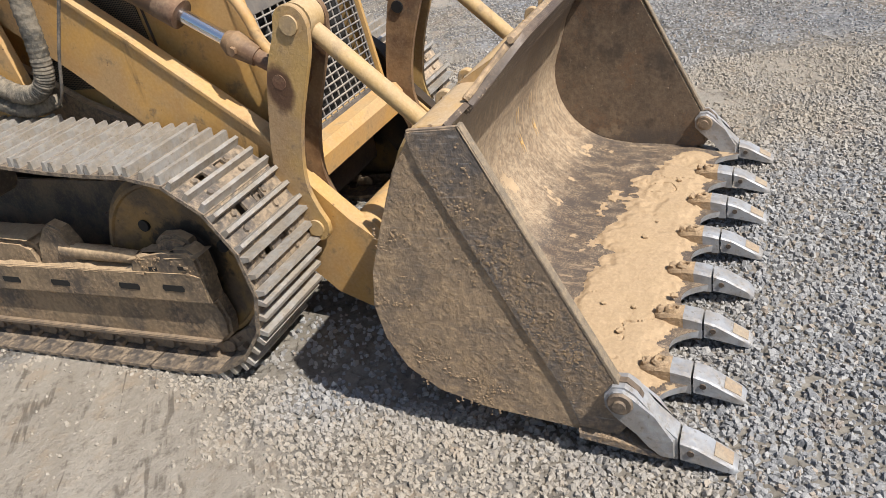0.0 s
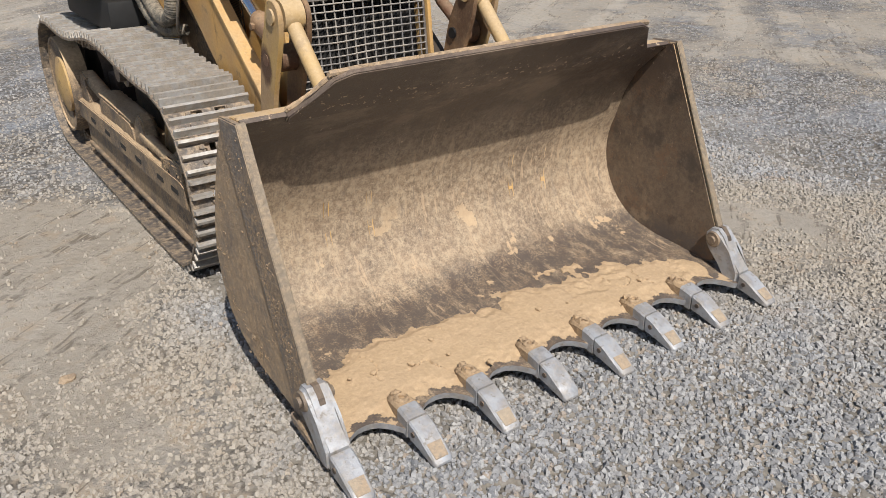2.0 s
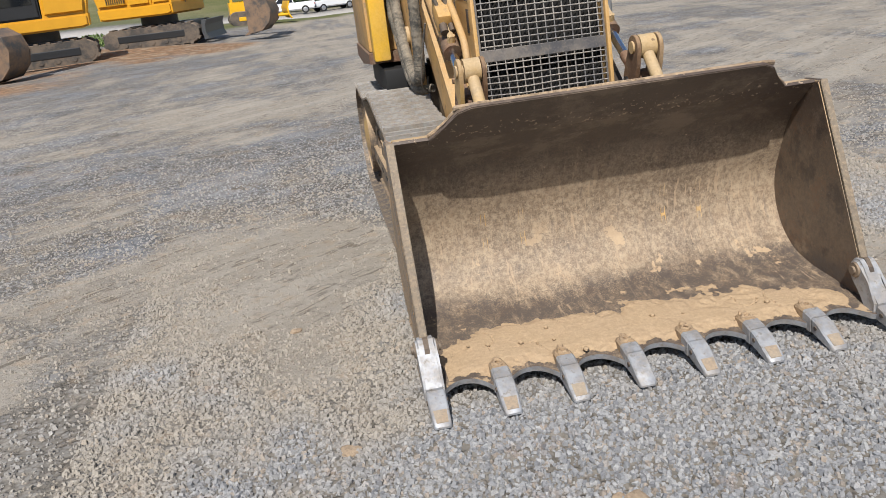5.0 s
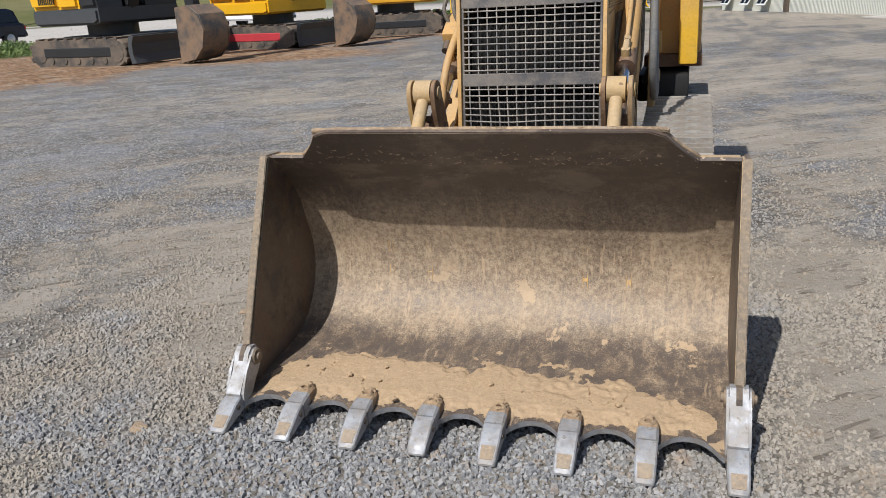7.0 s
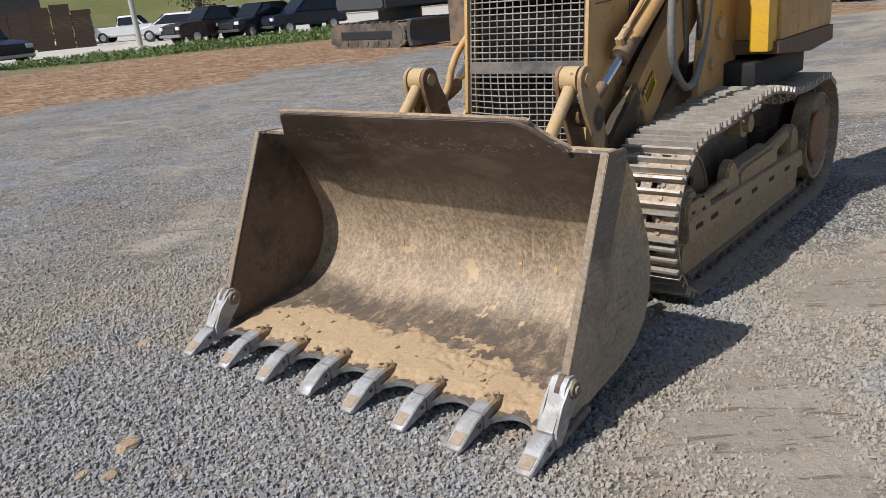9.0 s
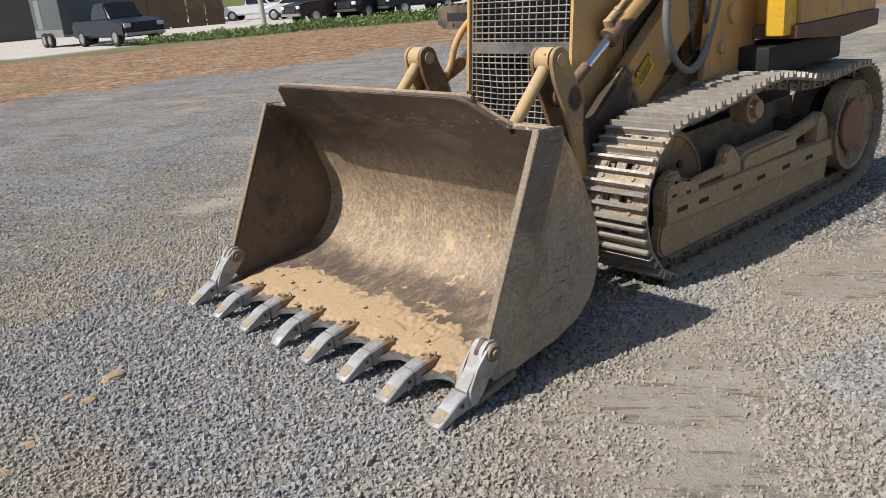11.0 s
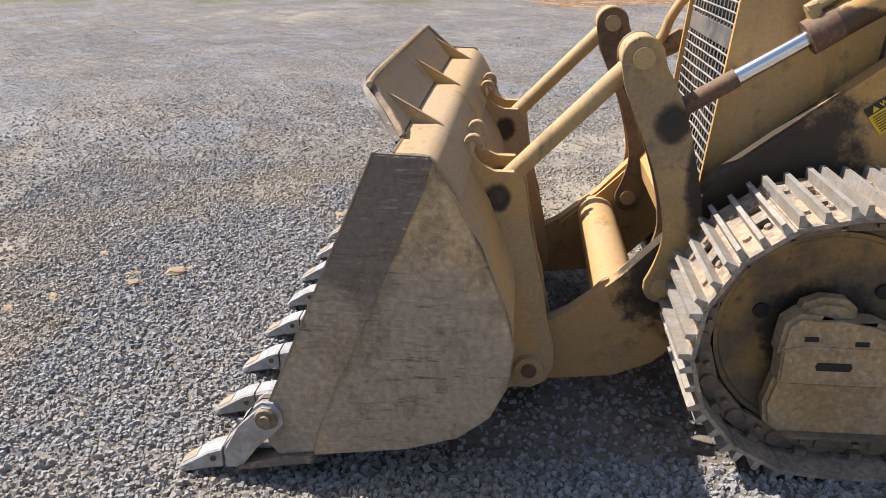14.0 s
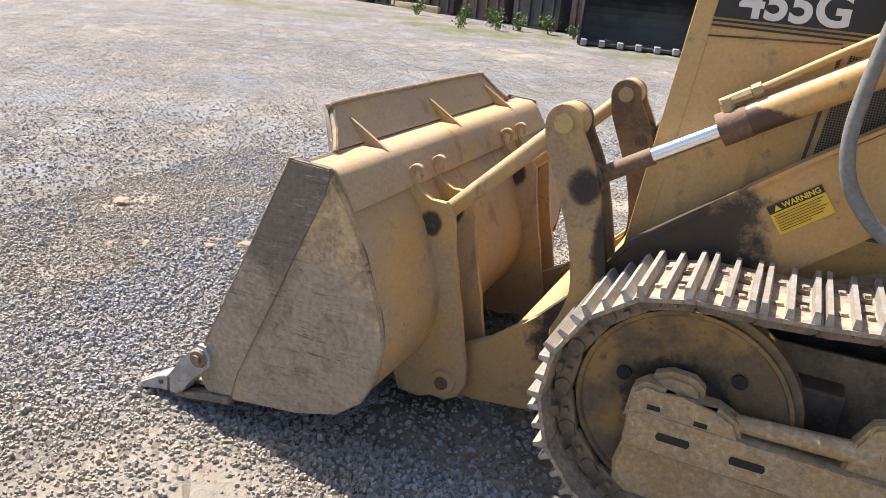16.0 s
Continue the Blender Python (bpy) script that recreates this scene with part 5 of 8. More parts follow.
PATCHES = ((-1.50, 2.35, 0.62, 0.95, 0.85), (1.45, 1.9, 0.42, 1.7, 0.50), (1.75, 0.55, 0.55, 0.5, 0.45), (0.42, -1.02, 0.42, 0.28, 0.55),
           (2.2, -0.1, 0.5, 0.4, 0.45), (-0.6, -1.65, 0.5, 0.35, 0.55), (-1.75, -0.5, 0.45, 0.3, 0.5), (-3.6, -2.6, 1.2, 0.6, 0.4), (-1.3, 0.75, 0.35, 0.6, 0.22), (-1.2, 2.1, 0.45, 0.75, 0.55),
           (1.2, 0.35, 0.3, 0.5, 0.10), (0.0, -0.35, 1.1, 0.45, -0.45), (-2.8, 1.2, 0.8, 0.8, 0.2), (3.2, 2.6, 1.2, 0.9, 0.3))


def dirt_amount(x, y):
    """How much packed tan dirt lies at a spot, 0 gravel to 1 dirt."""
    v = 0.16 + 0.42 * noise.noise((x * 0.33 + 3, y * 0.33, 0.5)) + 0.40 * noise.noise((x * 1.1, y * 1.1, 7.0))
    v += 0.26 * noise.noise((x * 3.7, y * 3.7, 2.0))
    v += 0.42 * smooth(2.5, 7.0, y + 0.55 * x) * smooth(-7, -1, x) + 0.14 * smooth(5, 11, y) * (1 - smooth(-6, -2, x))
    v += (0.14 + 0.14 * smooth(3.0, 6.0, math.hypot(x, y)) * (1 - smooth(5, 10, y))) * noise.noise(((x * 0.8 + y * 0.6) * 0.5, (y * 0.8 - x * 0.6) * 3.2, 11.0))
    for px, py, sx, sy, k in PATCHES:
        d = ((x - px) / sx) ** 2 + ((y - py) / sy) ** 2
        if d < 5:
            v += k * math.exp(-d)
    return max(0.0, min(1.0, v))


def bank_width(x, y):
    a = (x + 39) * 0.655 + (y - 9) * 0.756
    return 2.6 + 6.2 * smooth(4, 26, a)


def clay_amount(x, y):
    g = lot_side(x, y)
    wob = 2.2 * noise.noise((x * 0.16, y * 0.16, 2.0)) + 0.9 * noise.noise((x * 0.7, y * 0.7, 5.0))
    a = (x + 39) * 0.655 + (y - 9) * 0.756
    v = smooth(-16.5, -12.5, g + wob * 1.6) * (1 - smooth(-3.4, -2.4, g)) * (1 - smooth(36, 42, a))
    v = max(v, 0.95 * smooth(-12.5, -15.0, x + wob) * smooth(-1.0, 3.0, y) * (1 - smooth(9.0, 13.0, y)) * (1 - smooth(-3.4, -2.4, g)))
    v = max(v, 0.9 * math.exp(-(((x + 11.0) / 5.0) ** 2 + ((y - 18.5 + wob * 0.4) / 2.8) ** 2)))
    return min(1.0, v)


def grass_amount(x, y):
    g = lot_side(x, y)
    wob = 0.7 * noise.noise((x * 0.4, y * 0.4, 9.0))
    w = bank_width(x, y)
    v = smooth(-3.4, -2.4, g + wob) * (1 - smooth(w - 3.5, w - 2.6, g + wob))
    v = max(v, 0.8 * smooth(-14.5, -16.0, x + wob) * (1 - smooth(-18.5, -20, x)) * smooth(6, 3, y) * smooth(0.45, 0.6, 0.5 + noise.noise((x * 0.9, y * 0.9, 3.3))))
    return max(v, smooth(56, 60, g) * (1 - smooth(64, 65, g)), smooth(72, 73, g), smooth(88, 96, y), smooth(-60, -70, y))


def concrete_amount(x, y):
    g = lot_side(x, y)
    w = bank_width(x, y)
    return max(smooth(w - 3.4, w - 2.6, g) * (1 - smooth(54, 58, g)), smooth(64, 65, g) * (1 - smooth(72, 73, g))) * (1 - smooth(70, 90, y))


def under_stone_shade(x, y):
    """Where loose stones lie thick and the shade between them is painted on the ground."""
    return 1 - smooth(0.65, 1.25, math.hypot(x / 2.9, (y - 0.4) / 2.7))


def ground_height(x, y):
    g = lot_side(x, y)
    h = 0.010 * noise.noise((x * 1.3, y * 1.3, 0.0)) + 0.006 * noise.noise((x * 5.0, y * 5.0, 4.0))
    near = math.exp(-(x * x + (y - 1.5) ** 2) / 9.0)
    h *= 1.0 - 0.6 * near
    h -= 0.014 * smooth(0.02, 0.14, y) * (1 - smooth(0.7, 1.1, y)) * (1 - smooth(0.85, 1.05, abs(x)))
    h -= 0.002 * max(0.0, min(-x, 90) - 8) + 0.034 * max(0.0, min(x, 45) - 7)
    h -= 0.45 * smooth(14, 36, y) * smooth(-9, 1, x) * (1 - smooth(9, 15, x))
    h -= 0.75 * smooth(45, 80, y) * smooth(-24, -6, x) * (1 - smooth(12, 24, x))
    far = max(0.0, g - 74)
    h += 30 * (1 - math.exp(-far / 110.0)) + 0.9 * smooth(20, 60, far) * noise.noise((x * 0.02, y * 0.02, 1.0))
    h += 14 * (1 - math.exp(-max(0.0, y - 95) / 160.0))
    return h


def spread(lo_n, lo_w, hi):
    """Grid lines: even steps near the origin, growing outwards."""
    v = [lo_w * i / lo_n for i in range(lo_n + 1)]
    step = lo_w / lo_n
    while v[-1] < hi:
        step *= 1.085
        v.append(v[-1] + step)
    return [-a for a in v[:0:-1]] + v


def ground_mat():
    m, nt, bs = node_mat("yard_ground")
    geo = nt.nodes.new("ShaderNodeNewGeometry").outputs["Position"]

    def attr(n):
        a = nt.nodes.new("ShaderNodeAttribute")
        a.attribute_name = n
        return a.outputs["Fac"]
    v1 = nt.nodes.new("ShaderNodeTexVoronoi")
    v1.inputs["Scale"].default_value = 42
    nt.links.new(geo, v1.inputs["Vector"])
    sep = nt.nodes.new("ShaderNodeSeparateColor")
    nt.links.new(v1.outputs["Color"], sep.inputs[0])
    stone = mix_node(nt, sep.outputs[0], (0.15, 0.156, 0.165), (0.285, 0.284, 0.282))
    stone = mix_node(nt, math_node(nt, "MULTIPLY", ramp_node(nt, sep.outputs[1], 0.70, 0.95), 0.4), stone, (0.36, 0.29, 0.21))
    # shade between the patterned stones, put into the colour
    gap_shade = ramp_node(nt, v1.outputs["Distance"], 0.34, 0.60)
    far = noise_node(nt, geo, 16, 8, 0.75)
    rough = noise_node(nt, geo, 8.0, 9, 0.85, (1.0, 1.0, 1.0), 4.0)
    stone = mix_node(nt, math_node(nt, "MULTIPLY", ramp_node(nt, far, 0.50, 0.66), 0.65), stone, (0.08, 0.078, 0.075))
    stone = mix_node(nt, math_node(nt, "MULTIPLY", ramp_node(nt, far, 0.46, 0.34), 0.6), stone, (0.50, 0.485, 0.46))
    # dark clumps painted in for the small shadows of far stones
    shadow_clump = noise_node(nt, geo, 26, 5, 0.7, None, 17.0)
    stone = mix_node(nt, math_node(nt, "MULTIPLY", ramp_node(nt, shadow_clump, 0.57, 0.66), 0.7), stone, (0.06, 0.056, 0.052))
    stone = mix_node(nt, math_node(nt, "MULTIPLY", ramp_node(nt, noise_node(nt, geo, 2.1, 6, 0.7, None, 29.0), 0.53, 0.66), 0.5), stone, (0.30, 0.215, 0.14))
    stone = mix_node(nt, math_node(nt, "MULTIPLY", gap_shade, 0.75), stone, (0.085, 0.075, 0.065))
    fine = noise_node(nt, geo, 140, 5, 0.65)
    mid = noise_node(nt, geo, 7, 8, 0.65)
    big = noise_node(nt, geo, 0.8, 6, 0.6)
    dirt = mix_node(nt, fine, (0.26, 0.23, 0.188), (0.415, 0.372, 0.308))
    dirt = mix_node(nt, math_node(nt, "MULTIPLY", ramp_node(nt, mid, 0.5, 0.7), 0.5), dirt, (0.36, 0.265, 0.17))
    dirt = mix_node(nt, math_node(nt, "MULTIPLY", ramp_node(nt, far, 0.52, 0.66), 0.55), dirt, (0.13, 0.105, 0.08))
    turn = nt.nodes.new("ShaderNodeMapping")
    turn.inputs["Rotation"].default_value = (0, 0, radians(-37))
    nt.links.new(geo, turn.inputs["Vector"])
    rut = noise_node(nt, turn.outputs[0], 2.2, 5, 0.62, (0.18, 1.6, 1.0), 6.0)
    gap2 = nt.nodes.new("ShaderNodeMath")
    gap2.operation = "SUBTRACT"
    nt.links.new(rut, gap2.inputs[0])
    gap2.inputs[1].default_value = 0.5
    away = nt.nodes.new("ShaderNodeMath")
    away.operation = "ABSOLUTE"
    nt.links.new(gap2.outputs[0], away.inputs[0])
    line = math_node(nt, "MULTIPLY", ramp_node(nt, away.outputs[0], 0.022, 0.004), ramp_node(nt, mid, 0.44, 0.58))
    stone = mix_node(nt, math_node(nt, "MULTIPLY", ramp_node(nt, noise_node(nt, geo, 1.1, 5, 0.6, None, 61.0), 0.48, 0.60), 0.45), stone, (0.205, 0.222, 0.25))
    da = math_node(nt, "ADD", attr("dirt"), math_node(nt, "MULTIPLY", math_node(nt, "SUBTRACT", mid, 0.5), 1.6))
    dm = ramp_node(nt, da, 0.30, 0.75)
    dust = math_node(nt, "MAXIMUM", dm, math_node(nt, "MULTIPLY", ramp_node(nt, big, 0.45, 0.62), 0.28))
    col = mix_node(nt, math_node(nt, "MULTIPLY", dust, 0.88), stone, dirt)
    # a dark grit tone paints the shade in gaps between loose stones
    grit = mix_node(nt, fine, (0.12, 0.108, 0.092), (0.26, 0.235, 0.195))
    col = mix_node(nt, math_node(nt, "MULTIPLY", line, 0.65), col, (0.085, 0.072, 0.06))
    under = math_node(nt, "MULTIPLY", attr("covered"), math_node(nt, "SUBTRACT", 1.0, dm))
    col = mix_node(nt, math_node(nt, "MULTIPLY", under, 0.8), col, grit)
    clay = mix_node(nt, ramp_node(nt, mid, 0.35, 0.65), (0.13, 0.075, 0.045), (0.40, 0.25, 0.145))
    clay = mix_node(nt, math_node(nt, "MULTIPLY", ramp_node(nt, noise_node(nt, geo, 3.4, 7, 0.7, None, 44.0), 0.52, 0.60), 0.75), clay, (0.095, 0.06, 0.04))
    clay = mix_node(nt, math_node(nt, "MULTIPLY", ramp_node(nt, far, 0.5, 0.62), 0.7), clay, (0.10, 0.065, 0.045))
    clay = mix_node(nt, math_node(nt, "MULTIPLY", ramp_node(nt, noise_node(nt, geo, 1.7, 6, 0.65), 0.5, 0.62), 0.6), clay, (0.36, 0.30, 0.22))
    ca = ramp_node(nt, math_node(nt, "ADD", attr("clay"), math_node(nt, "MULTIPLY", math_node(nt, "SUBTRACT", mid, 0.5), 0.9)), 0.35, 0.7)
    col = mix_node(nt, ca, col, clay)
    grass = mix_node(nt, mid, (0.055, 0.085, 0.022), (0.16, 0.15, 0.06))
    grass = mix_node(nt, ramp_node(nt, noise_node(nt, geo, 0.05, 5, 0.6), 0.42, 0.62), grass, (0.17, 0.155, 0.075))
    col = mix_node(nt, attr("concrete"), col, mix_node(nt, big, (0.42, 0.39, 0.35), (0.52, 0.49, 0.45)))
    col = mix_node(nt, attr("grass"), col, grass)
    mott = nt.nodes.new("ShaderNodeMix")
    mott.data_type, mott.blend_type = "RGBA", "MULTIPLY"
    nt.links.new(math_node(nt, "SUBTRACT", 0.48, math_node(nt, "MULTIPLY", dm, 0.42)), mott.inputs[0])
    nt.links.new(col, mott.inputs[6])
    nt.links.new(mix_node(nt, ramp_node(nt, rough, 0.36, 0.64), (0.55, 0.56, 0.58), (1.40, 1.39, 1.36)), mott.inputs[7])
    groove = nt.nodes.new("ShaderNodeMix")
    groove.data_type, groove.blend_type = "RGBA", "MULTIPLY"
    groove.inputs[0].default_value = 0.35
    nt.links.new(mott.outputs[2], groove.inputs[6])
    nt.links.new(mix_node(nt, ramp_node(nt, rut, 0.38, 0.60), (0.78, 0.76, 0.74), (1.22, 1.22, 1.22)), groove.inputs[7])
    nt.links.new(groove.outputs[2], bs.inputs["Base Color"])
    bs.inputs["Roughness"].default_value = 0.95
    bs.inputs["Specular IOR Level"].default_value = 0.2
    bp = nt.nodes.new("ShaderNodeBump")
    bp.inputs["Strength"].default_value, bp.inputs["Distance"].default_value = 1.0, 0.02
    inv = math_node(nt, "SUBTRACT", 1.0, v1.outputs["Distance"])
    hgt = math_node(nt, "ADD", math_node(nt, "MULTIPLY", inv, math_node(nt, "SUBTRACT", 1.0, math_node(nt, "MULTIPLY", dm, 0.85))), math_node(nt, "ADD", math_node(nt, "MULTIPLY", fine, 0.3), math_node(nt, "MULTIPLY", far, math_node(nt, "SUBTRACT", 1.6, math_node(nt, "MULTIPLY", dm, 1.35)))))
    nt.links.new(hgt, bp.inputs["Height"])
    nt.links.new(bp.outputs[0], bs.inputs["Normal"])
    return m


def ground():
    xs, ys = spread(60, 6.0, 900), spread(60, 6.0, 900)
    nx, ny = len(xs), len(ys)
    co = [(x, y, ground_height(x, y)) for y in ys for x in xs]
    fs = [(j * nx + i, j * nx + i + 1, (j + 1) * nx + i + 1, (j + 1) * nx + i) for j in range(ny - 1) for i in range(nx - 1)]
    me = bpy.data.meshes.new("ground")
    me.from_pydata(co, [], fs)
    for nm, fn in (("dirt", dirt_amount), ("clay", clay_amount), ("grass", grass_amount), ("concrete", concrete_amount), ("covered", under_stone_shade)):
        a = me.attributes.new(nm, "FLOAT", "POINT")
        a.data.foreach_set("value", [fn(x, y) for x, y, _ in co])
    for p in me.polygons:
        p.use_smooth = True
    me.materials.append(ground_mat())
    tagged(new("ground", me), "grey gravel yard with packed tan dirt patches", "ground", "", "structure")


ground()


def stone_mat():
    m, nt, bs = node_mat("crushed_stone")
    geo = nt.nodes.new("ShaderNodeNewGeometry")
    rnd = geo.outputs["Random Per Island"]
    at = nt.nodes.new("ShaderNodeAttribute")
    at.attribute_name = "dirt"
    fine = noise_node(nt, geo.outputs["Position"], 210, 4, 0.65)
    blot = noise_node(nt, geo.outputs["Position"], 2.3, 5, 0.6)
    col = mix_node(nt, rnd, (0.225, 0.230, 0.240), (0.40, 0.398, 0.392))
    wr = nt.nodes.new("ShaderNodeMath")
    wr.operation = "MULTIPLY"
    wr.inputs[1].default_value = 17.31
    nt.links.new(rnd, wr.inputs[0])
    fr = nt.nodes.new("ShaderNodeMath")
    fr.operation = "FRACT"
    nt.links.new(wr.outputs[0], fr.inputs[0])
    col = mix_node(nt, math_node(nt, "MULTIPLY", ramp_node(nt, fr.outputs[0], 0.86, 0.98), 0.6), col, (0.34, 0.26, 0.18))
    col = mix_node(nt, math_node(nt, "MULTIPLY", ramp_node(nt, fr.outputs[0], 0.14, 0.02), 0.7), col, (0.15, 0.155, 0.165))
    dusty = math_node(nt, "ADD", math_node(nt, "MULTIPLY", at.outputs["Fac"], 1.1), math_node(nt, "MULTIPLY", math_node(nt, "SUBTRACT", blot, 0.42), 0.9))
    dusty = ramp_node(nt, math_node(nt, "ADD", dusty, math_node(nt, "MULTIPLY", fine, 0.25)), 0.10, 0.85)
    col = mix_node(nt, math_node(nt, "MULTIPLY", dusty, 0.82), col, (0.385, 0.338, 0.272))
    rust = noise_node(nt, geo.outputs["Position"], 3.4, 6, 0.7, None, 40.0)
    col = mix_node(nt, math_node(nt, "MULTIPLY", ramp_node(nt, rust, 0.58, 0.72), 0.55), col, (0.36, 0.25, 0.16))
    col = mix_node(nt, math_node(nt, "MULTIPLY", ramp_node(nt, fine, 0.52, 0.70), 0.35), col, (0.12, 0.115, 0.11))
    nt.links.new(col, bs.inputs["Base Color"])
    bs.inputs["Roughness"].default_value = 0.88
    bs.inputs["Specular IOR Level"].default_value = 0.12
    bp = nt.nodes.new("ShaderNodeBump")
    bp.inputs["Strength"].default_value, bp.inputs["Distance"].default_value = 0.8, 0.005
    nt.links.new(fine, bp.inputs["Height"])
    nt.links.new(bp.outputs[0], bs.inputs["Normal"])
    return m


M_STONE = stone_mat()


def gravel(name, n, x0, x1, y0, y1, smin, smax, seed, hole=None):
    """Angular crushed stones, joined into one sheet of loose gravel."""
    rng = np.random.default_rng(seed)
    X, Y = rng.uniform(x0, x1, n), rng.uniform(y0, y1, n)
    hidden = (np.abs(X) < 0.82) & (Y > 0.75) & (Y < 3.7) & (rng.uniform(0, 1, n) < 0.8)
    if hole:
        hidden |= (X > hole[0]) & (X < hole[1]) & (Y > hole[2]) & (Y < hole[3])
    X, Y = X[~hidden], Y[~hidden]
    dirt = np.array([dirt_amount(a, b) for a, b in zip(X, Y)])
    far = np.hypot(X / 6.0, (Y - 0.8) / 5.8)
    ok = rng.uniform(0, 1, len(X)) > np.clip((far - 0.45) / 0.55, 0, 1)
    ok &= rng.uniform(0, 1, len(X)) > np.clip((dirt - 0.45) * 2.3, 0, 0.955)
    ok &= np.array([clay_amount(a, b) < 0.4 and grass_amount(a, b) < 0.3 for a, b in zip(X, Y)])
    X, Y, dirt = X[ok], Y[ok], dirt[ok]
    n = len(X)
    Z = np.array([ground_height(a, b) for a, b in zip(X, Y)])
    size = (smin + (smax - smin) * rng.uniform(0, 1, n) ** 1.8) * (1 - 0.45 * np.clip(dirt - 0.25, 0, 1))
    co, loops, starts, marks = [], [], [], []
    base = face = 0
    for k, pick in ((4, slice(0, n // 2)), (5, slice(n // 2, n))):
        m = len(X[pick])
        sz, x, y, z = size[pick], X[pick], Y[pick], Z[pick]
        ang = np.arange(k)[None] * 2 * np.pi / k + rng.uniform(-0.34, 0.34, (m, k))
        rad = 0.5 * rng.uniform(0.72, 1.25, (m, k))
        low = np.stack([rad * np.cos(ang), rad * np.sin(ang) * rng.uniform(0.65, 1, (m, 1)), np.full((m, k), -0.42) + rng.uniform(-0.1, 0.1, (m, k))], -1)
        top = low * np.concatenate([rng.uniform(0.50, 0.85, (m, k, 2)), np.zeros((m, k, 1))], -1)
        top[..., :2] += rng.uniform(-0.12, 0.12, (m, 1, 2))
        top[..., 2] = rng.uniform(0.14, 0.36, (m, k)) * rng.uniform(0.6, 1.3, (m, 1))
        V = np.concatenate([low, top], 1) * sz[:, None, None]
        for i, j in ((1, 2), (0, 2), (0, 1)):
            t = rng.normal(0, 0.26, m)[:, None] if (i, j) != (0, 1) else rng.uniform(0, 6.283, m)[:, None]
            a, b = V[..., i] * np.cos(t) - V[..., j] * np.sin(t), V[..., i] * np.sin(t) + V[..., j] * np.cos(t)
            V[..., i], V[..., j] = a, b
        V += np.stack([x, y, z + sz * rng.uniform(0.02, 0.34, m)], -1)[:, None]
        co.append(V.reshape(-1, 3))
        marks.append(np.repeat(dirt[pick], 2 * k))
        poly = [[i, (i + 1) % k, k + (i + 1) % k, k + i] for i in range(k)]
        flat = np.array(sum(poly, []) + list(range(k, 2 * k)))
        loops.append((flat[None] + base + (np.arange(m) * 2 * k)[:, None]).reshape(-1))
        st = np.array([4 * i for i in range(k)] + [4 * k])
        starts.append((st[None] + face + (np.arange(m) * 5 * k)[:, None]).reshape(-1))
        base += m * 2 * k
        face += m * 5 * k
    co, loops, starts, marks = (np.concatenate(v) for v in (co, loops, starts, marks))
    me = bpy.data.meshes.new(name)
    me.vertices.add(len(co))
    me.vertices.foreach_set("co", co.reshape(-1))
    me.loops.add(len(loops))
    me.loops.foreach_set("vertex_index", loops.astype(np.int32))
    me.polygons.add(len(starts))
    me.polygons.foreach_set("loop_start", starts.astype(np.int32))
    me.update(calc_edges=True)
    me.validate()
    me.shade_flat()
    a = me.attributes.new("dirt", "FLOAT", "POINT")
    a.data.foreach_set("value", marks)
    me.materials.append(M_STONE)
    return tagged(new(name, me), "loose grey crushed stone on the yard", "gravel", "", "stuff")


gravel("gravel", 150000, -2.3, 2.5, -2.0, 2.6, 0.012, 0.031, 11)
gravel("gravel", 170000, -6.0, 6.0, -5.0, 6.6, 0.012, 0.027, 12, (-2.3, 2.5, -2.0, 2.6))


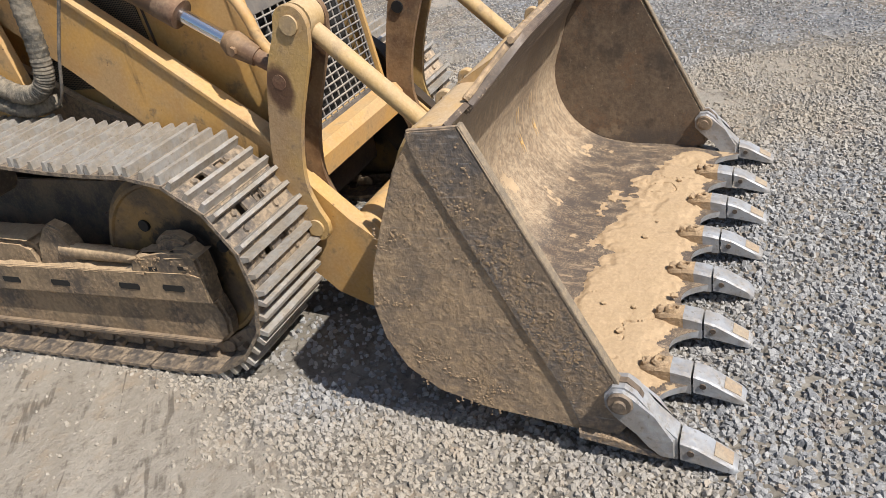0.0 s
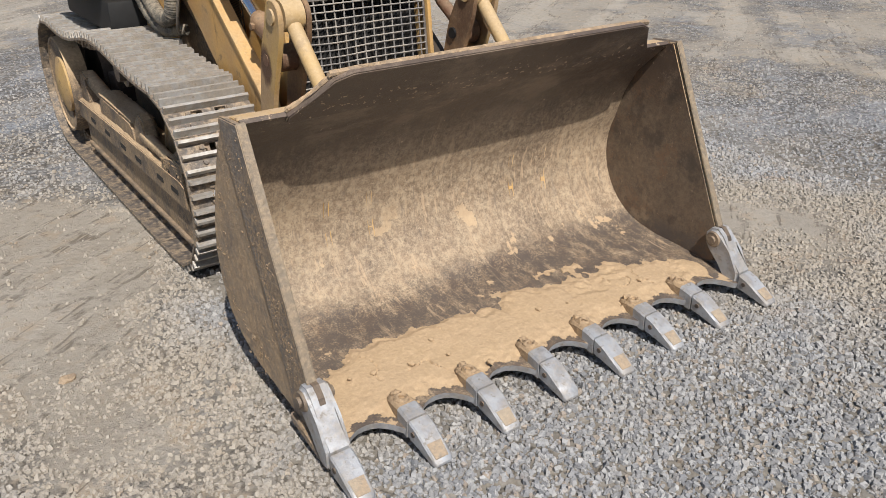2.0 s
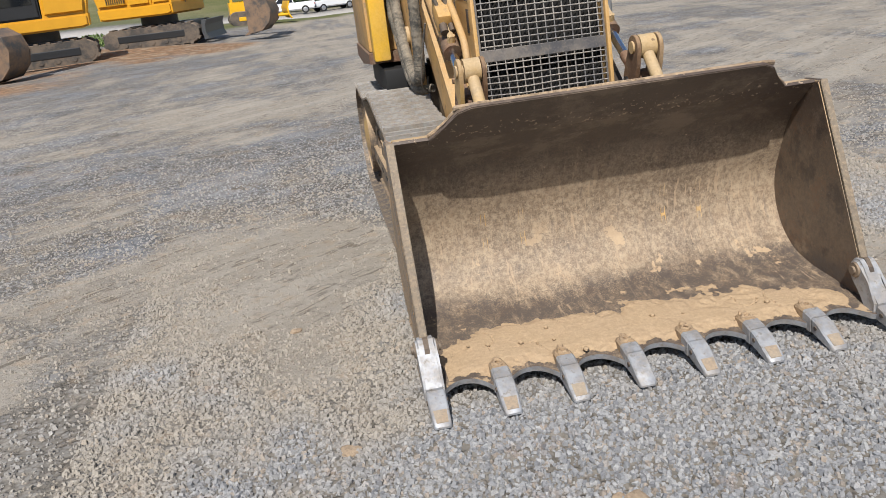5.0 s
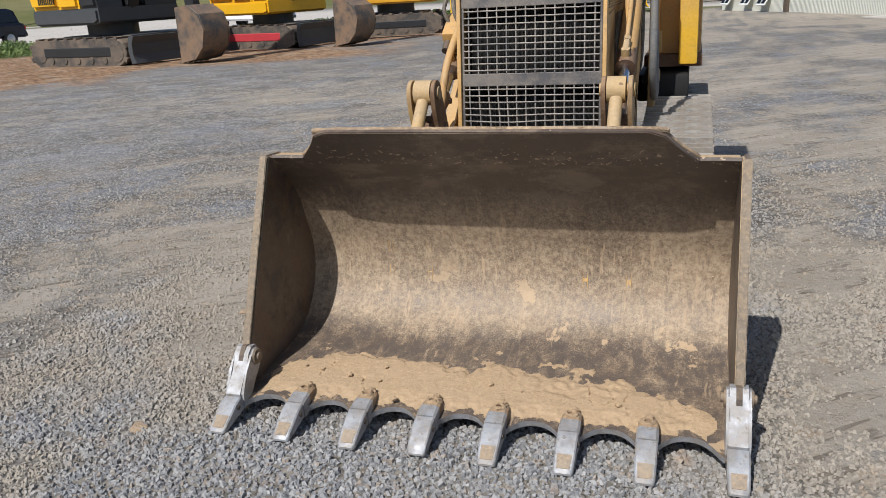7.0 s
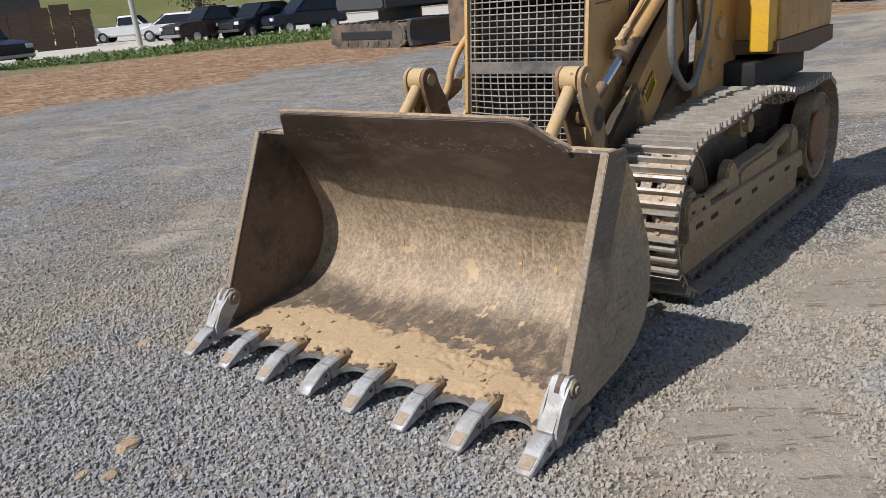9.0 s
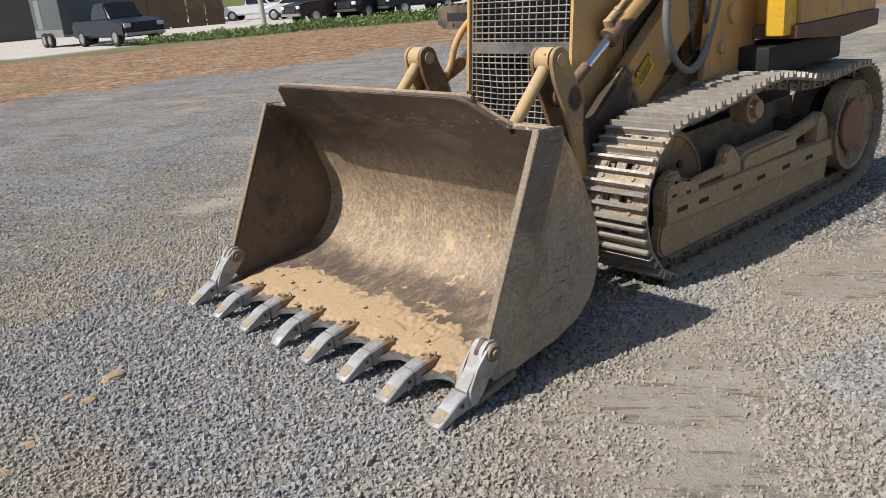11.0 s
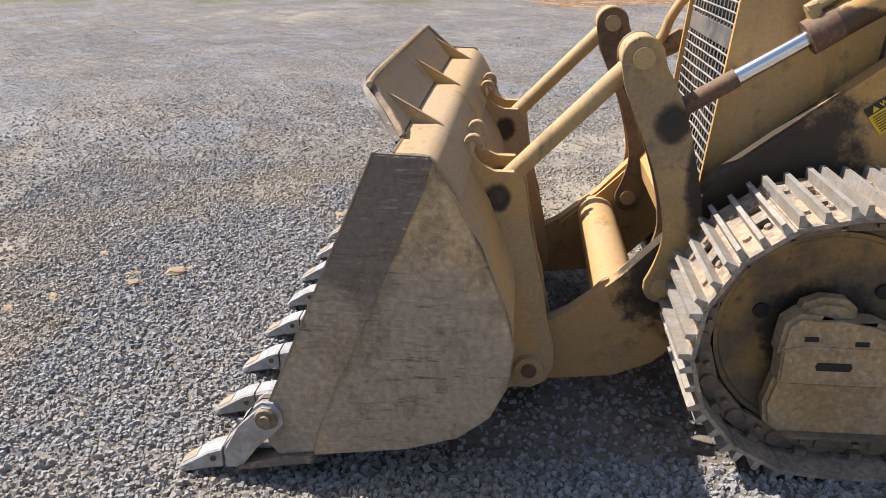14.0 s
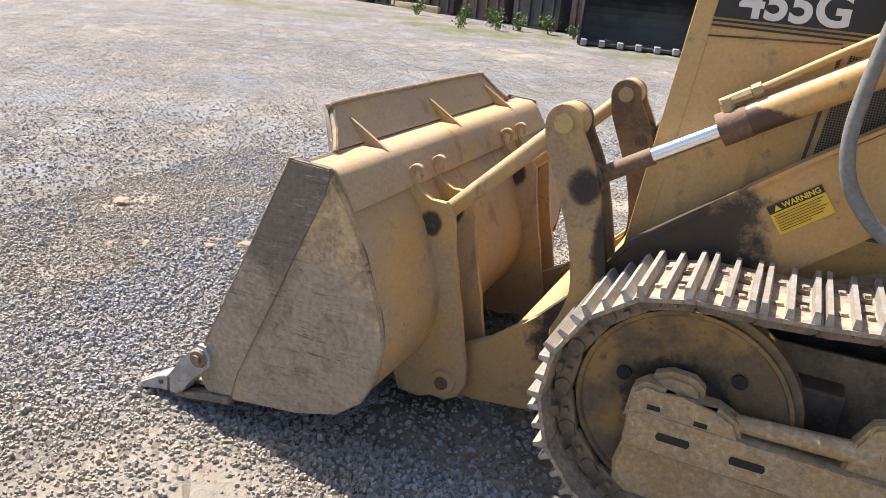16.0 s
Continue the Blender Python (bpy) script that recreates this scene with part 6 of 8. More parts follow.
def grit_field(n, seed, spots):
    """Small three-sided chips farther out, thinning with distance."""
    rng = np.random.default_rng(seed)
    X, Y = [], []
    for cx, cy, sx, sy, share in spots:
        k = int(n * share)
        X.append(rng.normal(cx, sx, k))
        Y.append(rng.normal(cy, sy, k))
    X, Y = np.concatenate(X), np.concatenate(Y)
    dirt = np.array([dirt_amount(a, b) for a, b in zip(X, Y)])
    ok = np.hypot(X / 6.0, (Y - 0.8) / 5.8) > rng.uniform(0.5, 0.9, len(X))
    ok &= rng.uniform(0, 1, len(X)) > np.clip((dirt - 0.35) * 1.6, 0, 0.93)
    ok &= np.array([clay_amount(a, b) < 0.4 and grass_amount(a, b) < 0.3 for a, b in zip(X, Y)])
    X, Y, dirt = X[ok], Y[ok], dirt[ok]
    m = len(X)
    Z = np.array([ground_height(a, b) for a, b in zip(X, Y)])
    size = rng.uniform(0.012, 0.030, m)
    ang = np.arange(3)[None] * 2.0944 + rng.uniform(0, 6.28, (m, 1)) + rng.uniform(-0.4, 0.4, (m, 3))
    rad = size[:, None] * 0.6 * rng.uniform(0.7, 1.3, (m, 3))
    ring = np.stack([X[:, None] + rad * np.cos(ang), Y[:, None] + rad * np.sin(ang), np.repeat((Z - 0.004)[:, None], 3, 1)], -1)
    tip = np.stack([X + rng.normal(0, 0.3, m) * size, Y + rng.normal(0, 0.3, m) * size, Z + size * rng.uniform(0.12, 0.36, m)], -1)[:, None]
    co = np.concatenate([ring, tip], 1).reshape(-1, 3)
    F = (np.array([0, 1, 3, 1, 2, 3, 2, 0, 3])[None] + (np.arange(m) * 4)[:, None]).reshape(-1)
    me = bpy.data.meshes.new("gravel")
    me.vertices.add(len(co))
    me.vertices.foreach_set("co", co.reshape(-1))
    me.loops.add(len(F))
    me.loops.foreach_set("vertex_index", F.astype(np.int32))
    me.polygons.add(m * 3)
    me.polygons.foreach_set("loop_start", np.arange(0, m * 9, 3, dtype=np.int32))
    me.update(calc_edges=True)
    me.validate()
    me.shade_flat()
    a = me.attributes.new("dirt", "FLOAT", "POINT")
    a.data.foreach_set("value", np.repeat(dirt, 4))
    me.materials.append(M_STONE)
    tagged(new("gravel", me), "scattered grey crushed stone farther out on the yard", "gravel", "", "stuff")


grit_field(270000, 31, ((-7.5, -3.0, 4.0, 4.0, 0.36), (-7.5, 6.5, 3.8, 4.0, 0.50), (6.0, 5.0, 2.6, 3.2, 0.05), (-1.0, -6.0, 3.5, 1.6, 0.08)))

# ---- the yard's other things ----
M_EXC = plain("machine_yellow", (0.72, 0.40, 0.01), 0.4, 0, 0.1, 3)
M_EXC2 = plain("machine_orange_yellow", (0.62, 0.31, 0.015), 0.45, 0, 0.15, 3)
M_GREY = plain("machine_grey", (0.055, 0.06, 0.065), 0.5, 0, 0.2, 4)
M_TRACK2 = weathered("far_track_steel", (0.05, 0.047, 0.044), (0.08, 0.07, 0.06), (0.26, 0.19, 0.13), 0.4, 0.5, (0.02, 0.02, 0.02), 0.4, 3, 0.7, 0, 0.3)
M_BOOM = plain("boom_black", (0.02, 0.021, 0.023), 0.45, 0, 0.3, 3)
M_SCOOP = weathered("scoop_steel", (0.09, 0.085, 0.08), (0.13, 0.10, 0.08), (0.30, 0.19, 0.11), 0.6, 0.2, (0.03, 0.03, 0.03), 0.4, 3, 0.5, 0.3, 0.2)
M_GLASS = plain("dark_glass", (0.012, 0.014, 0.017), 0.08, 0, 0.2, 2, 0.0)
M_TYRE = plain("tyre_rubber", (0.02, 0.02, 0.02), 0.8, 0, 0.3, 12)
M_RIM = plain("wheel_rim", (0.45, 0.45, 0.46), 0.35, 0.8, 0.1, 8)
M_RED = plain("red_paint", (0.45, 0.04, 0.05), 0.5, 0, 0.2, 4)
M_LAMP = plain("lamp_glass", (0.62, 0.63, 0.64), 0.15, 0, 0.05, 8)
M_TAIL = plain("tail_lamp", (0.35, 0.01, 0.01), 0.25, 0, 0.1, 8)


def grounded(x, y, heading, s=1.0):
    return Matrix.Translation((x, y, ground_height(x, y))) @ Matrix.Rotation(radians(heading), 4, "Z") @ Matrix.Scale(s, 4)


def excavator(x, y, heading, s, paint, skirt, label, swing=0.0, red=False, reach=5.6):
    top = thing("excavator", (0, 0, 0), label, "excavator", "excavators parked in a row")
    top.matrix_world = grounded(x, y, heading, s)
    R = 0.285
    for sy in (-1, 1):
        bm = bmesh.new()
        y0 = sy * 0.92
        prism(bm, arc(-1.15, R, R, 90, 270, 10) + arc(1.15, R, R, -90, 90, 10), y0 - 0.22, y0 + 0.22, 0.02, 1, "y")
        tr = part("crawler", bm, M_TRACK2, top, "dirty rubber and steel crawler", True)
        bm = bmesh.new()
        box(bm, -1.0, 1.0, y0 - 0.235, y0 + 0.235, 0.20, 0.40, 0.02)
        part("crawler_frame", bm, M_RED if red else M_BOOM, tr)
        for k in range(5):
            bm = bmesh.new()
            xx = -0.8 + k * 0.4
            rod(bm, (xx, y0 - 0.24, 0.13), (xx, y0 + 0.24, 0.13), 0.07, seg=12)
            part("crawler_roller", bm, M_TRACK2, tr, "", True)
        for xx in (-1.15, 1.15):
            bm = bmesh.new()
            rod(bm, (xx, y0 - 0.230, R), (xx, y0 + 0.230, R), 0.20, seg=18)
            part("crawler_wheel", bm, M_TRACK2, tr, "", True)
        for k in range(22):
            a = k / 22 * 2 * (math.pi * R + 2.3)
            if a < 2.3:
                px, pz, an = -1.15 + a, 2 * R, 0
            elif a < 2.3 + math.pi * R:
                t = (a - 2.3) / R
                px, pz, an = 1.15 + R * math.sin(t), R + R * math.cos(t), t
            elif a < 4.6 + math.pi * R:
                px, pz, an = 1.15 - (a - 2.3 - math.pi * R), 0.0, math.pi
            else:
                t = (a - 4.6 - math.pi * R) / R
                px, pz, an = -1.15 - R * math.sin(t), R - R * math.cos(t), math.pi + t
            bm = bmesh.new()
            box(bm, -0.05, 0.05, y0 - 0.225, y0 + 0.225, -0.02, 0.035, 0, Matrix.Translation((px, 0, pz)) @ Matrix.Rotation(an, 4, "Y"))
            part("crawler_pad", bm, M_TRACK2, tr)
    bm = bmesh.new()
    box(bm, -0.9, 1.2, -0.7, 0.7, 0.30, 0.62, 0.05)
    rod(bm, (0, 0, 0.60), (0, 0, 0.88), 0.55, seg=24)
    part("undercarriage", bm, M_GREY, top, "", True)
    bm = bmesh.new()
    prism(bm, [(1.55, 0.03), (1.70, 0.05), (1.62, 0.22), (1.62, 0.45), (1.70, 0.60), (1.55, 0.60), (1.50, 0.3)], -1.15, 1.15, 0.01, 1, "y")
    for sy in (-0.5, 0.5):
        box(bm, 0.9, 1.55, sy - 0.07, sy + 0.07, 0.26, 0.42)
    part("dozer_blade", bm, M_GREY, top, "dark earth-stained dozer blade")
    # upper structure
    bm = bmesh.new()
    prism(bm, [(-1.35, 1.20), (-1.42, 1.55), (-1.38, 1.85), (-1.2, 2.0), (-0.35, 2.02), (-0.3, 1.20)], -1.08, 1.08, 0.09, 3, "y")
    up = part("engine_cover", bm, paint, top, "yellow rounded engine cover", True)
    bm = bmesh.new()
    prism(bm, [(-1.36, 0.90), (-1.38, 1.20), (1.05, 1.20), (1.05, 0.92), (0.9, 0.86), (-1.2, 0.86)], -1.06, 1.06, 0.05, 2, "y")
    part("machine_skirt", bm, skirt, top, "", True)
    bm = bmesh.new()
    prism(bm, [(-0.32, 1.20), (-0.34, 2.0), (0.30, 1.96), (0.42, 1.75), (0.42, 1.20)], -1.075, -0.36, 0.06, 2, "y")
    part("side_panel", bm, paint, top, "", True)
    bm = bmesh.new()
    for k in range(9):
        box(bm, -0.99 + k * 0.07, -0.955 + k * 0.07, -1.095, -1.07, 1.32, 1.85)
    tagged(part("vent_grille", bm, M_BOOM, up, "black vent slats"), "", "", "", "stuff")
    bm = bmesh.new()
    prism(bm, [(-0.28, 1.20), (-0.30, 2.55), (-0.1, 2.70), (0.75, 2.70), (1.02, 1.9), (1.05, 1.20)], 0.12, 1.05, 0.05, 2, "y")
    cab = part("cab", bm, M_BOOM, top, "black operator cab", True)
    bm = bmesh.new()
    prism(bm, [(-0.15, 1.55), (-0.15, 2.5), (0.70, 2.5), (0.93, 1.9), (0.93, 1.55)], 1.052, 1.058, 0, 1, "y")
    part("cab_window", bm, M_GLASS, cab)
    bm = bmesh.new()
    prism(bm, [(0.43, 1.20), (0.43, 1.70), (0.95, 1.62), (1.05, 1.2)], -1.05, -0.35, 0.06, 2, "y")
    part("side_cover", bm, M_BOOM if skirt is M_GREY else paint, top, "", True)
    # boom up and forward, arm out and down, scoop resting on its teeth
    dark = M_BOOM if skirt is M_GREY else paint
    bm = bmesh.new()
    prism(bm, [(0.75, 1.15), (1.1, 1.2), (1.75, 2.9), (2.9, 4.05), (2.75, 4.35), (1.35, 3.25), (0.7, 1.5)], -0.30, -0.02, 0.03, 1, "y")
    bo = part("boom", bm, dark, top, "dark bent boom", True)
    bm = bmesh.new()
    prism(bm, [(2.55, 4.25), (2.95, 4.45), (3.2, 4.2), (reach + 0.12, 1.05), (reach - 0.12, 0.98), (2.75, 3.8)], -0.27, -0.05, 0.03, 1, "y")
    part("dipper_arm", bm, M_BOOM, top, "dark dipper arm", True)
    bm = bmesh.new()
    rod(bm, (0.95, -0.16, 1.15), (1.85, -0.16, 2.75), 0.085, seg=14)
    part("hydraulic_ram", bm, M_GREY, bo, "", True)
    bm = bmesh.new()
    rod(bm, (3.15, -0.16, 4.35), (reach + 0.25, -0.16, 1.75), 0.075, seg=14)
    part("hydraulic_ram", bm, M_GREY, bo, "", True)
    q = reach
    bm = bmesh.new()
    outer = [(q - 0.14, 1.12), (q + 0.22, 1.16), (q + 0.52, 0.98), (q + 0.64, 0.66), (q + 0.55, 0.34), (q + 0.28, 0.10), (q - 0.10, 0.04), (q - 0.16, 0.10),
             (q + 0.20, 0.20), (q + 0.42, 0.42), (q + 0.46, 0.66), (q + 0.34, 0.86), (q + 0.05, 0.92)]
    prism(bm, outer, -0.50, 0.16, 0.02, 1, "y")
    sc = part("digging_bucket", bm, M_SCOOP, top, "earth-stained digging bucket on the ground", True)
    for yy in (-0.515, 0.155):
        bm = bmesh.new()
        prism(bm, outer[:8], yy, yy + 0.02, 0, 1, "y")
        part("bucket_cheek", bm, M_SCOOP, sc)
    for k in range(5):
        bm = bmesh.new()
        yy = -0.46 + k * 0.145
        prism(bm, [(q - 0.32, 0.0), (q - 0.14, 0.11), (q - 0.02, 0.10), (q - 0.12, 0.02)], yy - 0.035, yy + 0.035, 0, 1, "y")
        part("digging_tooth", bm, M_SCOOP, sc)
    turn = Matrix.Rotation(radians(swing), 4, "Z")
    for ch in top.children:
        if not ch.name.startswith(("crawler", "undercarriage", "dozer_blade")):
            ch.matrix_local = turn
    return top


excavator(-15.9, 18.65, -8, 1.32, M_EXC, M_GREY, "yellow and grey excavator with its blade down on bare clay", -9, False, 3.0)
excavator(-13.0, 23.2, -8, 1.25, M_EXC, M_EXC, "yellow excavator with a red undercarriage and lowered blade", -13, True, 3.0)
excavator(-10.2, 27.8, 192, 1.30, M_EXC2, M_EXC2, "large yellow excavator with its bucket on the ground", 0, False, 3.4)
excavator(-7.0, 33.5, -8, 1.35, M_EXC2, M_EXC2, "orange-yellow excavator at the end of the parked row", -12, False, 3.2)


def dozer(x, y, heading):
    top = thing("bulldozer", (0, 0, 0), "yellow bulldozer with a raised curved blade", "bulldozer")
    top.matrix_world = grounded(x, y, heading)
    for sy in (-1, 1):
        bm = bmesh.new()
        prism(bm, arc(-1.0, 0.42, 0.42, 90, 270, 8) + arc(1.0, 0.38, 0.38, -90, 90, 8), sy * 0.85 - 0.22, sy * 0.85 + 0.22, 0.03, 1, "y")
        tr = part("crawler", bm, M_TRACK2, top, "dark crawler", True)
        bm = bmesh.new()
        box(bm, -0.9, 0.9, sy * 0.85 - 0.24, sy * 0.85 + 0.24, 0.30, 0.52, 0.02)
        part("crawler_frame", bm, M_EXC, tr)
    bm = bmesh.new()
    prism(bm, [(-1.3, 0.6), (-1.3, 1.35), (0.0, 1.35), (0.15, 1.6), (1.35, 1.5), (1.4, 0.6)], -0.6, 0.6, 0.05, 2, "y")
    part("machine_body", bm, M_EXC, top, "", True)
    for px in (-1.1, -0.05):
        for py in (-0.52, 0.52):
            bm = bmesh.new()
            rod(bm, (px, py, 1.3), (px, py, 2.5), 0.05, seg=8)
            part("canopy_post", bm, M_EXC, top)
    bm = bmesh.new()
    box(bm, -1.3, 0.15, -0.7, 0.7, 2.5, 2.6, 0.04)
    part("canopy", bm, M_EXC, top, "", True)
    bm = bmesh.new()
    prism(bm, [(2.05, 0.12), (1.88, 0.35), (1.86, 0.75), (2.02, 1.1), (2.08, 1.08), (1.94, 0.74), (1.96, 0.38), (2.12, 0.14)], -1.35, 1.35, 0.01, 1, "y")
    part("blade", bm, M_EXC, top, "curved yellow blade", True)
    for sy in (-1, 1):
        bm = bmesh.new()
        rod(bm, (0.4, sy * 1.12, 0.42), (1.95, sy * 1.12, 0.35), 0.08, seg=10)
        part("push_arm", bm, M_EXC, top, "", True)


dozer(-4.0, 47.5, 8)


def car(name, x, y, heading, colour, label, kind="suv", rough=0.25):
    """Front is +x. kinds: suv, van, pickup."""
    top = thing(name, (0, 0, 0), label, "pickup truck" if kind == "pickup" else "car", "vehicles parked in the lot")
    top.matrix_world = grounded(x, y, heading)
    paint = plain(name + "_paint", colour, rough, 0.0, 0.06, 2, 0.0)
    W, L = 0.95, 2.45
    if kind == "pickup":
        L = 2.85
        prof = [(-L, 0.45), (-L, 1.12), (-0.62, 1.12), (-0.55, 1.12), (1.15, 1.15), (2.35, 1.10), (L, 0.98), (L + 0.02, 0.50), (L - 0.1, 0.38), (-L + 0.1, 0.38)]
        cab = [(-0.78, 1.12), (-0.62, 1.78), (-0.45, 1.86), (0.62, 1.86), (1.28, 1.14)]
        glass = [(-0.66, 1.18), (-0.54, 1.72), (0.56, 1.74), (1.12, 1.18)]
        wx = 1.85
    elif kind == "van":
        prof = [(-L, 0.5), (-L + 0.02, 1.0), (-2.3, 1.05), (1.2, 1.05), (2.2, 0.92), (L, 0.70), (L, 0.42), (-L, 0.36)]
        cab = [(-2.36, 1.03), (-2.15, 1.66), (-1.9, 1.74), (0.35, 1.72), (1.45, 1.02)]
        glass = [(-2.12, 1.10), (-2.0, 1.58), (0.28, 1.62), (1.12, 1.08)]
        wx = 1.5
    else:
        prof = [(-L + 0.05, 0.5), (-L, 1.05), (-2.3, 1.10), (0.95, 1.12), (2.25, 1.05), (L, 0.90), (L, 0.46), (-L, 0.40)]
        cab = [(-2.32, 1.10), (-2.05, 1.76), (-1.8, 1.84), (0.05, 1.84), (0.95, 1.12)]
        glass = [(-2.06, 1.17), (-1.92, 1.70), (0.0, 1.74), (0.72, 1.17)]
        wx = 1.48
    bm = bmesh.new()
    prism(bm, prof, -W, W, 0.11, 3, "y")
    part("car_body", bm, paint, top, "", True)
    bm = bmesh.new()
    prism(bm, cab, -W + 0.13, W - 0.13, 0.09, 3, "y")
    z0, z1 = cab[0][1], max(q[1] for q in cab)

    def lean_in(bm):
        for v in bm.verts:
            v.co.y *= 1 - 0.17 * max(0.0, (v.co.z - z0) / (z1 - z0))
    lean_in(bm)
    cb = part("cabin", bm, paint, top, "", True)
    for sy in (-1, 1):
        bm = bmesh.new()
        a, b = sorted((sy * (W - 0.128), sy * (W - 0.121)))
        prism(bm, glass, a, b, 0, 1, "y")
        lean_in(bm)
        part("side_window", bm, M_GLASS, cb)
    for (ax, az), (bx, bz) in ((cab[-1], cab[-2]), (cab[0], cab[1])):
        bm = bmesh.new()
        n = Vector((bz - az, 0, -(bx - ax))).normalized()
        if n.x * (1 if ax > 0 else -1) < 0:
            n = -n
        p = [Vector((ax + (bx - ax) * f, sy * (W - 0.24), az + (bz - az) * f)) + n * 0.006 for f, sy in ((0.1, -1), (0.1, 1), (0.93, 1), (0.93, -1))]
        lo, hi = [bm.verts.new(q) for q in p], [bm.verts.new(q + n * 0.006) for q in p]
        bm.faces.new(lo), bm.faces.new(hi[::-1])
        for i in range(4):
            bm.faces.new((lo[i], lo[(i + 1) % 4], hi[(i + 1) % 4], hi[i]))
        part("windscreen", bm, M_GLASS, cb)
    for sx in (-1, 1):
        for sy in (-1, 1):
            bm = bmesh.new()
            rod(bm, (sx * wx, sy * (W - 0.22), 0.38), (sx * wx, sy * (W + 0.01), 0.38), 0.38, seg=22)
            wh = part("wheel", bm, M_TYRE, top, "", True)
            bm = bmesh.new()
            rod(bm, (sx * wx, sy * (W + 0.005), 0.38), (sx * wx, sy * (W + 0.025), 0.38), 0.24, 0.20, 16)
            part("rim", bm, M_RIM, wh, "", True)
            bm = bmesh.new()
            e = max(q[0] for q in prof) if sx > 0 else min(q[0] for q in prof)
            box(bm, e - 0.05, e + 0.03, sy * 0.75 - 0.15, sy * 0.75 + 0.15, 0.78, 0.95, 0.02)
            part("headlight" if sx > 0 else "tail_light", bm, M_LAMP if sx > 0 else M_TAIL, top)
    bm = bmesh.new()
    e = max(q[0] for q in prof)
    box(bm, e - 0.05, e + 0.03, -0.5, 0.5, 0.60, 0.90, 0.02)
    part("front_grille", bm, M_BOOM, top)
    bm = bmesh.new()
    box(bm, e - 0.06, e + 0.09, -0.9, 0.9, 0.42, 0.56, 0.03)
    e = min(q[0] for q in prof)
    part("bumper", bm, M_GREY if kind != "pickup" else M_RIM, top, "", True)
    bm = bmesh.new()
    box(bm, e - 0.09, e + 0.06, -0.9, 0.9, 0.44, 0.58, 0.03)
    part("bumper", bm, M_GREY, top, "", True)
    if kind == "pickup":
        bm = bmesh.new()
        box(bm, -2.72, -0.80, -0.78, 0.78, 1.115, 1.125)
        part("truck_bed", bm, M_BOOM, top)
    return top


car("minivan", -46.6, 30.5, 215, (0.50, 0.50, 0.52), "silver minivan parked on the pale lot", "van")
car("pickup_truck", -55.5, 32.5, 40, (0.66, 0.67, 0.70), "white and blue pickup truck on the lot", "pickup")
car("pickup_truck", -38.6, 28.6, -84, (0.74, 0.74, 0.73), "white work truck with a dark bed", "pickup")
car("pickup_truck", -36.4, 26.2, 270, (0.022, 0.008, 0.010), "dark red pickup truck", "pickup")
car("sport_utility_car", -35.2, 28.2, 280, (0.012, 0.013, 0.016), "black sport utility car", "suv")
car("sport_utility_car", -33.4, 30.0, 262, (0.010, 0.012, 0.03), "dark blue sport utility car", "suv")
car("pickup_truck", -35.2, 13.2, 2, (0.010, 0.014, 0.028), "dark blue pickup truck hitched to a trailer", "pickup", 0.4)
car("hatchback", -24.0, 41.0, 170, (0.72, 0.72, 0.73), "white car behind the excavators", "suv")
car("pickup_truck", 15.2, 26.6, 25, (0.008, 0.008, 0.012), "black pickup truck on the gravel yard", "pickup", 0.15)
car("pickup_truck", -2.55, 84.0, 178, (0.75, 0.75, 0.74), "white pickup truck at the far end of the yard", "pickup")
car("sport_utility_car", 2.2, 86.0, 200, (0.70, 0.71, 0.72), "white sport utility car", "suv")
car("sport_utility_car", 6.0, 88.0, 190, (0.02, 0.025, 0.03), "dark sport utility car", "suv")


def box_trailer():
    top = thing("cargo_trailer", (0, 0, 0), "grey enclosed cargo trailer behind a pickup truck", "trailer")
    top.matrix_world = grounded(-40.9, 13.0, 182)
    grey = plain("trailer_grey", (0.075, 0.09, 0.095), 0.5, 0, 0.1, 2)
    pale = plain("trailer_trim", (0.24, 0.25, 0.25), 0.4, 0.3, 0.1, 4)
    bm = bmesh.new()
    box(bm, -1.9, 1.9, -1.0, 1.0, 0.50, 2.5, 0.05)
    part("trailer_box", bm, grey, top, "", True)
    for x, y0, y1 in ((-1.93, -1.0, 1.0),):
        bm = bmesh.new()
        box(bm, x - 0.01, x + 0.02, y0, y1, 0.48, 0.62, 0.01)
        part("trailer_sill", bm, pale, top)
    for sy in (-1, 1):
        bm = bmesh.new()
        box(bm, -1.9, 1.9, sy * 1.005 - 0.01, sy * 1.005 + 0.01, 0.48, 0.85)
        part("trailer_skirt", bm, pale, top)
        for sx in (-0.3, 0.45):
            bm = bmesh.new()
            rod(bm, (sx, sy * 0.98, 0.36), (sx, sy * 1.16, 0.36), 0.35, seg=20)
            w = part("wheel", bm, M_TYRE, top, "", True)
            bm = bmesh.new()
            rod(bm, (sx, sy * 1.16, 0.36), (sx, sy * 1.175, 0.36), 0.2, seg=16)
            part("rim", bm, M_RIM, w, "", True)
        bm = bmesh.new()
        box(bm, 0.6, 1.3, sy * 1.01 - 0.008, sy * 1.01 + 0.008, 0.9, 2.3, 0.005)
        part("trailer_door", bm, pale, top)
    bm = bmesh.new()
    rod(bm, (-1.9, 0, 0.45), (-3.0, 0, 0.5), 0.05, seg=8)
    part("drawbar", bm, M_GREY, top)


box_trailer()


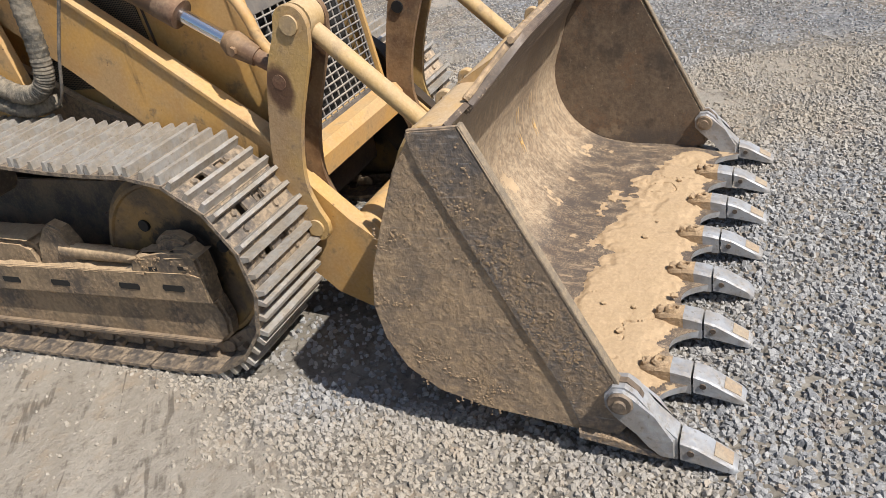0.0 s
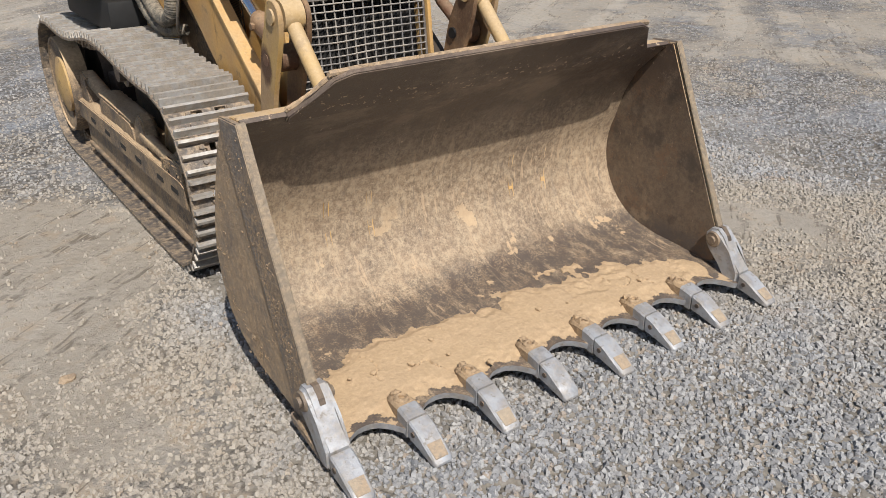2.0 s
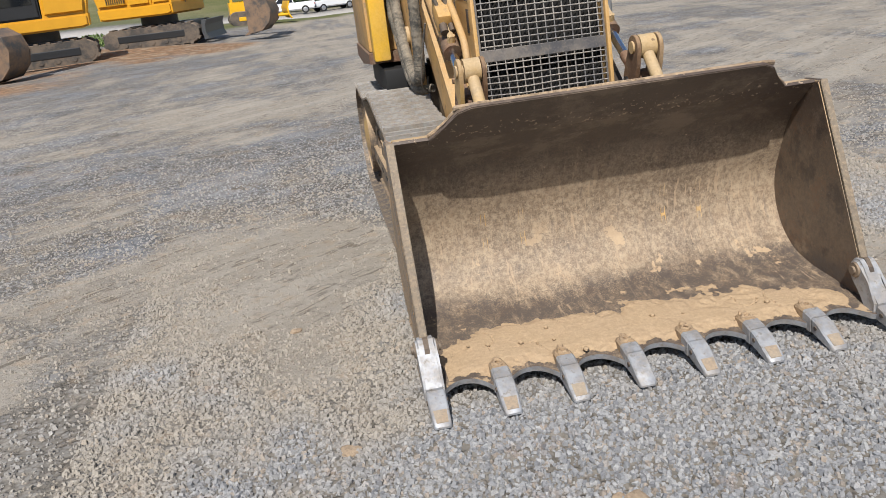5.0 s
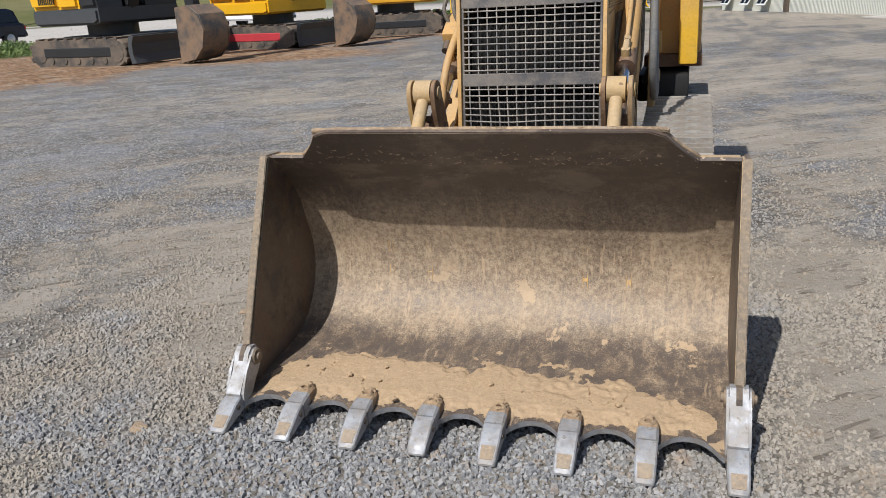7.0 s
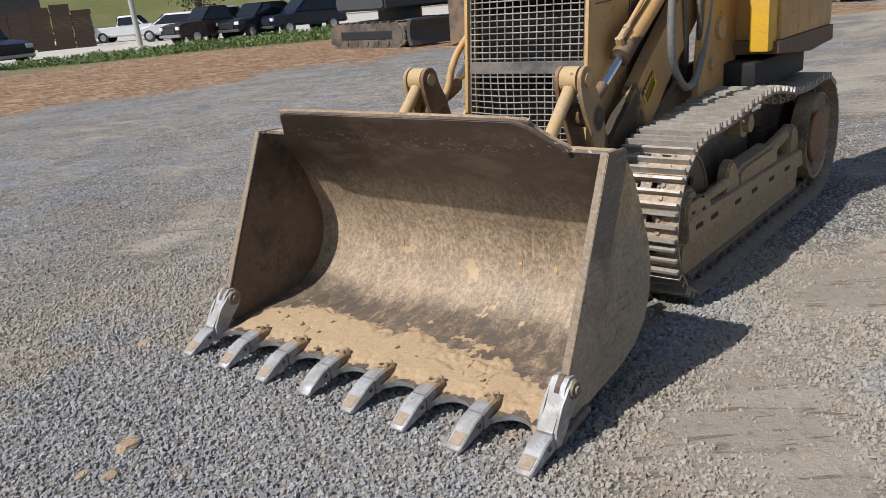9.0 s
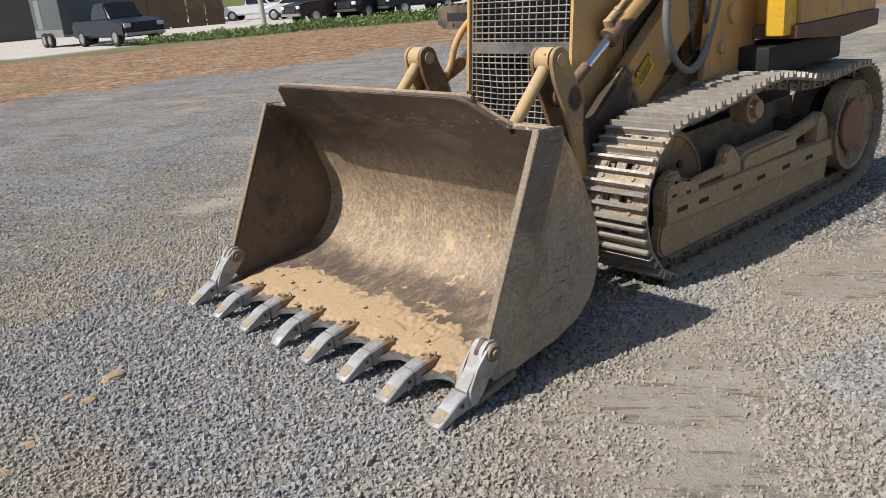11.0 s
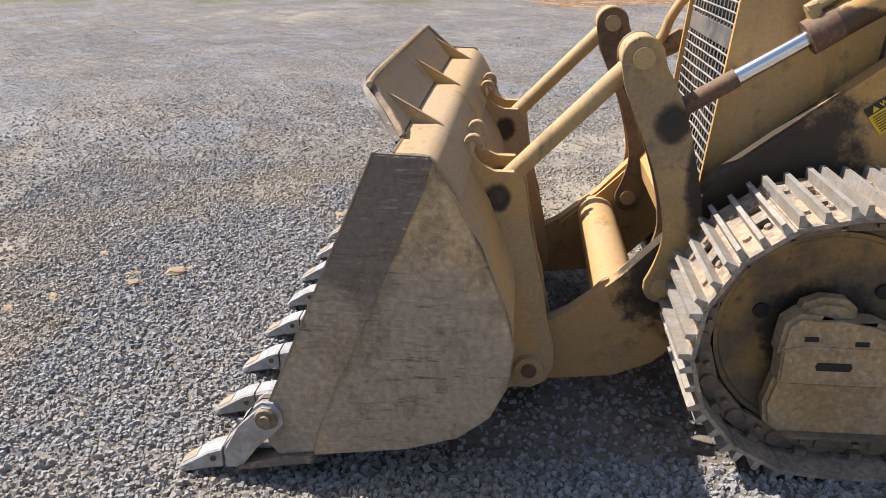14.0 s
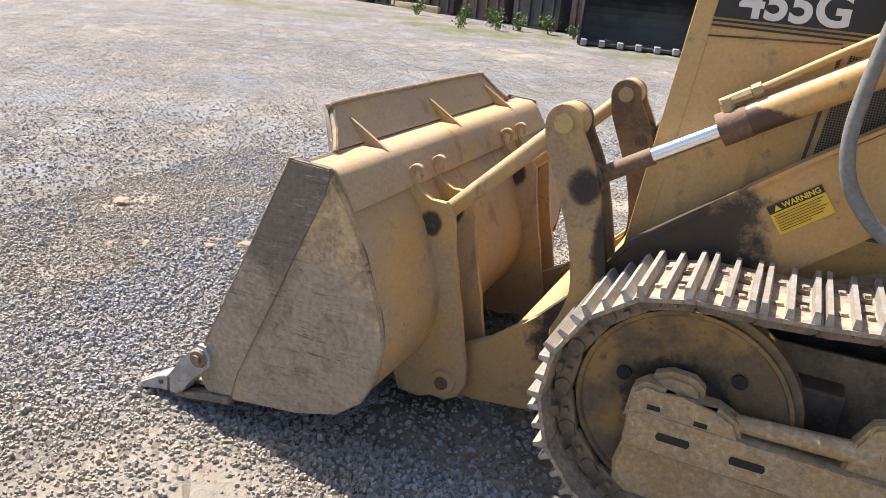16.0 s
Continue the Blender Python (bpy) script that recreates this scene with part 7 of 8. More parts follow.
def siding(name, col, pitch=3.2):
    m, nt, bs = node_mat(name)
    geo = nt.nodes.new("ShaderNodeTexCoord").outputs["Object"]
    n = noise_node(nt, geo, 1.2, 6, 0.6)
    w = nt.nodes.new("ShaderNodeTexWave")
    w.wave_type, w.bands_direction = "BANDS", "X"
    w.inputs["Scale"].default_value = pitch
    nt.links.new(geo, w.inputs["Vector"])
    c = mix_node(nt, n, tuple(v * 0.85 for v in col), tuple(min(1, v * 1.1) for v in col))
    nt.links.new(c, bs.inputs["Base Color"])
    bp = nt.nodes.new("ShaderNodeBump")
    bp.inputs["Strength"].default_value, bp.inputs["Distance"].default_value = 0.6, 0.03
    nt.links.new(w.outputs["Fac"], bp.inputs["Height"])
    nt.links.new(bp.outputs[0], bs.inputs["Normal"])
    bs.inputs["Roughness"].default_value = 0.6
    return m


def building(label, x, y, heading, w, d, h, wall_col, windows=(), doors=(), roof=(0.25, 0.25, 0.26)):
    """Local x runs along the front wall, which looks to -y."""
    top = thing("metal_building", (0, 0, 0), label, "building")
    top.matrix_world = Matrix.Translation((x, y, ground_height(x, y) - 0.3)) @ Matrix.Rotation(radians(heading), 4, "Z")
    wm = siding("siding", wall_col)
    trim = plain("building_trim", (0.70, 0.70, 0.68), 0.5, 0, 0.05, 3)
    bm = bmesh.new()
    box(bm, -w / 2, w / 2, 0, d, 0, h, 0)
    part("building_wall", bm, wm, top)
    bm = bmesh.new()
    prism(bm, [(-0.5, h), (d / 2, h + d * 0.14), (d + 0.5, h), (d + 0.5, h - 0.12), (d / 2, h + d * 0.14 - 0.12), (-0.5, h - 0.12)], -w / 2 - 0.4, w / 2 + 0.4)
    part("building_roof", bm, plain("roof_metal", roof, 0.5, 0.2, 0.1, 1), top)
    for wx, wz, ww, wh, tilt in windows:
        bm = bmesh.new()
        T = Matrix.Translation((wx, -0.03, wz + wh)) @ Matrix.Rotation(radians(-tilt), 4, "X")
        box(bm, -ww / 2, ww / 2, -0.03, 0.03, -wh, 0, 0.01, T)
        win = part("window", bm, trim, top, "white-framed awning window")
        bm = bmesh.new()
        for sx in (-1, 1):
            box(bm, sx * ww / 4 - ww * 0.2, sx * ww / 4 + ww * 0.2, -0.045, -0.032, -wh * 0.9, -wh * 0.1, 0, T)
        part("window_pane", bm, M_GLASS, win)
    for dx, dw, dh, col in doors:
        bm = bmesh.new()
        box(bm, dx - dw / 2, dx + dw / 2, -0.06, 0.02, 0.3, dh + 0.3, 0.01)
        dr = part("door", bm, plain("door_paint", col, 0.5, 0, 0.08, 3), top, "large flat door")
        for sx in (-1, 1):
            bm = bmesh.new()
            box(bm, dx + sx * (dw / 2 + 0.06) - 0.06, dx + sx * (dw / 2 + 0.06) + 0.06, -0.08, 0.0, 0.3, dh + 0.3)
            part("door_jamb", bm, M_GREY, dr)
    return top


# the near-black door panel stands for the unlit open garage
green = building("pale green metal building with awning windows and an open garage door", 7.4, 36.5, -62.6, 22.5, 12, 6.5, (0.60, 0.61, 0.54),
                 [(-10.25, 0.5, 0.75, 0.8, 34), (-8.3, 0.5, 0.75, 0.8, 34), (-6.75, 0.5, 0.75, 0.8, 34)], [(5.1, 4.7, 3.5, (0.012, 0.012, 0.014))])
bm = bmesh.new()
box(bm, -5.25, -4.95, -0.16, -0.01, 0.3, 6.3, 0.02)
part("downpipe", bm, plain("downpipe_brown", (0.10, 0.075, 0.055), 0.6, 0, 0.1, 4), green, "brown downpipe")
bm = bmesh.new()
box(bm, 2.3, 8.0, -1.6, -0.10, 0.22, 0.36, 0.01)
part("door_apron", bm, plain("apron_concrete", (0.46, 0.43, 0.39), 0.85, 0, 0.15, 3), green, "pale concrete apron")
building("cream garage with a wide ribbed door", 29.5, 33.5, -40, 13, 10, 4.5, (0.60, 0.57, 0.47), [], [(-1.3, 5.4, 3.6, (0.62, 0.58, 0.50))])
building("white shed with pale doors", 39.5, 24.0, -58, 12, 8, 4.0, (0.66, 0.66, 0.63), [(-4.5, 1.2, 1.2, 1.2, 0)], [(-1.5, 1.6, 2.3, (0.75, 0.78, 0.80)), (2.8, 1.6, 2.3, (0.75, 0.78, 0.80)), (5.2, 1.2, 2.4, (0.03, 0.03, 0.03))])
building("white house with plain siding behind a hedge", 21.5, 36.5, -20, 9, 8, 3.6, (0.68, 0.68, 0.66), [(-2.5, 1.3, 1.0, 1.2, 0), (1.5, 1.3, 1.0, 1.2, 0)])
building("dark grey steel shed beside the pale lot", -62.0, 17.0, 68, 22, 10, 5.0, (0.075, 0.07, 0.065), [(-3.0, 1.2, 1.3, 1.0, 0)], [(3.5, 3.5, 3.4, (0.14, 0.13, 0.125))])


building("white farm building beyond the meadow", 3.5, 152.0, 0, 17, 10, 7.0, (0.62, 0.61, 0.58), [(-4.0, 2.0, 1.4, 1.4, 0), (3.0, 2.0, 1.4, 1.4, 0)], [(-0.5, 3.2, 3.6, (0.10, 0.09, 0.08))])


def pallet_stack(x, y, heading, n, seed):
    rnd = random.Random(seed)
    top = thing("pallet_stack", (0, 0, 0), "tall stack of dark weathered wooden pallets", "pallet stack", "pallet stacks")
    top.matrix_world = grounded(x, y, heading)
    wood = plain("dark_pallet_wood", (0.07, 0.045, 0.03), 0.85, 0, 0.4, 6)
    for k in range(n):
        bm = bmesh.new()
        z, o = k * 0.145, rnd.uniform(-0.04, 0.04)
        box(bm, -0.6 + o, 0.6 + o, -0.5, 0.5, z + 0.11, z + 0.135)
        for yy in (-0.46, 0, 0.46):
            box(bm, -0.6 + o, 0.6 + o, yy - 0.04, yy + 0.04, z + 0.02, z + 0.11)
        box(bm, -0.6 + o, 0.6 + o, -0.5, 0.5, z, z + 0.02)
        part("pallet", bm, wood, top)


for k in range(5):
    pallet_stack(-54.3 + k * 0.55, 22.4 + k * 1.15, 65, 17 + (k * 5) % 4, k)


def cone(x, y):
    top = thing("traffic_cone", (0, 0, 0), "orange traffic cone on the yard edge", "traffic cone", "traffic cones")
    top.matrix_world = grounded(x, y, 10)
    bm = bmesh.new()
    rod(bm, (0, 0, 0.02), (0, 0, 0.36), 0.085, 0.02, 18)
    part("cone_body", bm, plain("cone_orange", (0.75, 0.12, 0.03), 0.5, 0, 0.1, 6), top, "", True)
    bm = bmesh.new()
    box(bm, -0.11, 0.11, -0.11, 0.11, 0, 0.02, 0.005)
    part("cone_base", bm, plain("cone_foot", (0.55, 0.09, 0.03), 0.7, 0, 0.1, 6), top)


for q in ((20.7, 25.4), (21.1, 25.3), (24.8, 29.0)):
    cone(*q)


# ---- plants ----
def leaf_mat(name, a, b):
    m, nt, bs = node_mat(name)
    r = nt.nodes.new("ShaderNodeNewGeometry").outputs["Random Per Island"]
    nt.links.new(mix_node(nt, r, a, b), bs.inputs["Base Color"])
    bs.inputs["Roughness"].default_value = 0.7
    return m


def leaves(name, pts, size, mat, seed, long=2.2):
    """Small folded leaf blades at the given places, one sheet of stuff."""
    rng = np.random.default_rng(seed)
    pts = np.asarray(pts)
    n = len(pts)
    d = rng.normal(0, 1, (n, 3))
    d /= np.linalg.norm(d, axis=1)[:, None]
    e = np.cross(d, rng.normal(0, 1, (n, 3)))
    e /= np.linalg.norm(e, axis=1)[:, None]
    s = (size * rng.uniform(0.6, 1.4, n))[:, None]
    f = np.cross(d, e) * s * 0.15
    P = np.stack([pts - d * s * long / 2, pts + e * s * 0.5 + f, pts + d * s * long / 2, pts - e * s * 0.5 + f], 1).reshape(-1, 3)
    fs = [(4 * i, 4 * i + 1, 4 * i + 2) for i in range(n)] + [(4 * i, 4 * i + 2, 4 * i + 3) for i in range(n)]
    me = bpy.data.meshes.new(name)
    me.from_pydata(P.tolist(), [], fs)
    me.materials.append(mat)
    return new(name, me)


M_WEED = leaf_mat("weed_leaf", (0.06, 0.115, 0.025), (0.17, 0.22, 0.065))
M_WILLOW = leaf_mat("willow_leaf", (0.035, 0.06, 0.02), (0.10, 0.14, 0.05))
M_HEDGE = leaf_mat("hedge_leaf", (0.02, 0.04, 0.015), (0.05, 0.085, 0.025))
M_SHRUB = leaf_mat("shrub_leaf", (0.30, 0.28, 0.05), (0.16, 0.22, 0.04))
M_BARK = plain("bark", (0.09, 0.065, 0.045), 0.9, 0, 0.4, 9, 0.5)


def grass_bank():
    rng = np.random.default_rng(5)
    pts = []
    while len(pts) < 42000:
        a, g = rng.uniform(-16, 46), rng.uniform(-3.6, 6.5)
        x, y = -39 + a * 0.655 - g * 0.756, 9 + a * 0.756 + g * 0.655
        if rng.uniform() < grass_amount(x, y):
            t = 0.5 + noise.noise((x * 0.5, y * 0.5, 8.0))
            pts.append((x, y, ground_height(x, y) + rng.uniform(0.0, 0.10 + 0.34 * max(0, t))))
    tagged(leaves("grass", pts, 0.055, M_WEED, 6, 3.0), "green weeds and grass on the bank", "grass", "", "stuff")


grass_bank()


def weed(x, y, h, seed):
    rng = np.random.default_rng(seed)
    z = ground_height(x, y)
    top = thing("weed", (x, y, z), "leafy green weed growing in the gravel", "weed", "weeds in the gravel")
    bm = bmesh.new()
    pts = []
    for k in range(7):
        a, l = rng.uniform(0, 6.28), h * rng.uniform(0.6, 1.0)
        e = Vector((math.cos(a) * l * 0.5, math.sin(a) * l * 0.5, l))
        tube(bm, [(0, 0, 0), e * 0.5 + Vector((0, 0, l * 0.12)), e], 0.006, 5, 0, 3)
        for i in range(22):
            f = rng.uniform(0.2, 1.0)
            pts.append(tuple(e * f + Vector(rng.normal(0, 0.05 * h / 0.4, 3))))
    part("stem", bm, M_WEED, top)
    lf = leaves("foliage", pts, 0.035 * h / 0.4, M_WEED, seed + 1)
    lf.parent = top


for i, (x, y, h) in enumerate(((-18.2, -5.9, 0.5), (-19.2, -4.8, 0.55), (-18.6, -3.9, 0.4), (-19.6, -6.6, 0.6), (-20.0, -7.8, 0.5), (-17.2, -6.6, 0.35), (-19.0, -5.6, 0.5), (-20.2, -9.4, 0.5))):
    weed(x, y, h, 40 + i)


def willow(x, y, h, seed):
    rng = np.random.default_rng(seed)
    z = ground_height(x, y)
    top = thing("willow_tree", (x, y, z), "green weeping willow with hanging branches", "tree")
    bm = bmesh.new()
    rod(bm, (0, 0, -0.2), (0.3, 0.1, h * 0.4), 0.42, 0.28, 12)
    tips = []
    for k in range(11):
        a = 2 * math.pi * k / 11 + rng.uniform(-0.2, 0.2)
        r = rng.uniform(0.30, 0.48) * h
        tip = (math.cos(a) * r, math.sin(a) * r, h * rng.uniform(0.75, 1.0))
        tube(bm, [(0.3, 0.1, h * 0.36), (math.cos(a) * r * 0.5, math.sin(a) * r * 0.5, h * 0.75), tip], 0.10, 6, 0, 4)
        tips.append(tip)
    part("trunk", bm, M_BARK, top, "", True)
    pts = []
    for i in range(520):
        t = tips[rng.integers(len(tips))]
        f = rng.uniform(0.25, 1.0)
        bx, by, bz = t[0] * f + rng.normal(0, 0.5), t[1] * f + rng.normal(0, 0.5), h * (0.6 + 0.4 * f) + rng.normal(0, 0.3)
        drop = rng.uniform(0.2, 0.62) * h
        for j in range(16):
            u = j / 16
            pts.append((bx + 0.25 * math.sin(u * 3 + i), by + 0.2 * math.cos(u * 2 + i), max(0.5, bz - drop * u)))
    lf = leaves("crown", pts, 0.16, M_WILLOW, seed + 3, 2.8)
    lf.parent = top


willow(-63.0, 44.0, 11.0, 3)
willow(-33.0, 38.5, 7.0, 8)


def bush(name, x, y, w, d, h, mat, label, seed, boxy=0.0):
    rng = np.random.default_rng(seed)
    top = thing(name, (x, y, ground_height(x, y)), label, "bush")
    bm = bmesh.new()
    for k in range(5):
        a = rng.uniform(0, 6.28)
        tube(bm, [(0, 0, -0.05), (math.cos(a) * w * 0.15, math.sin(a) * d * 0.15, h * 0.4), (math.cos(a) * w * 0.3, math.sin(a) * d * 0.3, h * 0.75)], 0.03, 5, 0, 3)
    part("branch", bm, M_BARK, top)
    pts = []
    n = int(1500 * max(1, w * h / 3))
    while len(pts) < n:
        v = rng.uniform(-1, 1, 3)
        p = 2.0 + 6 * boxy
        r = (abs(v) ** p).sum()
        if 0.35 < r < 1.0 + 0.25 * noise.noise(tuple(v * 2.5)):
            pts.append((v[0] * w / 2, v[1] * d / 2, h / 2 + v[2] * h / 2))
    lf = leaves("foliage", pts, 0.10, mat, seed + 1, 1.6)
    lf.parent = top


bush("hedge", 20.4, 29.6, 4.2, 1.6, 2.4, M_HEDGE, "dark clipped hedge before a white house", 21, 1.0)
bush("shrub", 17.2, 28.6, 1.5, 1.2, 1.2, M_SHRUB, "yellow-green rounded shrub beside a hedge", 22)
bush("shrub", 18.4, 29.0, 1.3, 1.2, 1.0, M_HEDGE, "green rounded shrub beside a hedge", 23)
bush("shrub", 16.4, 28.8, 1.0, 1.0, 0.9, M_SHRUB, "small yellow shrub beside a parked truck", 24)


bush("hedge", -4.5, 92.5, 9.0, 1.8, 1.7, M_HEDGE, "dark uneven hedge behind the parked vehicles", 25)
bush("hedge", 4.5, 94.0, 9.0, 1.8, 1.9, M_HEDGE, "dark uneven hedge along the meadow", 26)


def pole(x, y, h, r, label, lean=0.0):
    bm = bmesh.new()
    rod(bm, (0, 0, -0.3), (lean, 0, h), r, r * 0.7, 12)
    ob = mesh_ob("utility_pole", bm, plain("pole_wood", (0.36, 0.35, 0.32), 0.8, 0, 0.2, 5), True)
    ob.location = (x, y, ground_height(x, y))
    tagged(ob, label, "pole", "utility poles")


pole(-42.5, 25.2, 9, 0.17, "pale round pole at the edge of the lot", -0.5)
pole(-78.0, 74.0, 11, 0.2, "tall thin utility pole by the road")


# ---- attachments along the western edge of the yard ----
def spare_bucket():
    top = thing("spare_bucket", (0, 0, 0), "large dark loader bucket standing on the gravel", "loader bucket")
    top.matrix_world = grounded(-18.3, -1.7, 104, 1.3)
    dark = weathered("dark_blue_steel", (0.035, 0.037, 0.042), (0.05, 0.05, 0.052), (0.16, 0.14, 0.12), 0.3, 0.5, (0.02, 0.02, 0.02), 0.3, 1.2, 0.5, 0.1, 0.1)
    prof = [(-0.75, 0.08), (0.3, 0.06)] + arc(0.35, 0.55, 0.48, -80, 80, 10) + [(0.0, 1.45), (0.03, 1.48)] + [(0.5, 1.05)] + arc(0.36, 0.55, 0.54, 70, -80, 10) + [(-0.75, 0.03)]
    bm = bmesh.new()
    prism(bm, prof, -1.45, 1.45)
    part("bucket_shell", bm, dark, top)
    for s in (-1, 1):
        bm = bmesh.new()
        prism(bm, [(-0.72, 0.03), (-0.60, 0.40), (-0.02, 1.48), (0.5, 1.1), (0.9, 0.6), (0.75, 0.2), (0.35, 0.03)], min(s * 1.45, s * 1.49), max(s * 1.45, s * 1.49))
        part("bucket_cheek", bm, dark, top)
    for k in range(9):
        bm = bmesh.new()
        x = -1.36 + k * 0.34
        box(bm, x - 0.055, x + 0.055, -0.92, -0.66, 0.02, 0.13, 0.015)
        part("bucket_tooth", bm, M_TOOTH, top)


spare_bucket()


def edge_wall():
    """Dark steel plates, crates and containers that stand along the yard's edge."""
    rnd = random.Random(12)
    cols = ((0.05, 0.035, 0.03), (0.035, 0.045, 0.055), (0.07, 0.05, 0.045), (0.025, 0.025, 0.027), (0.045, 0.03, 0.028))
    for k in range(7):
        f = k / 7
        x, y = -20.6 - 5.0 * f, -3.6 - 14.0 * f
        col = cols[k % 5]
        w, h = 1.75, 1.7 + rnd.uniform(-0.3, 0.5)
        top = thing("steel_bin", (0, 0, 0), "dark rusty steel bin at the edge of the gravel", "steel bin", "bins along the yard edge")
        top.matrix_world = grounded(x, y, 70)
        mt = weathered("bin_steel", col, tuple(c * 1.5 for c in col), (0.2, 0.15, 0.1), 0.3, 0.3, (0.015, 0.012, 0.01), 0.5, 1.5, 0.6, 0.1, 0.2)
        bm = bmesh.new()
        box(bm, -w / 2, w / 2, -0.5, 0.7, 0.06, h, 0.02)
        part("bin_body", bm, mt, top, "", True)
        for j in range(4):
            bm = bmesh.new()
            xx = -w / 2 + w * (j + 0.5) / 4
            box(bm, xx - 0.03, xx + 0.03, -0.56, -0.50, 0.08, h - 0.02, 0.005)
            part("bin_rib", bm, mt, top)
        bm = bmesh.new()
        box(bm, -w / 2 + 0.05, w / 2 - 0.05, -0.55, 0.7, 0.0, 0.06)
        part("bin_foot", bm, M_DARK, top)
    bm = bmesh.new()
    box(bm, -1.2, 1.2, -0.12, 0.12, 0.0, 0.22, 0.02)
    sl = mesh_ob("timber_sleeper", bm, plain("sleeper_wood", (0.45, 0.38, 0.22), 0.85, 0, 0.25, 5), True)
    sl.matrix_world = grounded(-22.6, -10.6, 68)
    tagged(sl, "pale timber sleeper lying before the bins", "timber")


edge_wall()

# ---- dried mud in the bucket and clods on the gravel ----
def floor_z(y):
    if y < 0.30:
        return 0.083 - (0.31 - y) * 0.12
    pts = [(0.30, 0.0835), (0.45, 0.1005), (0.60, 0.1105), (0.647, 0.1192), (0.70, 0.130), (0.78, 0.163), (0.85, 0.222)]
    for (a, za), (b, zb) in zip(pts, pts[1:]):
        if y <= b:
            return za + (zb - za) * (y - a) / (b - a)
    return 0.24


def mud_sheet():
    """A cracked skin of mud over the front of the floor, thickest behind the lip."""
    bm = bmesh.new()
    nx, ny = 320, 95
    grid = {}
    pitch = 2 * 0.92 / 7
    for i in range(nx + 1):
        for j in range(ny + 1):
            x = -0.88 + 1.78 * i / nx
            y = 0.165 + 0.52 * j / ny
            n1 = noise.noise((x * 2.6, y * 4.2, 1.7))
            n2 = noise.noise((x * 9, y * 9, 4.0))
            n3 = noise.noise((x * 34, y * 34, 2.0))
            edge = 0.50 + 0.12 * n1 + 0.085 * n2 + 0.07 * math.exp(-((x + 0.15) / 0.45) ** 2) - 0.10 * smooth(0.55, 0.9, x) - 0.08 * smooth(-0.60, -0.9, x)
            front = 0.205 + 0.022 * n2
            ph = ((x + 0.92) / pitch) % 1.0
            front += 0.045 * (1 - abs(ph - 0.5) * 2)
            t = min(edge - y, (y - front) * 1.5) + 0.04 * n3 + 0.02 * n2
            t = min(t, (0.86 + 0.06 * n2 - abs(x - 0.02)) * 0.6)
            wx, wy = x + 0.03 * n2, y + 0.03 * noise.noise((x * 7, y * 7, 9.0))
            ridge = abs(noise.noise((wx * 7.5, wy * 7.5, 3.3)))
            crack = (1 - smooth(0.0, 0.022, ridge)) * smooth(0.05, 0.35, noise.noise((x * 3.1, y * 3.1, 12.0)) + 0.12)
            hgt = 0.003 + (1 - 0.95 * crack) * 0.012 * smooth(0.0, 0.09, t) + 0.0025 * n2 * smooth(0, 0.05, t) + 0.0016 * n3
            grid[i, j] = (x, y, floor_z(y) + hgt - 0.002 if t > 0 else None)
    vs = {}
    for i in range(nx):
        for j in range(ny):
            c = [(i, j), (i + 1, j), (i + 1, j + 1), (i, j + 1)]
            if all(grid[k][2] is not None for k in c):
                f = []
                for k in c:
                    if k not in vs:
                        vs[k] = bm.verts.new(grid[k])
                    f.append(vs[k])
                bm.faces.new(f)
    ext = bmesh.ops.extrude_face_region(bm, geom=list(bm.faces))
    low = [v for v in ext["geom"] if isinstance(v, bmesh.types.BMVert)]
    for v in low:
        v.co.z = floor_z(v.co.y) - 0.004
    ob = mesh_ob("dried_mud", bm, M_MUD, True)
    tagged(ob, "cracked tan mud caked on the bucket floor", "dried mud", "", "stuff")


mud_sheet()


def clod(x, y, s, seed, flat=0.45, label="tan lump of dried mud on the gravel"):
    bm = bmesh.new()
    rnd = random.Random(seed * 7)
    cuts = [(Vector((rnd.gauss(0, 1), rnd.gauss(0, 1), rnd.gauss(0, 0.8))).normalized(), rnd.uniform(0.62, 1.0)) for _ in range(13)]
    cuts.append((Vector((0.1, -0.1, 1)).normalized(), 0.75))
    bmesh.ops.create_icosphere(bm, subdivisions=3, radius=1.0)
    for v in bm.verts:
        p = v.co.copy()
        k = min(d / max(0.05, n.dot(p)) for n, d in cuts)
        k = min(k, 1.5) + 0.10 * noise.noise(p * 4 + Vector((0, seed, 0)))
        v.co = Vector((p.x * s * k, p.y * s * 0.72 * k, max(-0.25, p.z) * s * flat * k))
    ob = mesh_ob("mud_clod", bm, M_CLOD)
    ob.location = (x, y, ground_height(x, y) + s * flat * 0.2)
    ob.rotation_euler = (0, 0, seed * 1.7)
    tagged(ob, label, "mud clod", "clods on the gravel")


for i, (x, y, s) in enumerate(((-0.42, -0.60, 0.062), (-0.47, -0.55, 0.030), (-0.39, -0.78, 0.032), (-0.13, -1.02, 0.036), (-0.30, -0.74, 0.042), (0.0, -1.14, 0.04), (-0.62, -1.05, 0.03), (-1.46, 1.14, 0.032), (-1.26, -0.02, 0.04), (-0.55, -1.62, 0.07), (0.62, -1.5, 0.03), (0.35, -0.95, 0.02))):
    clod(x, y, s, i + 1)


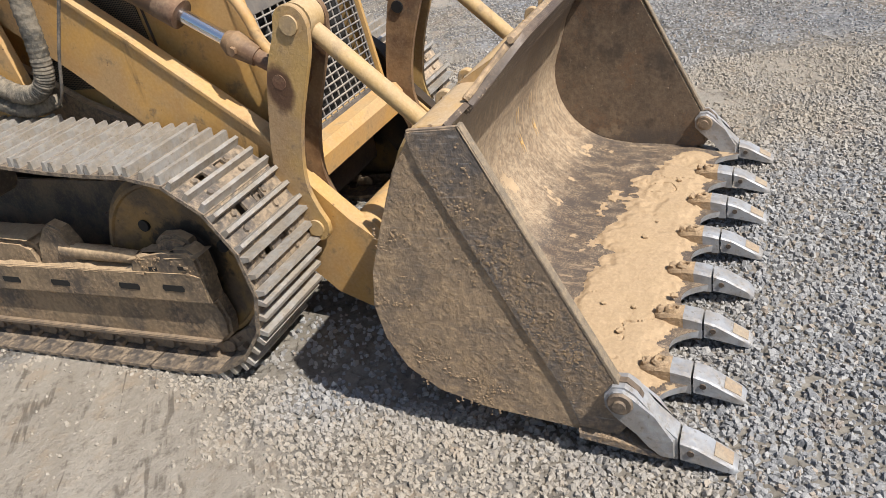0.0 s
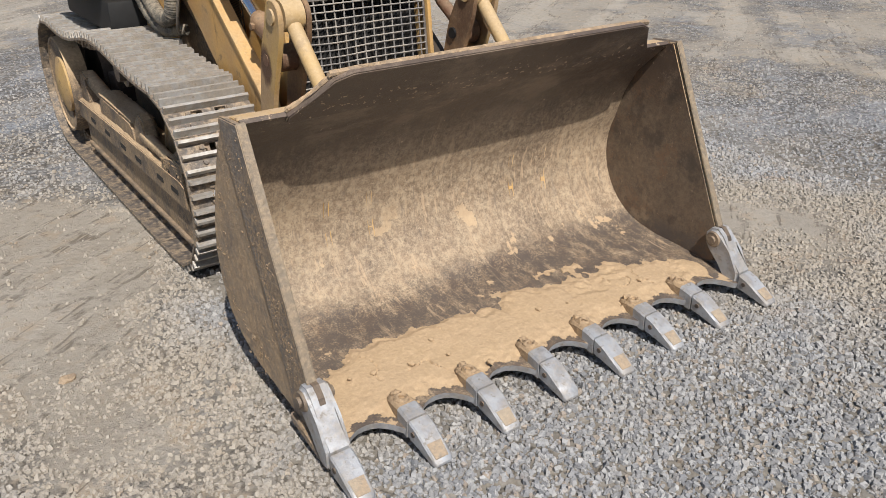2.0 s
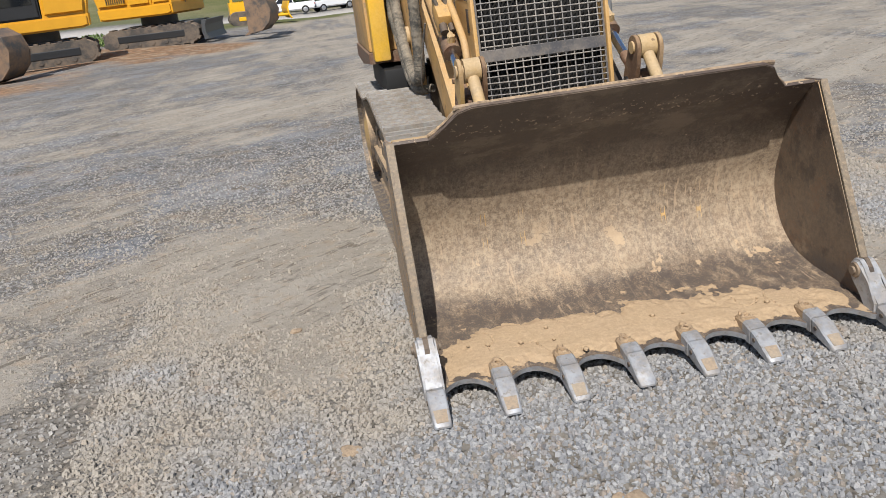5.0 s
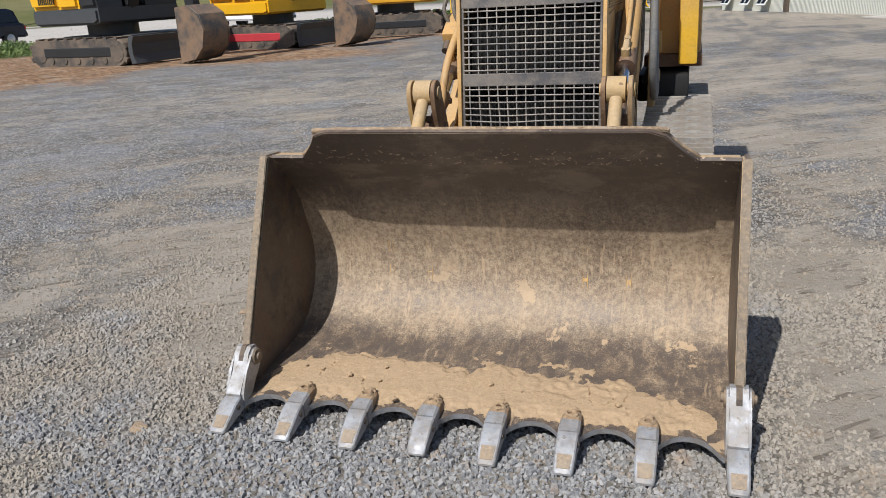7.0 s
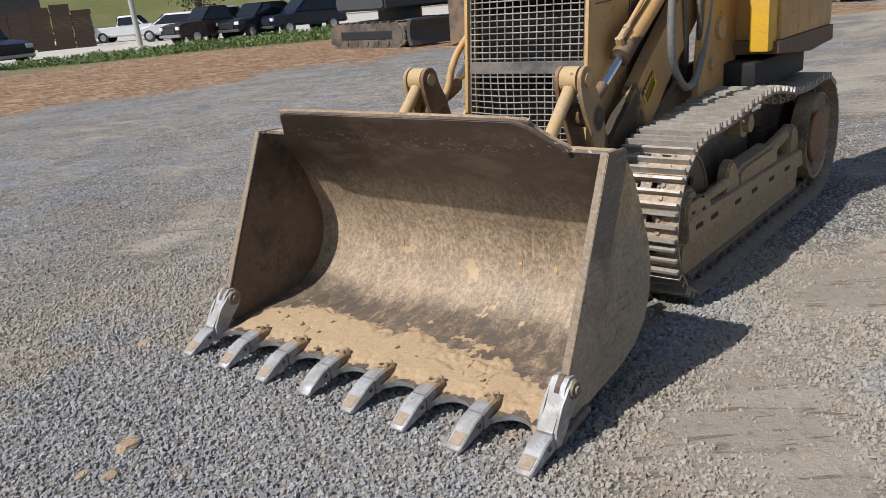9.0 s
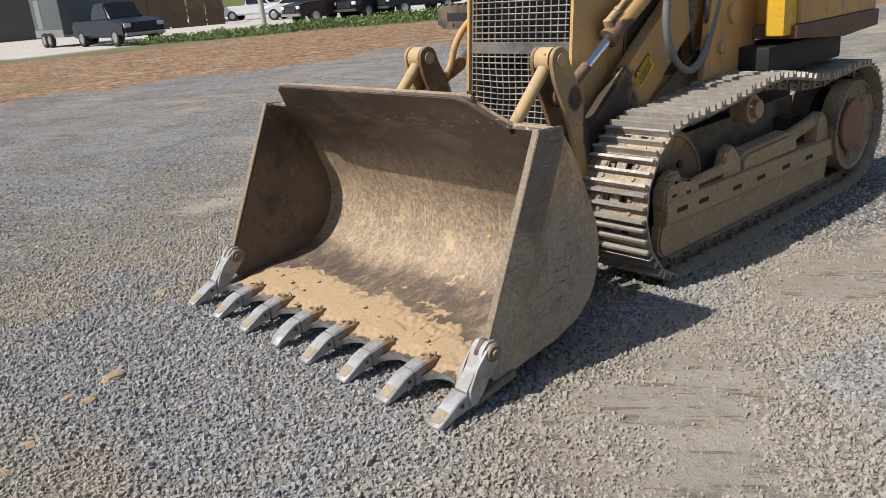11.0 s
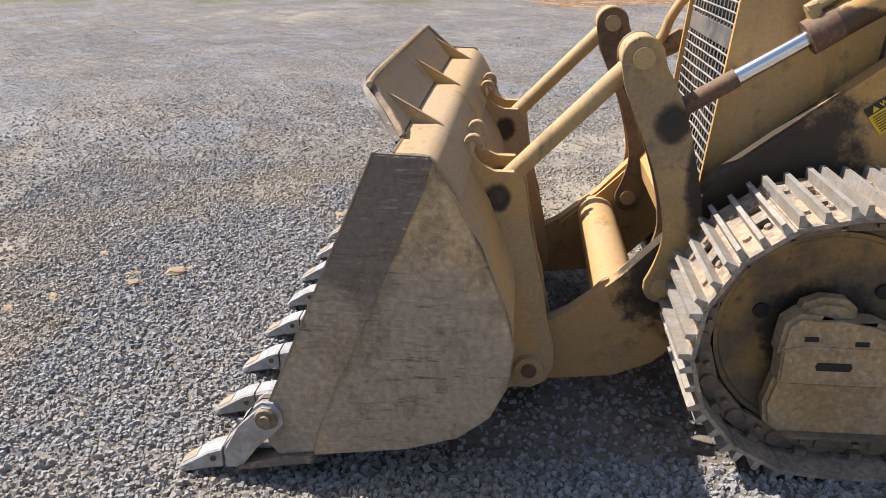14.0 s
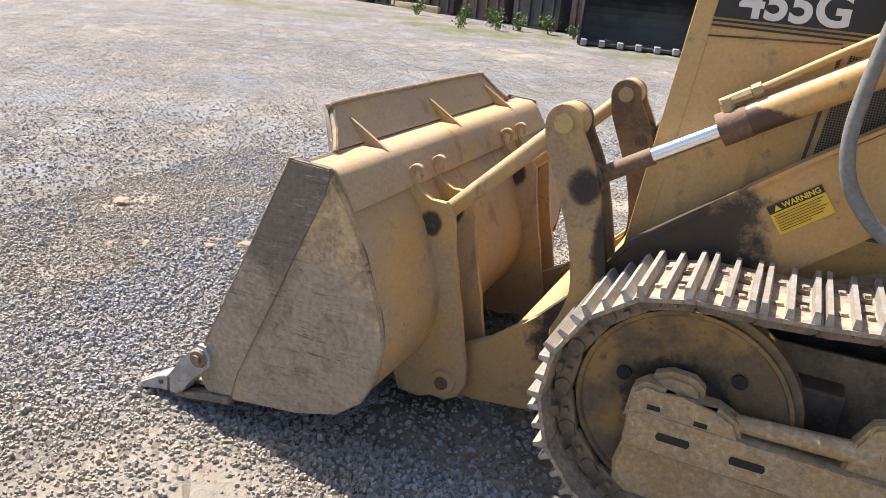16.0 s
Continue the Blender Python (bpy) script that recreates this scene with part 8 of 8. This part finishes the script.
def clumps():
    """Crumbs of mud left on the teeth and the bucket floor, each a loose lump."""
    rnd = random.Random(3)
    for k in range(9):
        x = rnd.uniform(-0.75, 0.8)
        y = rnd.uniform(0.24, 0.45)
        s = rnd.uniform(0.006, 0.016)
        bm = bmesh.new()
        bmesh.ops.create_icosphere(bm, subdivisions=1, radius=1.0)
        for v in bm.verts:
            v.co = v.co * s * (1 + 0.4 * noise.noise(v.co * 2 + Vector((k, 0, 0))))
            v.co.z *= 0.6
        ob = mesh_ob("mud_crumb", bm, M_MUD)
        ob.location = (x, y, floor_z(y) + 0.016 + s * 0.3)
        tagged(ob, "small crumb of dried mud in the bucket", "mud crumb", "crumbs in the bucket")


clumps()


def crust(name, spots, parent, seed):
    """Crumbly lumps of dried mud stuck on steel: (centre, half extents, count, size)."""
    rnd = random.Random(seed)
    ico = bmesh.new()
    bmesh.ops.create_icosphere(ico, subdivisions=1, radius=1.0)
    dirs = [v.co.copy() for v in ico.verts]
    tris = [[v.index for v in f.verts] for f in ico.faces]
    ico.free()
    co, fs = [], []
    for c, h, n, size in spots:
        for _ in range(n):
            q = Vector(c) + Vector([rnd.uniform(-1, 1) * a for a in h])
            if noise.noise(q * 13) < rnd.uniform(-0.25, 0.25):
                continue
            k = size * rnd.uniform(0.35, 1.0) ** 1.5
            st = (rnd.uniform(0.7, 1.4), rnd.uniform(0.7, 1.4), rnd.uniform(0.7, 1.2))
            b = len(co)
            for d in dirs:
                e = k * rnd.uniform(0.65, 1.2)
                co.append((q.x + d.x * e * (0.30 if size < 0.01 else 0.8) * st[0], q.y + d.y * e * st[1], q.z + d.z * e * st[2]))
            fs += [[b + i for i in t] for t in tris]
    me = bpy.data.meshes.new(name)
    me.from_pydata(co, [], fs)
    me.materials.append(M_CAKED)
    ob = new(name, me)
    ob.parent = parent
    tagged(ob, "crumbly dried mud stuck on the steel", "", "", "stuff")


XO = CX - HW - 0.012
bar = []
for i in range(14):
    f = i / 13
    bar.append(((XO - 0.006, 0.36 + 0.30 * f, 0.20 + 0.68 * f), (0.001, 0.055, 0.035), 80, 0.0050))
for y, z, n in ((0.84, 0.62, 16), (0.88, 0.48, 18), (0.87, 0.34, 18), (0.80, 0.22, 18), (0.70, 0.17, 14), (0.60, 0.14, 14), (0.52, 0.30, 10), (0.70, 0.70, 10), (0.62, 0.56, 8)):
    bar.append(((XO - 0.001, y, z), (0.001, 0.055, 0.055), n * 8, 0.0054))
crust("mud_crust", bar, BK, 5)
TL = next(o for o in loader.children if o.name.startswith("track") and o.name[5:6] in ("", ".") and o.data.vertices[0].co.x < 0)


def ledge_mud(parent, x0, x1, y0, y1, base, slope, thick, seed):
    """A lumpy bank of dried mud lying on a ledge."""
    nx, ny = 14, max(12, int((y1 - y0) / 0.012))
    bm = bmesh.new()
    rows = []
    for j in range(ny + 1):
        y = y0 + (y1 - y0) * j / ny
        row = []
        for i in range(nx + 1):
            u = i / nx
            x = x0 + (x1 - x0) * u
            h = 0.6 + 0.9 * noise.noise((x * 9, y * 6, seed)) + 0.3 * noise.noise((x * 30, y * 30, seed + 3.0)) + 0.12 * noise.noise((x * 90, y * 90, seed))
            h *= smooth(0, 0.22, u) * smooth(0, 0.22, 1 - u) * smooth(0, 0.06, y - y0) * smooth(0, 0.06, y1 - y)
            row.append(bm.verts.new((x + 0.006 * noise.noise((y * 25, u * 3, seed)), y, base + slope * (y - y0) + max(-0.006, thick * h - 0.004))))
        rows.append(row)
    for a, b in zip(rows, rows[1:]):
        for i in range(nx):
            bm.faces.new((a[i], a[i + 1], b[i + 1], b[i]))
    ob = part("mud_bank", bm, M_MUD, parent, "", True)
    tagged(ob, "tan dried mud lying on the track frame", "", "", "stuff")


ledge_mud(TL, -0.800, -0.705, 1.70, 3.52, 0.400, -0.0165, 0.022, 1.0)
ledge_mud(TL, -0.798, -0.715, 1.655, 1.965, 0.470, -0.07, 0.030, 4.0)
ledge_mud(TL, -0.778, -0.66, 2.45, 3.06, 0.490, 0.02, 0.020, 7.0)
crust("mud_crust", [((-0.799, 1.80, 0.44), (0.004, 0.13, 0.05), 160, 0.008)], TL, 6)
